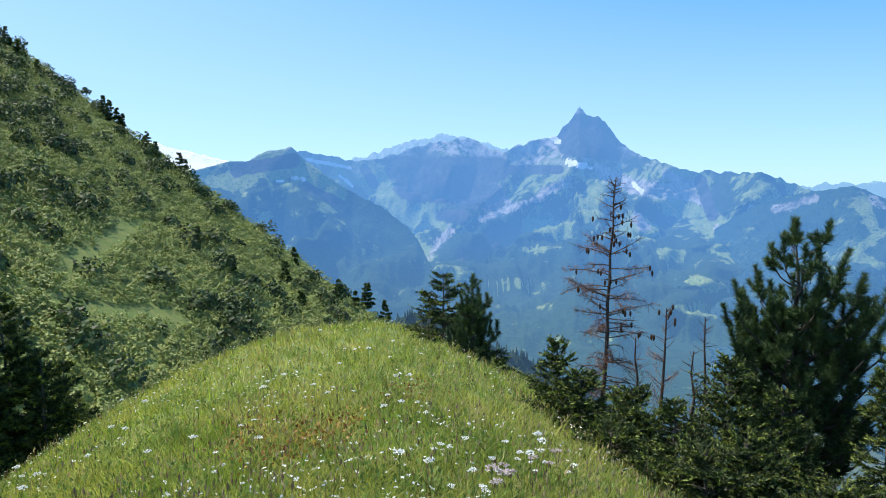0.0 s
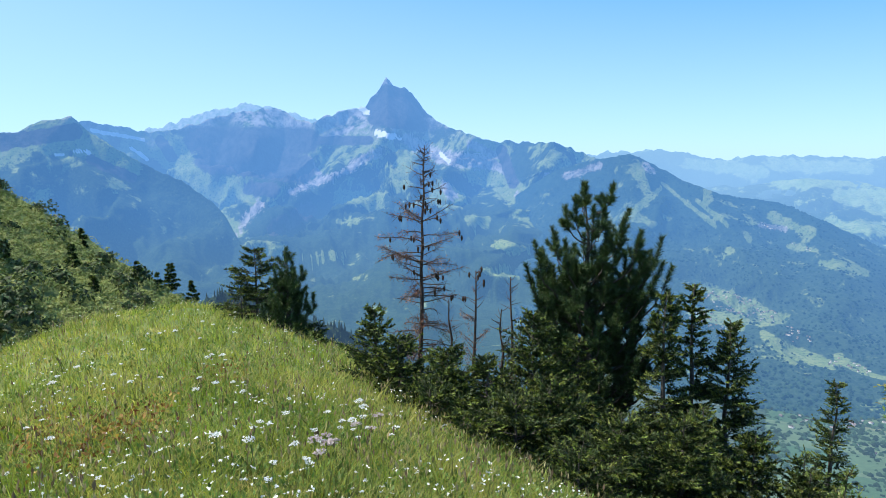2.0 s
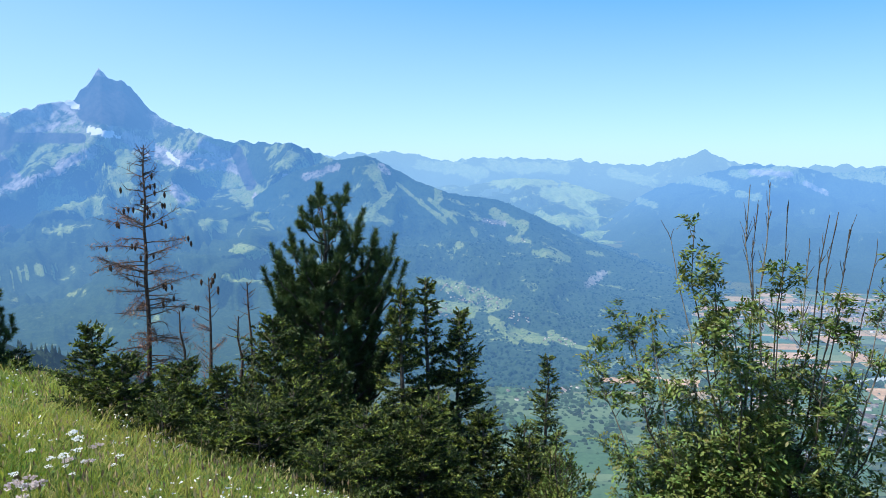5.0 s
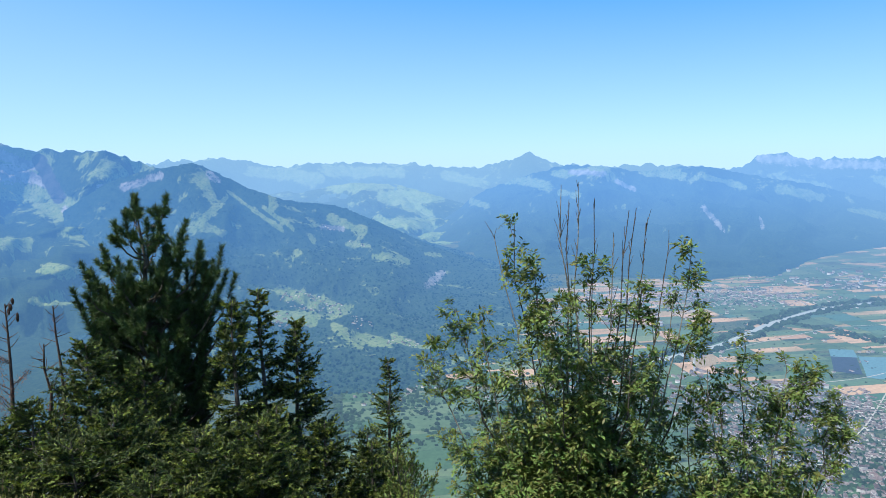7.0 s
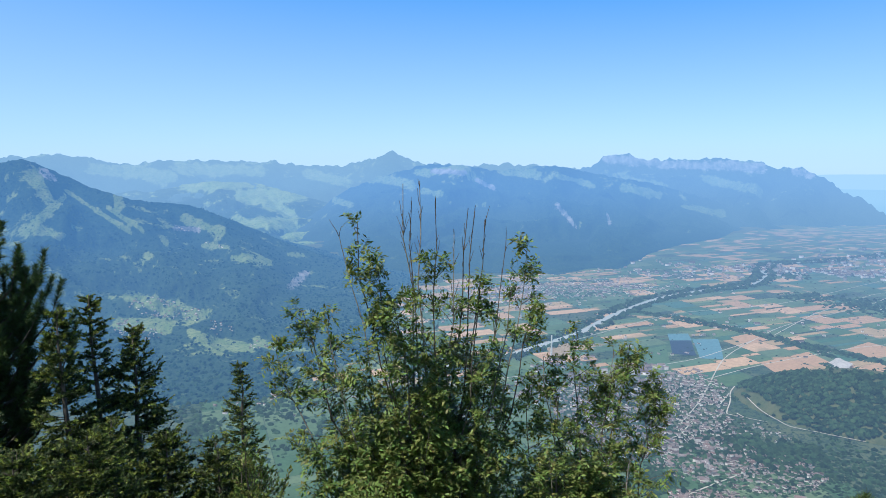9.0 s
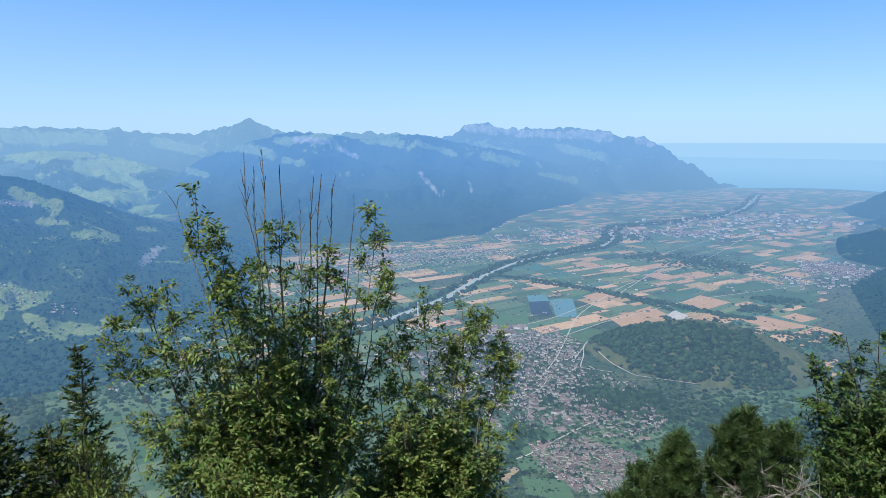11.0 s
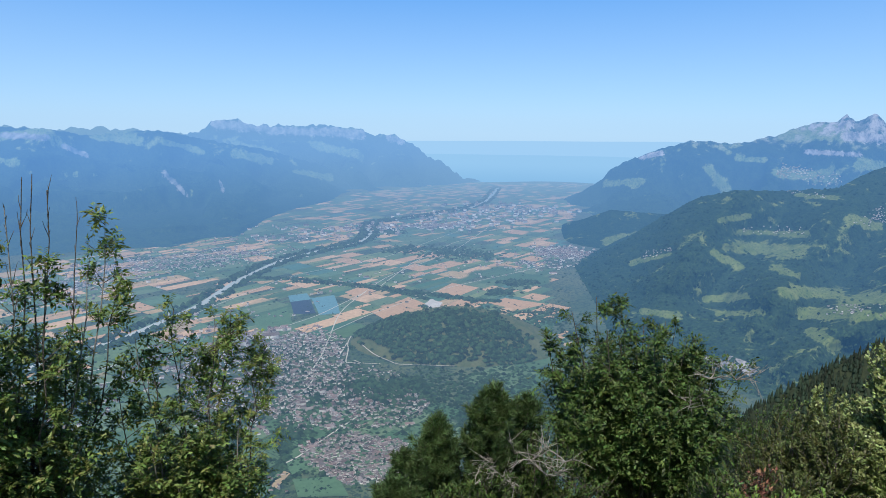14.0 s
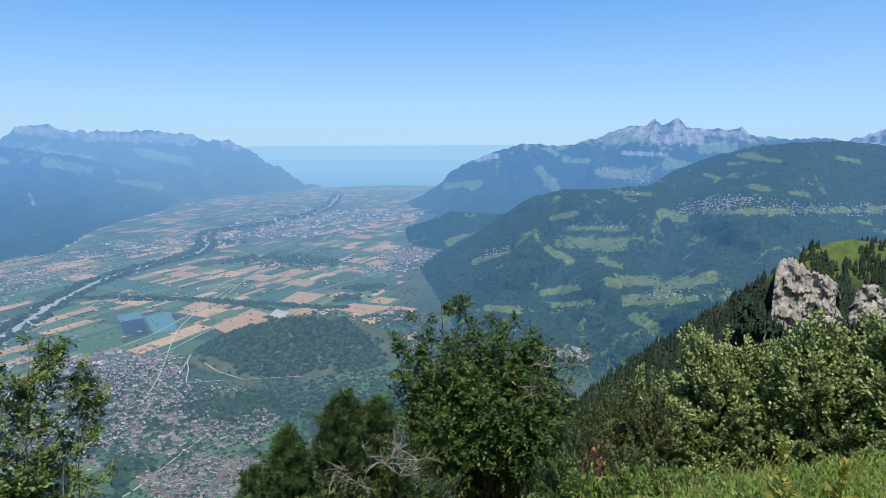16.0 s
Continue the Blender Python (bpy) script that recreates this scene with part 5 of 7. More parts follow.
M_SPURFAR = plain_haze_glow("far_spur", (0.02, 0.04, 0.02), (0.03, 0.05, 0.025), 0.05)
lower = mountain("wooded_ridge", [(-8, -13, 330), (-4, -11.4, 340), (-2.1, -10.9, 350), (1, -11.8, 355), (4.8, -13.7, 360), (8.6, -15.2, 365), (13, -17.5, 370), (18, -21, 372), (24, -26, 375)],
                 [(-8, 260), (24, 300)], M_SPURFAR, "dark wooded ridge below the meadow", 6, 0.02, 2, 90, 30, 0.1, 15)
acc = Acc()
_p = scatter_on(lower, 2600, lambda p: np.ones(len(p)), 7)
firs(acc, _p, rng.uniform(3, 6, len(_p)))
thing("ridge_firs", acc, M_FIRFAR, "dark fir trees on the lower ridge", "forest", "stuff")


# ---- the scrub hillside ----
def on_hill(az, el):
    """Where the line of sight at that bearing and angle meets the hillside."""
    r = np.linspace(30, 400, 1500)
    p = np.stack([r * math.sin(radians(az)), r * math.cos(radians(az)), EYE + r * math.tan(radians(el))], -1)
    hit = np.nonzero(p[:, 2] < hill_z(p[:, 0], p[:, 1]))[0]
    return p[hit[0]] if len(hit) else p[-1]


TRACKS = [[on_hill(a, e) for a, e in line] for line in (
    ((-29.5, -6.9), (-27.6, -5.7), (-26.0, -4.3), (-24.4, -3.3), (-23.2, -3.1)), ((-29.6, -9.2), (-26.3, -9.9), (-22.2, -10.4), (-21.4, -10.9), (-22.7, -12.6), (-24.0, -14.2)))]
_n = 64000
_l, _s = rng.uniform(-30, 215, _n), -rng.uniform(0, 1, _n) ** 0.8 * 190
_x, _y = HILL_TOP[0] + _l * _hd[0] + _s * _hn[0], HILL_TOP[1] + _l * _hd[1] + _s * _hn[1]
_z = hill_z(_x, _y) + 0.5
_ok = (_z > ridge_z(_x, _y) - 0.6)
_az, _el, _r = bearing(np.stack([_x, _y, _z], -1))
_ok &= (_az > -38) & (_az < 0) & (_r > 40)
_wide, _low = np.full(_n, 99.0), np.full(_n, 99.0)
for line in TRACKS:
    L = np.array(line)
    for i, (a, b) in enumerate(zip(L[:-1], L[1:])):
        t = np.clip(((_x - a[0]) * (b - a)[0] + (_y - a[1]) * (b - a)[1]) / ((b - a)[:2] @ (b - a)[:2]), 0, 1)
        gap = np.hypot(_x - a[0] - t * (b - a)[0], _y - a[1] - t * (b - a)[1]) * (3.0 if i > 2 else 1.0)
        _wide, _low = (np.minimum(_wide, gap), _low) if line is TRACKS[0] else (_wide, np.minimum(_low, gap))
_ok &= (_wide > rng.uniform(0.7, 2.4, _n)) & (_low > 1.6)
_gaps = np.array([fbm((x, y, 3.0), 0.035, 3) for x, y in zip(_x, _y)])
_ok &= _gaps < 1.0
acc = Acc()
_pp = np.stack([_x, _y, _z], -1)[_ok]
_rad = 0.5 + 0.85 * rng.random(len(_pp)) ** 2
_rad = np.minimum(_rad, 0.7 * np.minimum(_wide, _low)[_ok])
_m = 32
_dir = rng.normal(size=(len(_pp), _m, 3))
_dir[..., 2] = np.abs(_dir[..., 2])
_dir = unit(_dir)
_at = (_pp[:, None] + _dir * _rad[:, None, None] * rng.uniform(0.75, 1.1, (len(_pp), _m, 1)) * [1, 1, 1.05]).reshape(-1, 3)
_face = unit(_dir.reshape(-1, 3) + rng.normal(size=(len(_at), 3)) * 0.3 + [0, 0, 0.25])
_sa, _sb = side_of(_face)
_turn = rng.uniform(0, 6.28, len(_at))[:, None]
_da = (_sa * np.cos(_turn) + _sb * np.sin(_turn)) * rng.uniform(0.13, 0.25, (len(_at), 1))
_db = np.cross(_face, _da)
acc.put(np.stack([_at - _da, _at + _da * 0.8 - _db * 0.5, _at + _db], 1), tri=np.arange(3 * len(_at)))
thing("alder_scrub", acc, M_ALDER, "dense green alder scrub over the hillside", "shrubs", "stuff")
# larger dark bushes standing out of the scrub
_pick = rng.choice(len(_pp), 260, replace=False, p=_r[_ok] / _r[_ok].sum())
_pick = np.concatenate([_pick] + [_pick[:90]])
_c = _pp[_pick] + rng.normal(size=(len(_pick), 3)) * [1.0, 1.0, 0]
_big = rng.uniform(1.3, 2.9, len(_pick))
_m = 110
_dir = rng.normal(size=(len(_c), _m, 3))
_dir[..., 2] = np.abs(_dir[..., 2])
_dir = unit(_dir)
_at = (_c[:, None] + _dir * _big[:, None, None] * rng.uniform(0.7, 1.08, (len(_c), _m, 1)) * [1, 1, 1.25]).reshape(-1, 3)
_face = unit(_dir.reshape(-1, 3) + rng.normal(size=(len(_at), 3)) * 0.45)
_sa, _sb = side_of(_face)
_da, _db = _sa * rng.uniform(0.22, 0.42, (len(_at), 1)), _sb * rng.uniform(0.22, 0.42, (len(_at), 1))
acc = Acc()
acc.put(np.stack([_at - _da - _db, _at + _da - _db * 0.6, _at + _db], 1), tri=np.arange(3 * len(_at)))
thing("hillside_bushes", acc, M_BUSH, "dark rounded bushes standing out of the alder scrub", "shrubs", "stuff")

# ---- trees ----
MID, LATE = (0.18, -0.30), (0.30, -0.67)      # where one stands for the rowan and for the shrubs beyond it

def spruce(x, y, top, width, label, whorl=0.2, per=5, needle=0.028, dens=1.0, droop=-0.25, green=None, bare=0.0, lean=(0, 0), group="", name="spruce_tree"):
    """A spruce: a straight stem, whorls of boughs with side twigs, short needles all round."""
    z0 = float(ground_z(x, y)) - 0.15
    h = top - z0
    ob = holder(name, (0, 0, 0), label, "tree", group)
    stem, bough, green_acc, shoot_acc = Acc(), Acc(), Acc(), Acc()
    s = np.linspace(0, 1, 9)
    line = np.stack([x + lean[0] * s + 0.02 * rng.normal(size=9) * h / 4, y + lean[1] * s + 0.02 * rng.normal(size=9) * h / 4, z0 + h * s], -1)
    line[-1, :2] = x + lean[0], y + lean[1]
    tube(stem, line, (0.022 * h + 0.01) * (1 - s) ** 0.9 * 0.7 + 0.005, 7)
    at = 0.08
    while at < 0.985:
        for i in range(per):
            f = at + rng.uniform(-0.3, 0.3) * whorl / h
            if not 0.03 < f < 0.99 or rng.random() < bare:
                continue
            o, _ = on_line(line, np.array([f]))
            ln = width / 2 * (min(1.0, (1 - f) * 1.25 + 0.05) ** 0.75) * rng.uniform(0.6, 1.15)
            th = rng.uniform(0, 2 * np.pi)
            d = np.array([math.cos(th), math.sin(th), 0.45 * f + 0.05])
            b = arc(o[0], d, ln, (0, 0, droop + 0.5 * f), 5, 0.06)
            tube(bough, b, np.linspace(0.004 + 0.008 * ln, 0.002, 5), 4)
            m = max(5, int(ln / 0.036 * dens * 0.03 / needle)) if needle < 0.06 else max(5, int(ln / 0.12 * dens))
            tw, td = on_line(b, rng.uniform(0.15, 1, m))
            sgn = rng.choice([-1, 1], m)[:, None]
            sd = unit(np.cross(td, [0, 0, 1.0])) * sgn
            tdir = unit(td * 0.75 + sd * 0.8 + rng.normal(size=(m, 3)) * 0.18)
            tl = (0.12 + 0.28 * ln) * rng.uniform(0.5, 1.15, m)
            kk = 18
            fr = rng.random((m, kk, 1))
            pp = (tw[:, None] + tdir[:, None] * tl[:, None, None] * fr).reshape(-1, 3)
            # outer needles of some twigs: young growth, also painted as the sunlit sprays
            young = (fr.reshape(-1) > 0.5) & (np.repeat(rng.random(m), kk) < 0.5)
            along = np.repeat(tdir, kk, 0)
            needles(green_acc, pp[~young], along[~young], needle * 1.6, needle * 0.38, 0.8)
            if young.any():
                needles(shoot_acc, pp[young], along[young], needle * 1.6, needle * 0.38, 0.7)
            nn = int(ln / 0.014 * dens * 0.028 / needle)
            p2, d2 = on_line(b, rng.uniform(0.2, 1, nn))
            needles(green_acc, p2, d2, needle * 1.6, needle * 0.3, 0.9)
        at += whorl / h * rng.uniform(0.8, 1.2)
    part("trunk", stem, M_BARK, ob, smooth=True)
    part("branch_growth", bough, M_BARK, ob, kind="stuff")
    part("crown", green_acc, green or M_SPRUCE, ob)
    part("new_growth", shoot_acc, green or M_SHOOT_LIT, ob, "yellow-green young shoots, pale as if sunlit", kind="stuff")
    return ob


def brush(acc, p, d, length, n, needle):
    """The end of a pine bough: a thick brush of needles round its axis, closing at the tip."""
    f = rng.random(n) ** 0.75
    at = p + d * (length * f)[:, None] + rng.normal(size=(n, 3)) * 0.012
    needles(acc, at, np.repeat(d[None], n, 0), needle * (1.05 - 0.25 * f), 0.0064, 1.2 - 0.35 * f)


def pine(x, y, top, width, label, fingers=60, name="pine_tree", needle=0.13, tuft=260, group="", long=0.6, tips=()):
    """A stone pine: limbs that turn up into thick separate brushes of long needles. tips: bearing and height angle of its leading shoots."""
    z0 = float(ground_z(x, y)) - 0.15
    h = top - z0
    ob = holder(name, (0, 0, 0), label, "tree", group)
    stem, limb, green_acc = Acc(), Acc(), Acc()
    s = np.linspace(0, 1, 9)
    line = np.stack([x + 0.02 * h / 4 * rng.normal(size=9), y + 0.02 * h / 4 * rng.normal(size=9), z0 + (h - long) * s], -1)
    tube(stem, line, 0.017 * h * (1 - s) ** 0.8 + 0.014, 9)
    part("trunk", stem, M_BARK, ob, smooth=True)
    r0 = math.hypot(x, y)
    lead = [aim(a, e, r0 + rng.uniform(-0.26, 0.26) * width) for a, e in tips]
    lead += [aim(a + rng.uniform(-1.0, 1.0), e - rng.uniform(0.9, 3.2), r0 + rng.uniform(-0.3, 0.3) * width) for a, e in tips for _ in range(2)]
    for i in range(fingers):
        f = rng.uniform(0.08, 0.80) if tips else 1 - rng.random() ** 1.3 * 0.8
        th, rho = 2.4 * i + rng.normal() * 0.3, rng.uniform(0.35, 1.0)
        wide = width / 2 * rho * np.interp(f, [0, 0.3, 0.62, 0.78, 0.9, 1.0], [0.85, 1.0, 0.95, 0.72, 0.45, 0.2])
        lead.append(np.array([x + math.cos(th) * wide, y + math.sin(th) * wide, z0 + h * f]))
    lead.append(np.array([line[-1, 0], line[-1, 1], top]))
    for p in lead:
        out = np.array([p[0] - x, p[1] - y, 0.0])
        rho = np.linalg.norm(out)
        d = unit(unit(out) * min(0.32, 0.28 * rho) + [0, 0, 1.0] + rng.normal(size=3) * 0.10)
        ln = long * rng.uniform(0.75, 1.2)
        base = p - d * ln
        f = np.clip((base[2] - z0 - 0.75 * rho) / (h - long), 0.03, 0.97)
        root, _ = on_line(line, np.array([f]))
        b = curve_to(root[0], base, 6, 0.3, 0.02)
        tube(limb, np.concatenate([b, [base + d * ln * 0.7]]), np.linspace(0.013 + 0.012 * rho, 0.006, 7), 5)
        brush(green_acc, base, d, ln, tuft, needle)
        for q in range(rng.integers(2, 5)):
            o, dd = on_line(b, np.array([rng.uniform(0.55, 1.0)]))
            d2 = unit(unit(rng.normal(size=3) * [1, 1, 0.2] + unit(out) * 0.5) * 0.7 + [0, 0, 0.8])
            tube(limb, np.stack([o[0], o[0] + d2 * ln * 0.4]), [0.008, 0.005], 4)
            brush(green_acc, o[0] + d2 * 0.05, d2, ln * rng.uniform(0.4, 0.75), int(tuft * 0.55), needle)
    part("branch_growth", limb, M_BARK, ob, kind="stuff")
    part("crown", green_acc, M_PINE, ob)
    return ob


def pinnate(acc, o, d, length=0.15, pairs=4):
    """A feather leaf at each place: leaflets in pairs along a drooping stalk."""
    n = len(o)
    d = unit(d)
    s = unit(np.cross(d, np.array([0, 0, 1.0]) + 0.5 * rng.normal(size=(n, 3))))
    ln = length * rng.uniform(0.7, 1.2, n)
    for i in range(pairs):
        f = 0.22 + 0.72 * i / (pairs - 1)
        p = o + d * (ln * f)[:, None] - np.array([0, 0, 1.0]) * (ln * 0.25 * f * f)[:, None]
        for sg in (-1, 1):
            leaves(acc, p, unit(d * 0.55 + s * sg * 0.9 - [0, 0, 0.15] + rng.normal(size=(n, 3)) * 0.12), length * 0.46, length * 0.19, 0.2, np.array([0, 0, 1.0]))


def curve_to(a, b, n=8, belly=0.25, wob=0.02):
    """A stem from a up to b, leaning out first and then rising."""
    a, b = np.asarray(a, float), np.asarray(b, float)
    mid = (a + b) / 2 + np.array([(b - a)[0] * belly, (b - a)[1] * belly, -belly * 0.35 * np.linalg.norm((b - a)[:2])])
    t = np.linspace(0, 1, n)[:, None]
    p = (1 - t) ** 2 * a + 2 * t * (1 - t) * mid + t ** 2 * b
    p[1:-1] += rng.normal(size=(n - 2, 3)) * wob
    return p


def rowan(root, tips, label, leaf_mat, fill=60, name="rowan_tree", per_twig=5, leaf=0.165, low=0.25, group="", pale=0.25, spread=None):
    """A many-stemmed rowan: stems that rise from one root to their tips, side twigs with feather leaves, some stems bare at the top."""
    ob = holder(name, (0, 0, 0), label, "tree", group)
    stems, green_acc = Acc(), Acc()
    root = np.asarray(root, float)
    for tip, thick, bare in tips:
        a = root + rng.normal(size=3) * [0.16, 0.16, 0]
        b = curve_to(a, tip, 10, 0.2, 0.035)
        st = Acc()
        tube(st, b, np.linspace(thick, 0.005, 10), 6)
        dead = rng.random() < pale
        part("stem", st, M_GREYTWIG if dead else M_BARK, ob, "pale bare grey stem" if dead else "", True)
        ntw = int(np.linalg.norm(tip - root) * 6)
        for f in rng.uniform(low, 1.0, ntw):
            p, d = on_line(b, np.array([f]))
            th = rng.uniform(0, 2 * np.pi)
            dd = unit(d[0] * 0.45 + np.array([math.cos(th), math.sin(th), 0.2]) * 0.9)
            tl = rng.uniform(0.3, 0.95) * (1.3 - f)
            leafy = f < bare or bare == 0
            if not leafy:
                tl = rng.uniform(0.06, 0.3)
                dd = unit(d[0] * 1.6 + dd * 0.6)
            t = arc(p[0], dd, tl, (0, 0, 0.3), 4, 0.1)
            tube(stems, t, np.linspace(0.006, 0.0025, 4), 4)
            if leafy:
                o, d2 = on_line(t, rng.uniform(0.4, 1.0, per_twig + 3))
                pinnate(green_acc, o, d2 * 0.6 + rng.normal(size=(per_twig + 3, 3)) * 0.6 + [0, 0, -0.05], leaf)
    if fill:
        c, rad = spread
        for i in range(fill):
            g = unit(rng.normal(size=3)) * rng.uniform(0.5, 1.0) ** 0.5
            q = np.asarray(c) + g * rad * (0.8 + 0.55 * noise.noise(Vector(unit(g) * 2.2 + root)))
            q[2] = max(q[2], root[2] + 0.5)
            b = curve_to(root + rng.normal(size=3) * [0.2, 0.2, 0], q, 6, 0.15, 0.05)
            tube(stems, b[1:], np.linspace(0.016, 0.004, 5), 4)
            o, d2 = on_line(b, rng.uniform(0.66, 1.0, per_twig * 6))
            o = o + rng.normal(size=o.shape) * [0.08, 0.08, 0.05]
            pinnate(green_acc, o, unit(g) * 0.5 + rng.normal(size=o.shape) * 0.7, leaf)
    part("twig_growth", stems, M_BARK, ob, kind="stuff")
    part("crown", green_acc, leaf_mat, ob)
    return ob


def bush(x, y, top, rad, label, leaf_mat, n=9000, leaf=0.05, wide=0.6, stems_n=26, name="shrub", group="", clumpy=90, stem_mat=None):
    """A rounded shrub: stems from one root, and round them leafy shoots that rise and lean outwards, with gaps between."""
    z0 = float(ground_z(x, y)) - 0.1
    ob = holder(name, (0, 0, 0), label, "shrub", group)
    stems, green_acc = Acc(), Acc()
    h = top - z0
    shoots = clumpy * 3
    g = unit(rng.normal(size=(shoots, 3)))
    g[:, 2] = np.abs(g[:, 2]) * 1.3 - 0.45
    lump = np.array([0.84 + 0.55 * noise.noise(Vector(q * 2.2 + [x, y, 0])) for q in g])[:, None]
    depth = np.where(rng.random((shoots, 1)) < 0.7, rng.uniform(0.82, 1.02, (shoots, 1)), rng.uniform(0.4, 0.8, (shoots, 1)))
    tip = np.array([x, y, z0 + h * 0.42]) + g * np.array([rad, rad, h * 0.56]) * depth * lump
    tip[:, 2] = np.maximum(tip[:, 2], ground_z(tip[:, 0], tip[:, 1]) + 0.15)
    d = unit(g * [0.9, 0.9, 0.3] + rng.normal(size=(shoots, 3)) * 0.22 + [0, 0, 0.75])
    ln = (rad * rng.uniform(0.28, 0.5, shoots))[:, None]
    for i in range(min(stems_n, shoots)):
        b = curve_to([x + rng.normal() * 0.15, y + rng.normal() * 0.15, z0], tip[i] - d[i] * ln[i], 6, 0.1, 0.04)
        tube(stems, np.concatenate([b, [tip[i]]]), np.linspace(0.022, 0.004, 7), 5)
    for i in range(shoots):
        tube(stems, np.stack([tip[i] - d[i] * ln[i], tip[i]]), [0.007, 0.003], 3)
    pick = rng.integers(0, shoots, n)
    f = rng.random((n, 1)) ** 0.8
    at = tip[pick] - d[pick] * ln[pick] * (1 - f) + rng.normal(size=(n, 3)) * 0.022 * rad
    out = unit(np.cross(d[pick], rng.normal(size=(n, 3))))
    leaves(green_acc, at, unit(d[pick] * 0.7 + out * (1.0 - 0.5 * f) + [0, 0, 0.1]), leaf, leaf * wide, 0.35, g[pick] * 0.5 + [0, 0, 0.8])
    part("stem_growth", stems, stem_mat or M_BARK, ob, kind="stuff")
    part("crown", green_acc, leaf_mat, ob)
    return ob


# the young pair on the ridge's edge
spruce(0.03, 18.1, -0.72, 1.9, "small dark green spruce on the meadow edge", 0.17, 6, 0.035, 1.1)
spruce(-0.35, 17.6, -1.7, 1.3, "low bushy spruce beside the meadow", 0.16, 6, 0.035, 1.0)
pine(0.78, 16.8, -0.60, 1.1, "small upright stone pine on the meadow edge", 20, tuft=220, long=0.45, tips=[(2.5, -7.9), (1.6, -9.3), (3.8, -9.2), (3.1, -8.7), (1.2, -11.2), (4.2, -11.4), (2.6, -10.4)])
spruce(1.35, 16.4, -2.45, 0.9, "low green spruce below the small pine", 0.16, 6, 0.035, 1.0)

# the dead spruce with its cones
ob = holder("dead_spruce", (0, 0, 0), "dead spruce with bare rusty branches and hanging cones", "tree")
_b0 = np.array([2.80, 11.65, float(ground_z(2.8, 11.65)) - 0.15])
_tp = np.array([2.96, 11.63, 1.78])
_s = np.linspace(0, 1, 12)[:, None]
_stem = _b0 * (1 - _s) + _tp * _s + rng.normal(size=(12, 3)) * 0.012
acc = Acc()
tube(acc, _stem, 0.04 * (1 - _s[:, 0]) ** 0.8 + 0.008, 8)
part("trunk", acc, M_DEAD, ob, smooth=True)
rust = Acc()
hang = []
for i in range(120):
    f = rng.uniform(0.14, 0.99)
    o, _ = on_line(_stem, np.array([f]))
    th = rng.uniform(0, 2 * np.pi)
    ln = np.interp(f, [0.2, 0.45, 0.6, 0.7, 0.78, 0.83, 1.0], [0.5, 0.85, 0.95, 0.7, 0.3, 0.4, 0.12]) * rng.uniform(0.45, 1.1)
    twigs = Acc()
    b = arc(o[0], (math.cos(th), math.sin(th), 0.3 - 0.2 * (f < 0.5)), ln, (0, 0, -0.25 if f < 0.7 else 0.15), 7, 0.09)
    tube(twigs, b, np.linspace(0.011, 0.003, 7), 4)
    m = int(ln / 0.035)
    p, d = on_line(b, rng.uniform(0.2, 1, m))
    for q in range(m):
        t = arc(p[q], d[q] + rng.normal(size=3) * 0.8, rng.uniform(0.05, 0.2), (0, 0, -0.1), 3, 0.1)
        tube(twigs, t, [0.004, 0.003, 0.002], 3)
    part("branch", twigs, M_DEAD, ob)
    if f < 0.75 and rng.random() < 0.6:
        p, d = on_line(b, rng.uniform(0.35, 1, int(ln * 110)))
        needles(rust, p + rng.normal(size=p.shape) * 0.035, d, 0.06, 0.005, 1.0)
    if rng.random() < 0.36 and 0.4 < f < 0.9:
        hang.append(b[rng.integers(3, 7)])
part("dry_needles", rust, M_RUST, ob, "rust-brown dry needles")
_cone = Acc()
_t = np.linspace(0, 1, 6)
tube(_cone, np.stack([0 * _t, 0 * _t, -0.105 * _t], -1), [0.005, 0.017, 0.021, 0.02, 0.014, 0.003], 7)
CONE = _cone.mesh("cone", M_CONE, True)


def cone_at(parent, p):
    c = new("cone", CONE)
    c.parent = parent
    c.location = p
    return c


for p in hang:
    for q in range(rng.integers(1, 3)):
        cone_at(ob, p + rng.normal(size=3) * [0.05, 0.05, 0.02])

# the broken companions beside it
for _az, _el, _r, _hh, _cn in ((18.4, -9.9, 11.2, 1.9, 7), (21.6, -10.4, 11.4, 1.6, 0), (20.6, -13.1, 10.8, 1.2, 0), (16.2, -12.4, 11.0, 1.4, 0)):
    tip = aim(_az, _el, _r)
    ob = holder("dead_sapling", (0, 0, 0), "thin half-dead conifer sapling with bare twigs", "tree", "half-dead saplings")
    z0 = float(ground_z(tip[0], tip[1])) - 0.1
    _stem = np.stack([np.full(8, tip[0]) + rng.normal(size=8) * 0.03, np.full(8, tip[1]) + rng.normal(size=8) * 0.03, np.linspace(z0, tip[2], 8)], -1)
    acc = Acc()
    tube(acc, _stem, np.linspace(0.045, 0.009, 8), 7)
    part("trunk", acc, M_DEAD, ob, smooth=True)
    rs = Acc()
    for i in range(44):
        f = rng.uniform(0.15, 1)
        o, _ = on_line(_stem, np.array([f]))
        th = rng.uniform(0, 6.28)
        b = arc(o[0], (math.cos(th), math.sin(th), 0.5), 0.5 * (1.1 - f) + 0.1, (0, 0, 0.2), 5, 0.12)
        tw = Acc()
        tube(tw, b, np.linspace(0.007, 0.002, 5), 4)
        part("branch", tw, M_DEAD, ob)
        if f < 0.75:
            p, d = on_line(b, rng.uniform(0.2, 1, 40))
            needles(rs, p + rng.normal(size=p.shape) * 0.03, d, 0.045, 0.004, 1.0)
        if _cn and f > 0.8 and rng.random() < 0.8:
            cone_at(ob, b[-1])
    part("needles", rs, M_RUST if _cn else M_SPRUCE, ob)

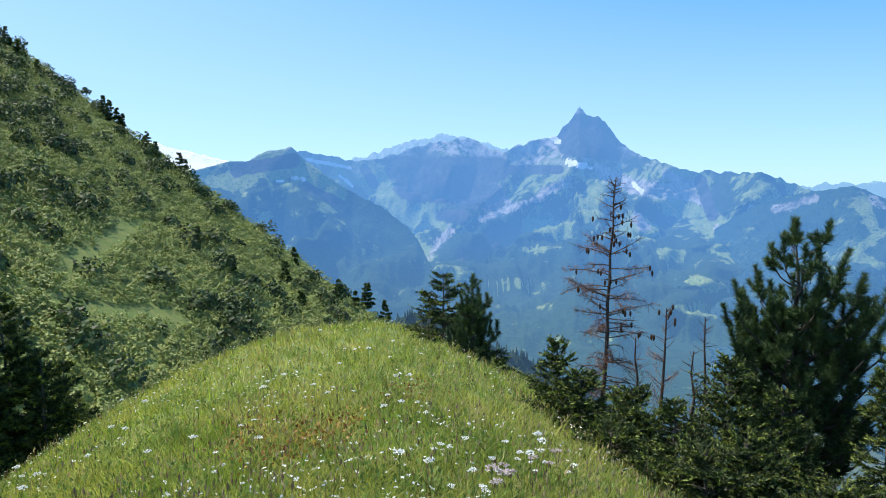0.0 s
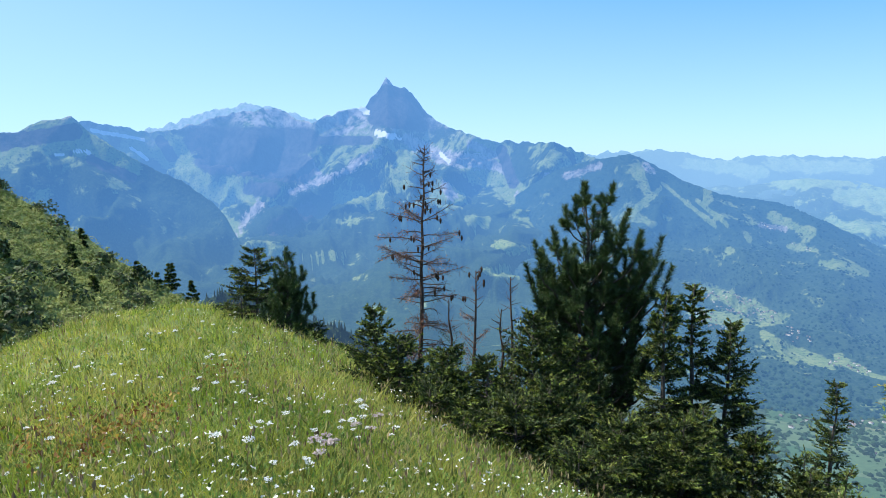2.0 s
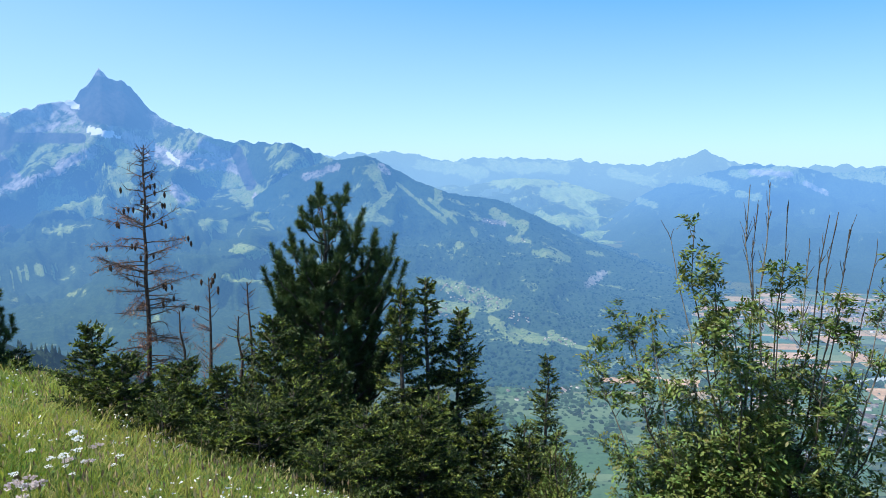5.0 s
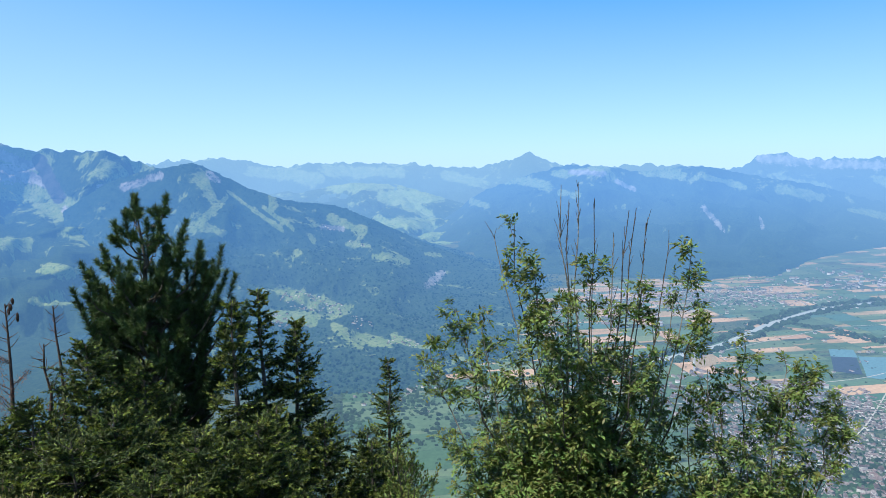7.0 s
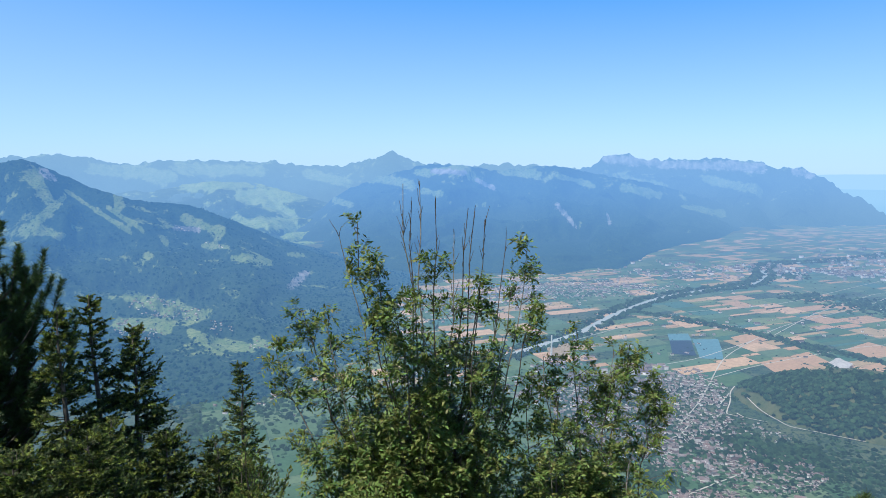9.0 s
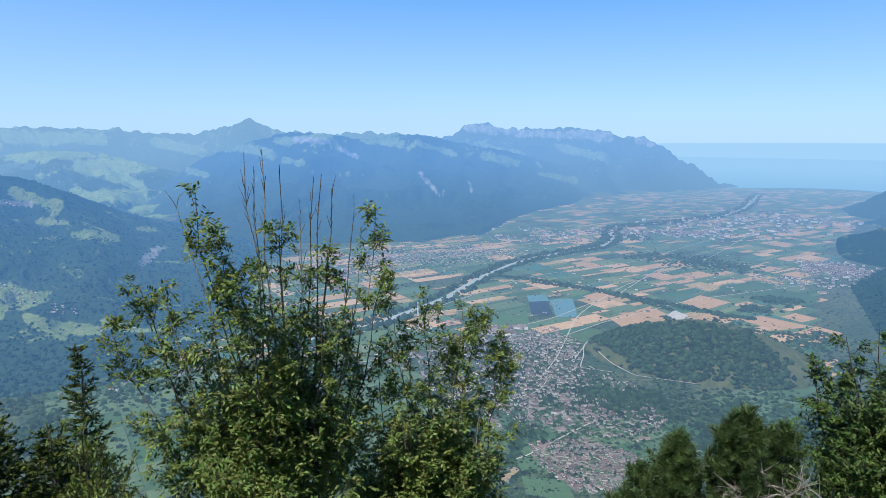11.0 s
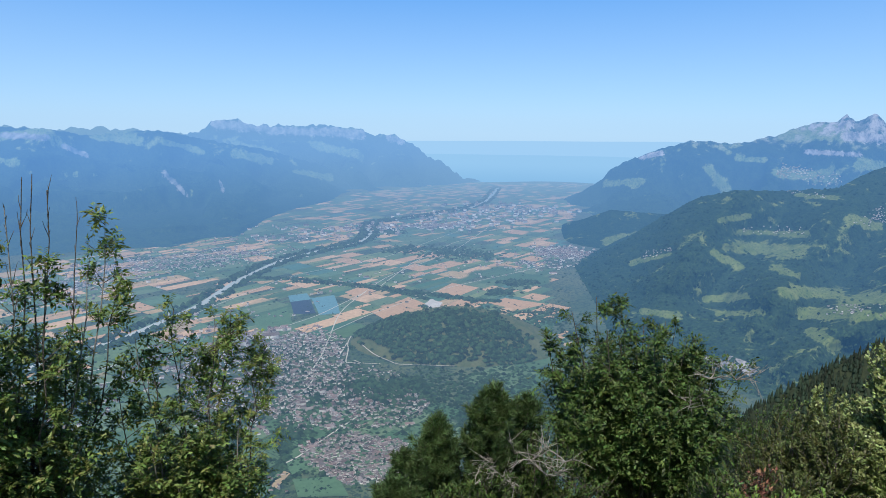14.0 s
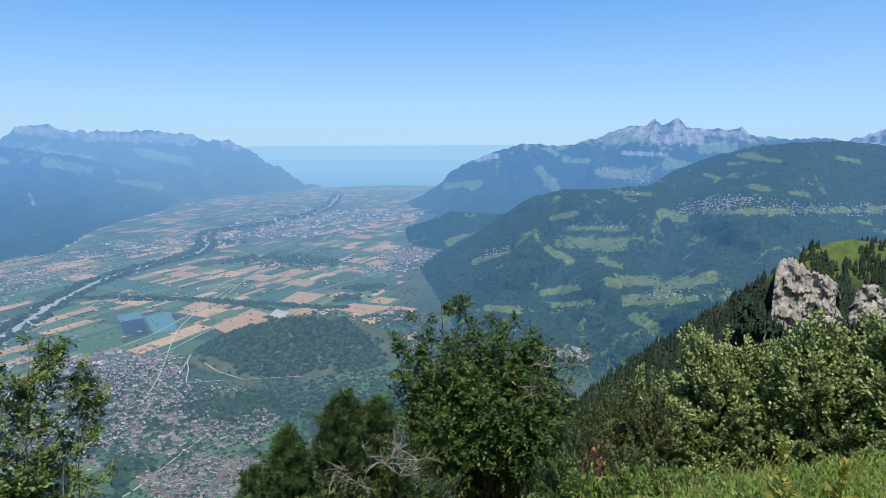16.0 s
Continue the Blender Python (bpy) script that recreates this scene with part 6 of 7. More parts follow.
# low spruce growth round their feet
for _az, _el, _r, _w in ((9.8, -14.0, 11.5, 1.15), (11.8, -16.5, 11.0, 1.5), (16, -17.5, 10.6, 1.6), (19.5, -18.5, 10.2, 1.7), (23.5, -14.5, 10.6, 1.8), (14.5, -21, 9.6, 1.5), (18, -23.5, 8.9, 1.5), (22, -21.5, 9.2, 1.8), (27.5, -25.6, 8.2, 1.5), (11, -20.5, 10.4, 1.2), (31, -22.5, 9.0, 1.8), (36, -22, 9.3, 1.8), (25, -20, 9.8, 1.7)):
    p = aim(_az, _el, _r)
    spruce(p[0], p[1], p[2] + 0.2, _w * 1.1, "low bushy green spruce on the slope", 0.15, 6, 0.032, 1.1, 0.0, group="low spruces")

# the great stone pine and the slim spruces round it
PINE_TIPS = [(27.5, -2.5), (29.9, -2.6), (31.2, -4.7), (28.7, -4.9), (26.0, -4.5), (25.0, -6.2), (23.5, -7.4), (32.2, -6.4), (33.8, -6.9), (34.7, -9.2), (24.2, -9.5), (27.6, -6.7), (29.8, -6.7), (31.0, -8.1),
             (26.7, -8.6), (34.4, -11.1), (23.4, -11.2), (25.6, -11.0), (29.1, -10.0), (32.0, -10.5), (33.1, -8.5), (28.1, -12.4), (30.6, -12.8), (24.2, -13.8), (33.9, -13.7), (26.2, -15.3), (32.0, -14.2), (29.6, -15.2)]
pine(5.85, 11.0, 1.10, 2.5, "large dark green stone pine on the slope", 170, tuft=270, long=0.44, needle=0.13, tips=PINE_TIPS)
spruce(4.95, 9.6, -1.35, 1.5, "green spruce growing in front of the pine", 0.16, 6, 0.03, 1.1)
spruce(7.16, 9.7, -0.58, 1.35, "slim ragged spruce beside the large pine", 0.17, 6, 0.034, 1.15, bare=0.05)
spruce(6.45, 9.45, -0.62, 1.25, "slim dark spruce beside the large pine", 0.17, 6, 0.034, 1.15, bare=0.05)
spruce(7.75, 9.5, -1.2, 1.75, "yellow-green spruce at the end of the group", 0.16, 6, 0.034, 1.15)
spruce(12.0, 11.25, -3.35, 1.7, "small spruce standing on the lower slope", 0.2, 5, 0.035, 1.0)
spruce(8.6, 8.6, -3.4, 1.6, "low green spruce on the steep slope", 0.17, 5, 0.032, 1.0)
spruce(9.4, 9.0, -4.2, 1.6, "low green spruce on the steep slope", 0.17, 5, 0.032, 1.0)

for _az, _el, _r, _w in ((33.5, -21.5, 10.2, 1.7), (37.5, -20.0, 10.6, 1.7), (41.5, -21.5, 10.6, 1.7), (45.5, -23.5, 10.4, 1.6)):
    p = aim(_az, _el, _r)
    spruce(p[0], p[1], p[2], _w, "low bushy green spruce on the slope", 0.17, 6, 0.036, 0.95, 0.0, group="low spruces")
p = aim(48.5, -21.0, 10.0)
bush(p[0], p[1], p[2], 0.7, "leafy green shrub between spruces and rowan", M_ROWAN, 4600, 0.06, 0.4, clumpy=60)

# the rowan
_root = np.array([8.35, 3.95, float(ground_z(8.35, 3.95)) - 0.1])
_tips = [(aim(a, e, r, MID), t, b) for a, e, r, t, b in (
    (56.0, -5.8, 8.6, 0.022, 0), (54.4, -6.8, 9.2, 0.02, 0.55), (59.9, -2.5, 8.8, 0.026, 0.6), (61.3, -2.3, 8.9, 0.026, 0.6), (60.6, -4.0, 9.0, 0.02, 0.6), (62.6, -4.2, 9.0, 0.02, 0.7), (65.4, -4.6, 9.0, 0.024, 0.6), (66.0, -4.4, 9.2, 0.024, 0.6),
    (66.8, -5.6, 9.3, 0.02, 0.65), (64.2, -6.6, 8.8, 0.02, 0.8), (68.6, -7.6, 9.4, 0.018, 0.7), (70.4, -7.7, 9.6, 0.022, 0), (57.6, -9.0, 8.4, 0.02, 0), (62.5, -9.4, 8.4, 0.02, 0), (66.5, -10.5, 8.5, 0.02, 0), (51.1, -12.8, 9.2, 0.022, 0), (53, -13.5, 8.6, 0.02, 0), (48.8, -16.0, 9.4, 0.02, 0),
    (71, -13, 9.4, 0.02, 0), (69, -12, 9.0, 0.02, 0.6), (59, -13, 8.0, 0.02, 0))]
rowan(_root, _tips, "tall many-stemmed rowan with feathery leaves and bare tips", M_ROWAN, 105, spread=(np.array([8.0, 4.3, -2.6]), np.array([1.6, 1.75, 1.45])), per_twig=6)
_root2 = np.array([9.6, 2.1, float(ground_z(9.6, 2.1)) - 0.1])
_tips = [(aim(a, e, r, LATE), t, 0) for a, e, r, t in ((72.5, -15.1, 10.0, 0.02), (76.9, -15.7, 10.5, 0.02), (78.9, -19.7, 10.5, 0.018), (75.4, -18.2, 10.0, 0.02), (77.4, -23.8, 9.8, 0.02), (78.4, -26.5, 9.6, 0.018), (74.3, -25.5, 9.4, 0.02), (72.4, -21.8, 9.4, 0.02), (70.5, -19, 9.6, 0.02), (75.6, -16.6, 10.4, 0.016), (79.6, -18.2, 10.7, 0.014), (69.5, -17, 9.4, 0.02), (68, -21, 9.2, 0.02), (70, -25, 9.0, 0.02), (72, -28.5, 9.0, 0.02), (76, -28.5, 9.2, 0.02))]
rowan(_root2, _tips, "smaller rowan leaning out over the slope", M_ROWAN, 150, spread=(np.array([9.4, 2.45, -3.85]), np.array([1.1, 1.45, 1.05])), per_twig=5, low=0.4)
bush(6.9, 6.1, -2.9, 0.95, "leafy green shrub between spruces and rowan", M_ROWAN, 4200, 0.06, 0.4, clumpy=60)

# the small pines, the broad rowan and the willows
pine(9.05, -2.1, -1.95, 1.1, "small stone pine on the slope edge", 46, tuft=200, long=0.42)
pine(9.0, -1.35, -2.4, 0.95, "small stone pine on the slope edge", 34, tuft=200, long=0.4)
pine(8.3, -0.75, -2.9, 1.0, "low stone pine on the slope edge", 34, tuft=200, long=0.4)
_root4 = np.array([10.6, -4.9, float(ground_z(10.6, -4.9)) - 0.1])
_tips = [(aim(a, e, r, LATE), t, 0) for a, e, r, t in ((106, -15.8, 11, 0.03), (108, -14.5, 11.2, 0.03), (110, -15.0, 11.4, 0.03), (112, -16.2, 11.3, 0.03), (114.5, -16.6, 11.5, 0.03), (104, -18.5, 10.8, 0.03), (116.5, -18.2, 11.4, 0.02), (109, -17, 10.4, 0.03), (113, -18, 10.4, 0.03), (105, -21, 10.4, 0.03))]
rowan(_root4, _tips, "broad dense dark green rowan with dead branches", M_BROAD, 250, spread=(np.array([10.4, -4.75, -2.75]), np.array([1.4, 1.9, 1.4])), per_twig=7, pale=0.1)
ob = holder("dead_branches", (0, 0, 0), "tangle of bare grey dead branches in the shrubs", "branches")
acc = Acc()
for _az, _el, _r in ((100, -26.5, 8.6), (101.5, -25.5, 8.7), (103, -26, 8.6), (106, -25.8, 8.8), (104.5, -27, 8.5), (102, -28, 8.3), (98, -28, 8.4), (117.5, -18, 10.6), (119.5, -17.8, 10.8), (116, -20, 10.4)):
    for i in range(4):
        p = aim(_az, _el - 2, _r, LATE)
        th = rng.uniform(0, 6.28)
        b = arc(p, (math.cos(th), math.sin(th), 0.6), rng.uniform(0.25, 0.5), (0, 0, -0.2), 7, 0.2)
        tube(acc, b, np.linspace(0.012, 0.003, 7), 5)
        for q in range(5):
            o, d = on_line(b, np.array([rng.uniform(0.3, 0.9)]))
            t = arc(o[0], d[0] + rng.normal(size=3) * 0.8, rng.uniform(0.1, 0.35), (0, 0, 0), 4, 0.12)
            tube(acc, t, np.linspace(0.006, 0.002, 4), 4)
part("twig_tangle", acc, M_GREYTWIG, ob, kind="stuff")
for _az, _el, _r, _w in ((93.6, -26.6, 8.8, 0.75), (97.0, -24.6, 9.0, 0.8), (100.6, -24.2, 9.2, 0.8), (103.5, -24.6, 9.2, 0.7), (99.0, -27.6, 8.2, 0.7), (95.4, -28.6, 8.2, 0.7)):
    p = aim(_az, _el, _r, LATE)
    bush(p[0], p[1], p[2], _w, "low dark green shrub around the small pines", M_BROAD, 5200, 0.05, 0.5, 14, clumpy=60, group="shrubs round the pines")
for _az, _el, _r in ((94.6, -24.6, 9.2), (91.6, -27.4, 9.0), (102.2, -22.8, 9.5)):
    p = aim(_az, _el, _r, LATE)
    pine(p[0], p[1], p[2], 0.9, "small stone pine on the slope edge", 30, tuft=200, long=0.38)
bush(8.6, -2.3, -2.95, 0.8, "low green shrub with dead grey twigs", M_BROAD, 3600, 0.05, 0.5, clumpy=50)
bush(9.5, -3.4, -2.7, 0.9, "low green shrub with dead grey twigs", M_BROAD, 4200, 0.05, 0.5, clumpy=50)
bush(10.6, -7.0, -2.5, 1.15, "thin olive-green shrub with reddish twigs", M_BROAD, 9000, 0.045, 0.5, clumpy=60)
M_OLIVE = surface("olive_leaves", (0.075, 0.10, 0.03), (0.12, 0.15, 0.045), (0.15, 0.13, 0.05), 2, 8, 0.55, 0, random_by="island", through_light=0.2, vary=(0.5, 1.25))
M_FRESH = surface("fresh_leaves", (0.13, 0.21, 0.04), (0.20, 0.28, 0.06), (0.24, 0.30, 0.09), 2, 8, 0.6, 0, random_by="island", through_light=0.3, vary=(0.7, 1.2))
for _az, _el, _r, _w, _n, _mm, _ll in ((123.8, -19.4, 10.4, 0.75, 9000, M_OLIVE, "thin olive-green shrub beside the willows"), (126.6, -19.6, 10.0, 0.65, 7000, M_OLIVE, "thin olive-green shrub beside the willows"), (121.8, -22.5, 9.4, 0.6, 5200, M_OLIVE, "low olive shrub with some dry leaves"), (121.9, -24.6, 8.7, 0.3, 1100, M_RUST, "small shrub with dry red-brown leaves"), (124.6, -24.4, 8.8, 0.6, 5000, M_OLIVE, "low olive shrub with some dry leaves"), (119.0, -25.4, 8.4, 0.5, 3600, M_BROAD, "low dark shrub under the rowan"),
                                      (121.5, -27.2, 7.4, 0.5, 3000, M_FRESH, "fresh green leafy plants before the willows"), (124.6, -26.6, 7.4, 0.5, 3000, M_FRESH, "fresh green leafy plants before the willows"), (128.2, -26.2, 7.3, 0.5, 3000, M_FRESH, "fresh green leafy plants before the willows"), (131.0, -26.8, 7.0, 0.45, 2400, M_FRESH, "fresh green leafy plants before the willows")):
    p = aim(_az, _el, _r, LATE)
    bush(p[0], p[1], max(p[2], float(ground_z(p[0], p[1])) + 0.35), _w, _ll, _mm, _n, 0.05, 0.5, 18, clumpy=60, group="undergrowth by the willows")
bush(8.8, -8.4, -1.2, 1.4, "dense rounded willow with pale green leaves", M_WILLOW, 62000, 0.06, 0.68, clumpy=300, group="willows")
bush(7.7, -9.2, -0.6, 1.45, "dense rounded willow with pale green leaves", M_WILLOW, 62000, 0.06, 0.68, clumpy=300, group="willows")
bush(6.6, -9.8, -0.35, 1.4, "dense rounded willow with pale green leaves", M_WILLOW, 50000, 0.06, 0.68, clumpy=240, group="willows")
bush(10.1, -8.0, -2.4, 0.9, "dense rounded willow with pale green leaves", M_WILLOW, 18000, 0.065, 0.62, clumpy=100, group="willows")

# dark trees in the gully, and single spruces on the hillside
for _az, _el, _r, _w in ((-33.5, -7.6, 34, 5.0), (-31.2, -12.0, 33, 4.5), (-36, -7, 33, 5), (-29.8, -13.2, 36, 4.0)):
    p = aim(_az, _el, _r)
    spruce(p[0], p[1], p[2], _w, "dark spruce standing in the shaded gully", 0.5, 6, 0.12, 1.6, group="gully spruces")
for _az, _el, _hh in ((-32.2, 10.6, 7), (-32.9, 10.9, 8), (-31.6, 9.8, 6), (-30.4, 8.6, 5), (-26.3, 6.1, 7), (-25.9, 5.8, 7), (-25.4, 5.3, 6), (-25.0, 4.9, 5), (-23.4, 3.5, 6), (-22.8, 2.8, 5), (-21.1, 2.0, 6), (-20.7, 1.6, 5), (-15.2, -2.1, 5), (-14.7, -2.4, 6), (-17.5, -0.6, 5), (-18.4, 0.0, 4),
                     (-12.9, -3.8, 4), (-12.2, -4.2, 5), (-11.4, -5.0, 5), (-10.6, -5.8, 4), (-9.6, -6.6, 4), (-8.8, -7.4, 5), (-13.2, -7.2, 6), (-8.8, -8.8, 6), (-12.4, -5.9, 5), (-6.4, -9.2, 8), (-5.3, -10.2, 6), (-4.9, -10.6, 6), (-7.4, -9.6, 4), (-17.4, -6.6, 5), (-20, -4, 4), (-11.9, -9.6, 4)):
    p = on_hill(_az, _el - math.degrees(0.55 * _hh / 180))
    if math.hypot(p[0], p[1]) > 350:
        p = aim(_az, _el, 175 + max(0, -_az - 4) * 2.7)
    z = float(ground_z(p[0], p[1]))
    spruce(p[0], p[1], z + _hh * 0.8, _hh * 0.42, "dark spruce standing alone in the scrub", 0.75, 5, 0.28, 1.3, group="hillside spruces")

# ---- the meadow ----
acc = Acc()
_n = 150000
_a = np.radians(rng.uniform(-46, 46, _n))
_r = np.exp(rng.uniform(math.log(1.6), math.log(27), _n))
_a2, _r2 = np.radians(rng.uniform(84, 150, 18000)), np.exp(rng.uniform(math.log(2.0), math.log(11), 18000))
_a3, _r3 = rng.uniform(0, 2 * np.pi, 90000), 10 * rng.uniform(0.02, 1, 90000) ** 0.6
_a, _r = np.concatenate([_a, _a2, _a3]), np.concatenate([_r, _r2, _r3])
_x, _y = _r * np.sin(_a), _r * np.cos(_a)
_v = _x * AY - _y * AX
_ok = (_v > -11) & (_v < 8.5)
_x, _y, _r = _x[_ok], _y[_ok], _r[_ok]
_n = len(_x)
_tall = np.array([0.5 + 0.6 * noise.noise(Vector((x * 0.6, y * 0.6, 0))) for x, y in zip(_x, _y)])
_h = rng.uniform(0.07, 0.22, _n) * (0.7 + 0.7 * np.clip(_tall, 0, 1)) * (1 + 0.6 * (rng.random(_n) < 0.08))
_w = np.maximum(0.0022, 0.00055 * _r) * rng.uniform(0.7, 1.4, _n)
_th = rng.uniform(0, 2 * np.pi, _n)
_b = np.stack([_x, _y, ground_z(_x, _y) - 0.02], -1)
_lean = np.stack([np.cos(_th), np.sin(_th), 0 * _th], -1) * (_h * rng.uniform(0.15, 1.15, _n))[:, None]
_side = np.stack([-np.sin(_th + 0.8), np.cos(_th + 0.8), 0 * _th], -1) * _w[:, None]
_up = np.array([0, 0, 1.0]) * _h[:, None]
_mid = _b + _up * 0.6 + _lean * 0.35
acc.put(np.stack([_b - _side, _b + _side, _mid + _side * 0.8, _mid - _side * 0.8, _b + _up + _lean], 1),
        quad=np.array([[0, 1, 2, 3]]) + 5 * np.arange(_n)[:, None], tri=np.array([[3, 2, 4]]) + 5 * np.arange(_n)[:, None])
thing("meadow_grass", acc, M_GRASS, "tall mixed meadow grass, green and straw-coloured", "grass", "stuff")

# tufts of taller grass and darker hollows between them
acc = Acc()
_n = 620
_a, _r = np.radians(rng.uniform(-45, 40, _n)), np.exp(rng.uniform(math.log(2.6), math.log(22), _n))
_x, _y = _r * np.sin(_a), _r * np.cos(_a)
_v = _x * AY - _y * AX
_ok = (_v > -8.5) & (_v < 7.5)
_c = np.stack([_x, _y, ground_z(_x, _y)], -1)[_ok]
_m = 14
_d = unit(rng.normal(size=(len(_c), _m, 3)) * [0.45, 0.45, 0.1] + [0, 0, 1.0])
_at = (_c[:, None] + rng.normal(size=(len(_c), _m, 3)) * [0.06, 0.06, 0]).reshape(-1, 3)
leaves(acc, _at, _d.reshape(-1, 3), 0.26, 0.012, 0.5)
thing("grass_tufts", acc, surface("dark_grass", (0.16, 0.22, 0.045), (0.27, 0.31, 0.07), (0.42, 0.36, 0.16), 0.7, 6, 0.6, 0, random_by="island", through_light=0.3), "taller dark green grass tufts in the meadow", "grass", "stuff")

# seed heads over the grass
acc = Acc()
_n = 5200
_a, _r = np.radians(rng.uniform(-45, 42, _n)), np.exp(rng.uniform(math.log(2.0), math.log(24), _n))
_x, _y = _r * np.sin(_a), _r * np.cos(_a)
_v = _x * AY - _y * AX
_ok = (_v > -9) & (_v < 7) & (np.array([noise.noise(Vector((x * 0.35, y * 0.35, 20))) for x, y in zip(_x, _y)]) > -0.1)
_x, _y, _r = _x[_ok], _y[_ok], _r[_ok]
_b = np.stack([_x, _y, ground_z(_x, _y)], -1)
_h = rng.uniform(0.22, 0.42, len(_x))[:, None]
_tilt = rng.normal(size=(len(_x), 3)) * [0.12, 0.12, 0] + [0, 0, 1.0]
_w = np.maximum(0.0014, 0.0004 * _r)[:, None] * unit(rng.normal(size=(len(_x), 3)) * [1, 1, 0])
acc.put(np.stack([_b - _w, _b + _w, _b + _tilt * _h], 1), tri=np.arange(3 * len(_x)))
leaves(acc, _b + _tilt * _h * 0.8, _tilt, 0.07, 0.022)
leaves(acc, _b + _tilt * _h * 0.8, _tilt, 0.07, 0.02)
M_STRAW = surface("straw_heads", (0.36, 0.29, 0.15), (0.48, 0.40, 0.24), (0.40, 0.26, 0.16), 0.8, 5, 0.8, 0, random_by="island", through_light=0.3)
thing("seed_heads", acc, M_STRAW, "thin straw-coloured seed heads over the meadow", "grass", "stuff")

# a patch of reddish leaves in the meadow
acc = Acc()
for _az, _el in ((-10.8, -20.6), (-13, -21.5), (-9, -20.0), (-16, -20.5), (-3, -17.5)):
    q = aim(_az, _el, 5.0)
    rr = np.linspace(2, 20, 300)
    hit = np.nonzero(EYE + rr * math.tan(radians(_el)) < ground_z(rr * math.sin(radians(_az)), rr * math.cos(radians(_az))) + 0.1)[0]
    q = aim(_az, _el, rr[hit[0]])
    c = q + rng.normal(size=(160, 3)) * [0.28, 0.4, 0.05]
    c[:, 2] = ground_z(c[:, 0], c[:, 1]) + rng.uniform(0.05, 0.2, 160)
    leaves(acc, c, unit(rng.normal(size=(160, 3)) + [0, 0, 0.6]), 0.06, 0.03)
thing("reddish_herbs", acc, surface("reddish_leaves", (0.30, 0.17, 0.06), (0.38, 0.26, 0.09), (0.26, 0.10, 0.06), 3, 12, 0.8, 0, random_by="island", through_light=0.3), "low orange-brown herbs in the grass", "herbs", "stuff")

# broad herbs among the grass
M_HERB = surface("herb_leaves", (0.13, 0.20, 0.045), (0.20, 0.27, 0.07), None, 2, 8, 0.6, 0, random_by="island", through_light=0.3, vary=(0.7, 1.2))
acc = Acc()
_n = 5200
_a, _r = np.radians(np.concatenate([rng.uniform(-44, 40, _n - 900), rng.uniform(104, 146, 900)])), np.exp(rng.uniform(math.log(2.2), math.log(20), _n))
_r[-900:] = rng.uniform(5.0, 9.0, 900)
_x, _y = _r * np.sin(_a), _r * np.cos(_a)
_v = _x * AY - _y * AX
_ok = (_v > -8) & (_v < 7.6)
_c = np.stack([_x, _y, ground_z(_x, _y)], -1)[_ok]
_m = 22
_d = unit(rng.normal(size=(len(_c), _m, 3)) + [0, 0, 0.8])
_at = (_c[:, None] + _d * rng.uniform(0.03, 0.2, (len(_c), _m, 1))).reshape(-1, 3)
leaves(acc, _at, _d.reshape(-1, 3), 0.05, 0.022)
thing("meadow_herbs", acc, M_HERB, "leafy green herbs among the grass", "herbs", "stuff")


def umbel(name, label, head_r, height, petal_mat, dots=34):
    """A meadow flower: a thin stem with a flat head of tiny blossoms."""
    ob = holder(name, (0, 0, 0), label, "flower", "white meadow flowers")
    st, hd = Acc(), Acc()
    tube(st, arc((0, 0, -0.03), (0.05, 0.02, 1), height, (0.05, 0, 0.2), 6, 0.02), np.linspace(0.004, 0.002, 6), 5)
    top = np.array([0.05 * height, 0.02 * height, height - 0.03])
    ang, rr = rng.uniform(0, 6.28, dots), head_r * np.sqrt(rng.random(dots))
    c = top + np.stack([np.cos(ang) * rr, np.sin(ang) * rr, 0.35 * head_r * (1 - (rr / head_r) ** 2) + rng.normal(size=dots) * 0.004], -1)
    for i in range(0, dots, 3):
        tube(st, np.array([top - [0, 0, head_r * 0.6], c[i]]), [0.0015, 0.001], 3)
    leaves(hd, c - [0.006, 0, 0], unit(rng.normal(size=(dots, 3)) * [1, 1, 0.35]), head_r * 0.42, head_r * 0.38, 0.1)
    leaves(hd, c, unit(rng.normal(size=(dots, 3)) * [1, 1, 0.5]), head_r * 0.4, head_r * 0.36, 0.1)
    part("stem", st, M_STEM, ob)
    part("head", hd, petal_mat, ob)
    return ob


_kinds = [umbel("umbel_flower", "white umbel flower on a thin green stem", 0.036, 0.40, M_PETAL), umbel("umbel_flower", "white umbel flower on a thin green stem", 0.028, 0.32, M_PETAL), umbel("umbel_flower", "pale pink umbel flower in the meadow", 0.05, 0.38, M_PINK)]
_spots = []
for _az, _el, _n, _sp in ((7.6, -22.0, 16, 1.4), (5.2, -23.4, 6, 0.7), (-32, -16.9, 5, 0.9), (-29.8, -17.1, 4, 0.7), (0.9, -21.3, 3, 0.8), (-25.5, -16.5, 2, 0.6), (-3, -22.5, 4, 1.2), (-9, -17, 8, 3.5), (-1, -16.5, 8, 3), (-18, -18, 8, 3.5), (-33, -20.5, 5, 1.2), (-22, -20, 8, 3), (2, -24, 5, 2), (-6, -13.5, 9, 2.5)):
    for i in range(_n):
        _spots.append((_az + rng.normal() * _sp * 1.2, _el + rng.normal() * _sp * 0.5))
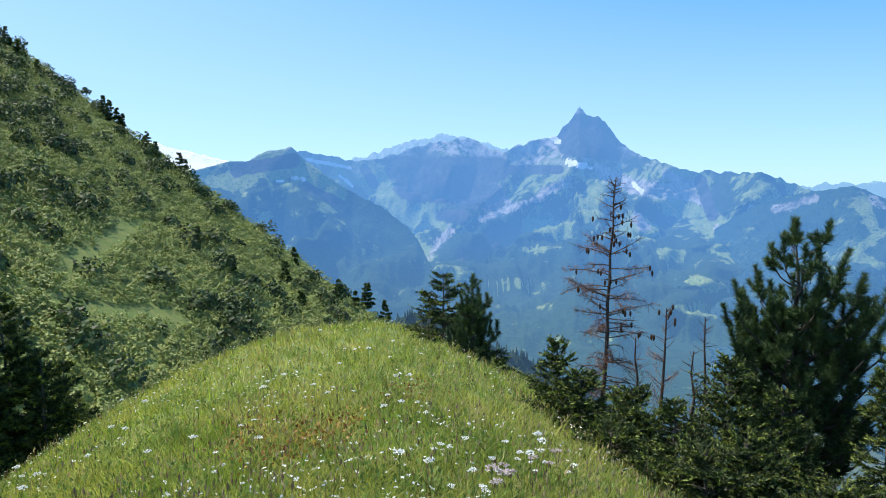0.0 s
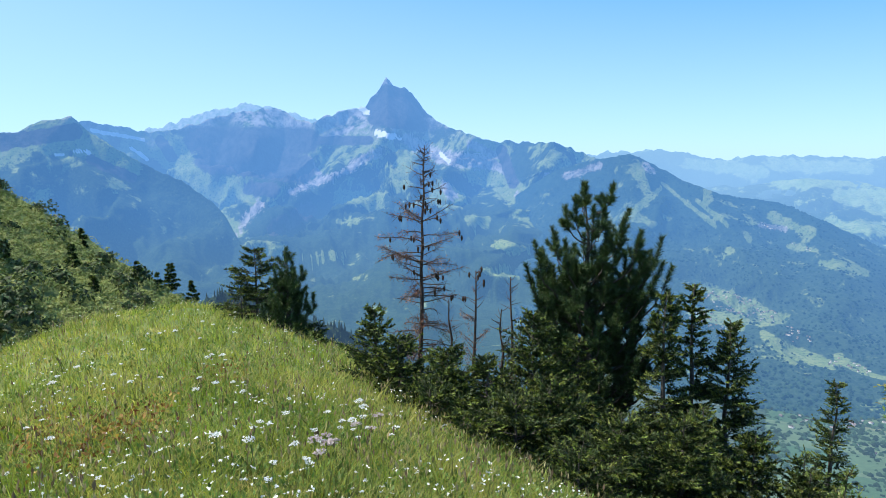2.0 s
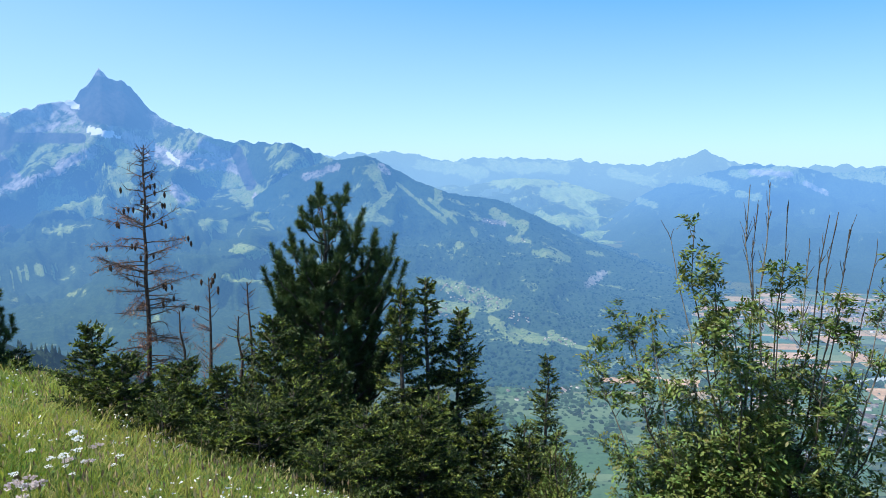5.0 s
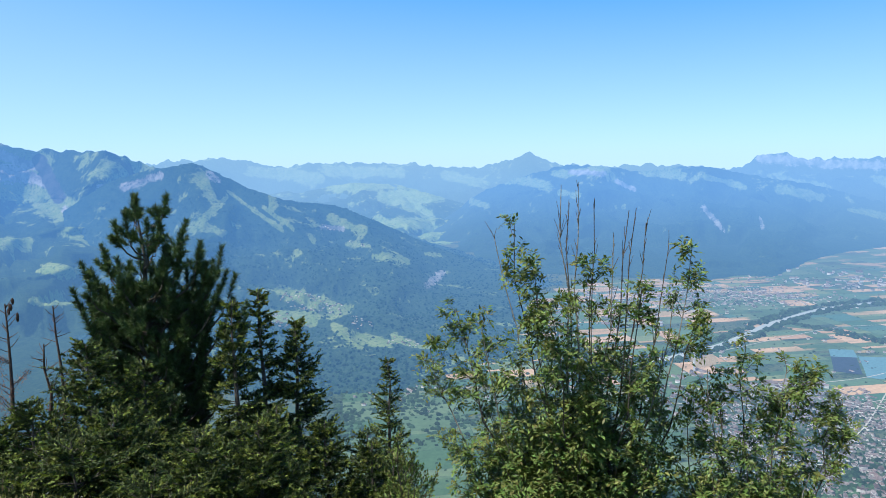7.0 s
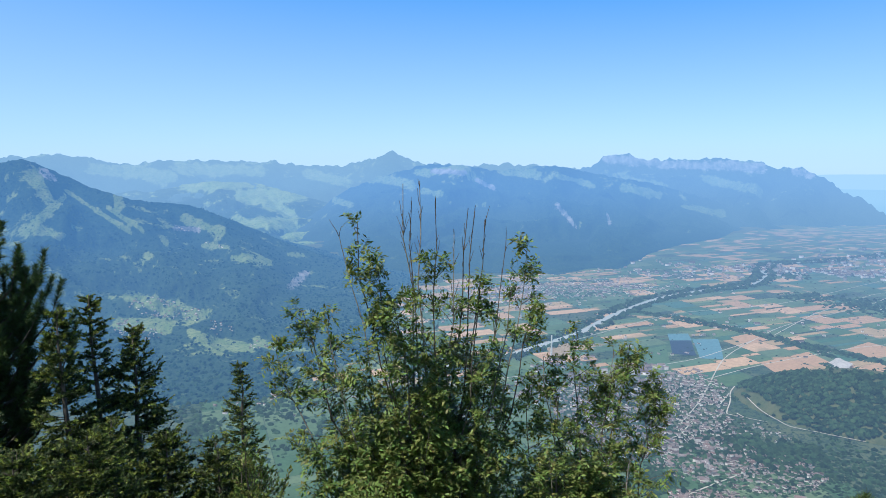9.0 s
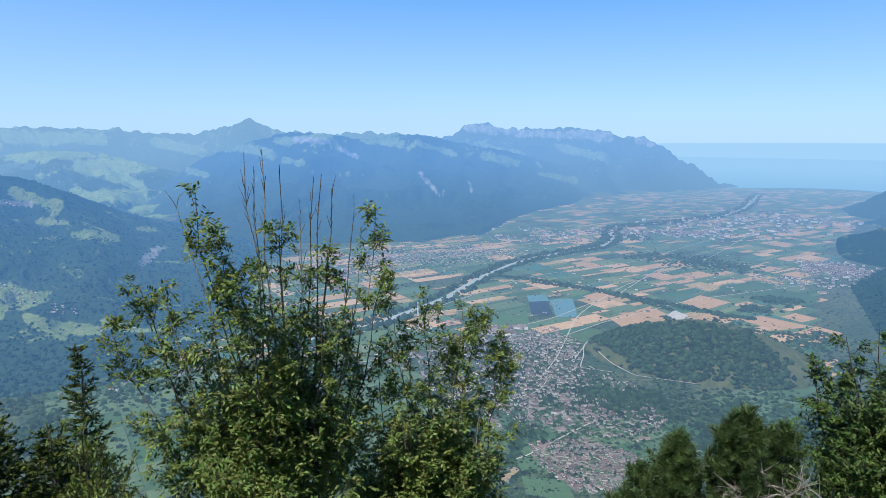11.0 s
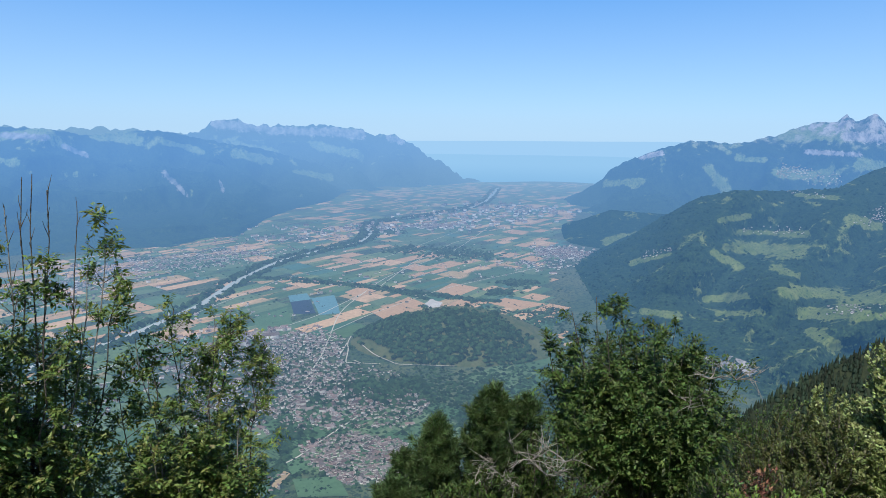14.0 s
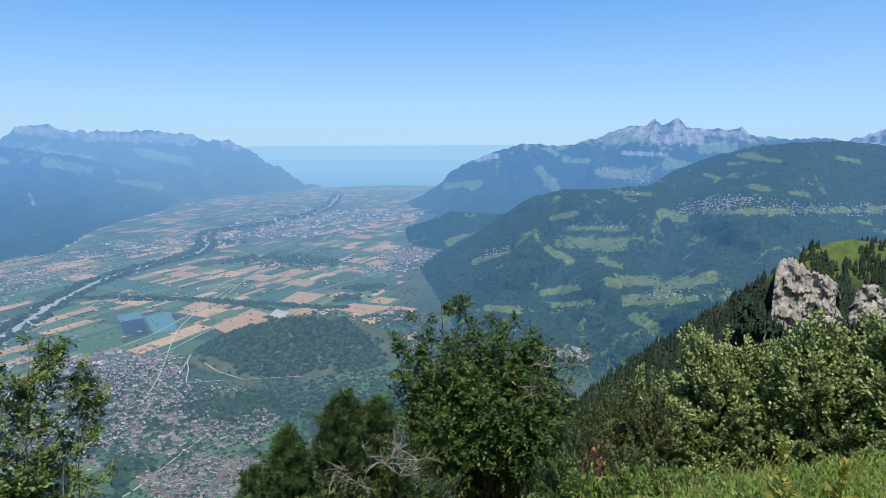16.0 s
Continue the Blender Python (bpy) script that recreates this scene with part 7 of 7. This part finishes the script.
for i, (_az, _el) in enumerate(_spots):
    r = np.linspace(2, 30, 600)
    zz = EYE + r * math.tan(radians(min(_el, -12)))
    g = ground_z(r * math.sin(radians(_az)), r * math.cos(radians(_az))) + 0.36
    hit = np.nonzero(zz < g)[0]
    if not len(hit):
        continue
    rr = r[hit[0]]
    x, y = rr * math.sin(radians(_az)), rr * math.cos(radians(_az))
    kind = _kinds[2] if i in (16, 17, 18, 19, 20, 3, 4) else _kinds[rng.integers(0, 2)]
    m = pose(x, y, float(ground_z(x, y)), rng.uniform(-8, 8), rng.uniform(-8, 8), rng.uniform(0, 360)) @ Matrix.Scale(rng.uniform(0.75, 1.25), 4)
    if i < 3:
        _kinds[i].matrix_basis = m
    else:
        c = copy_thing(kind, m)
        c.scale = [rng.uniform(0.8, 1.2)] * 3

# small blossoms, too many to count
acc = Acc()
_n = 3200
_a, _r = np.radians(rng.uniform(-44, 34, _n)), np.exp(rng.uniform(math.log(2.4), math.log(21), _n))
_x, _y = _r * np.sin(_a), _r * np.cos(_a)
_v = _x * AY - _y * AX
_gap = np.array([noise.noise(Vector((x * 0.5, y * 0.5, 7))) for x, y in zip(_x, _y)])
_ok = (_v > -8) & (_v < 5.5) & (_gap > -0.05)
_c = np.stack([_x, _y, ground_z(_x, _y) + rng.uniform(0.12, 0.28, _n)], -1)[_ok]
for i in range(3):
    leaves(acc, _c - [0.01, 0, 0], unit(rng.normal(size=(len(_c), 3)) * [1, 1, 0.3]), 0.024, 0.02)
thing("small_blossoms", acc, M_PETAL, "scattered small white blossoms in the grass", "flowers", "stuff")

# the yellow-leaved plants by the willows
for _az, _el, _r, _hh in ((136.7, -23.1, 5.2, 0.75), (140.9, -24.0, 5.2, 0.7), (139.2, -27, 5.0, 0.45)):
    tip = aim(_az, _el, _r, LATE)
    z0 = float(ground_z(tip[0], tip[1]))
    ob = holder("yellow_plant", (0, 0, 0), "upright yellow-leaved plant in the grass", "plant", "yellow plants")
    st, lf = Acc(), Acc()
    line = np.stack([np.full(6, tip[0]), np.full(6, tip[1]), np.linspace(z0 - 0.05, tip[2], 6)], -1) + rng.normal(size=(6, 3)) * 0.006
    tube(st, line, np.linspace(0.008, 0.003, 6), 6)
    f = rng.random(150) ** 0.7
    o, d = on_line(line, f)
    th = rng.uniform(0, 6.28, 150)
    leaves(lf, o, unit(np.stack([np.cos(th), np.sin(th), 0.9 + 0 * th], -1)), 0.05, 0.022)
    o, d = on_line(line, rng.random(60) * 0.45)
    th = rng.uniform(0, 6.28, 60)
    leaves(lf, o, unit(np.stack([np.cos(th), np.sin(th), 0.3 + 0 * th], -1)), 0.13, 0.045)
    part("stem", st, M_STEM, ob)
    part("leaves", lf, M_YELLOW, ob)
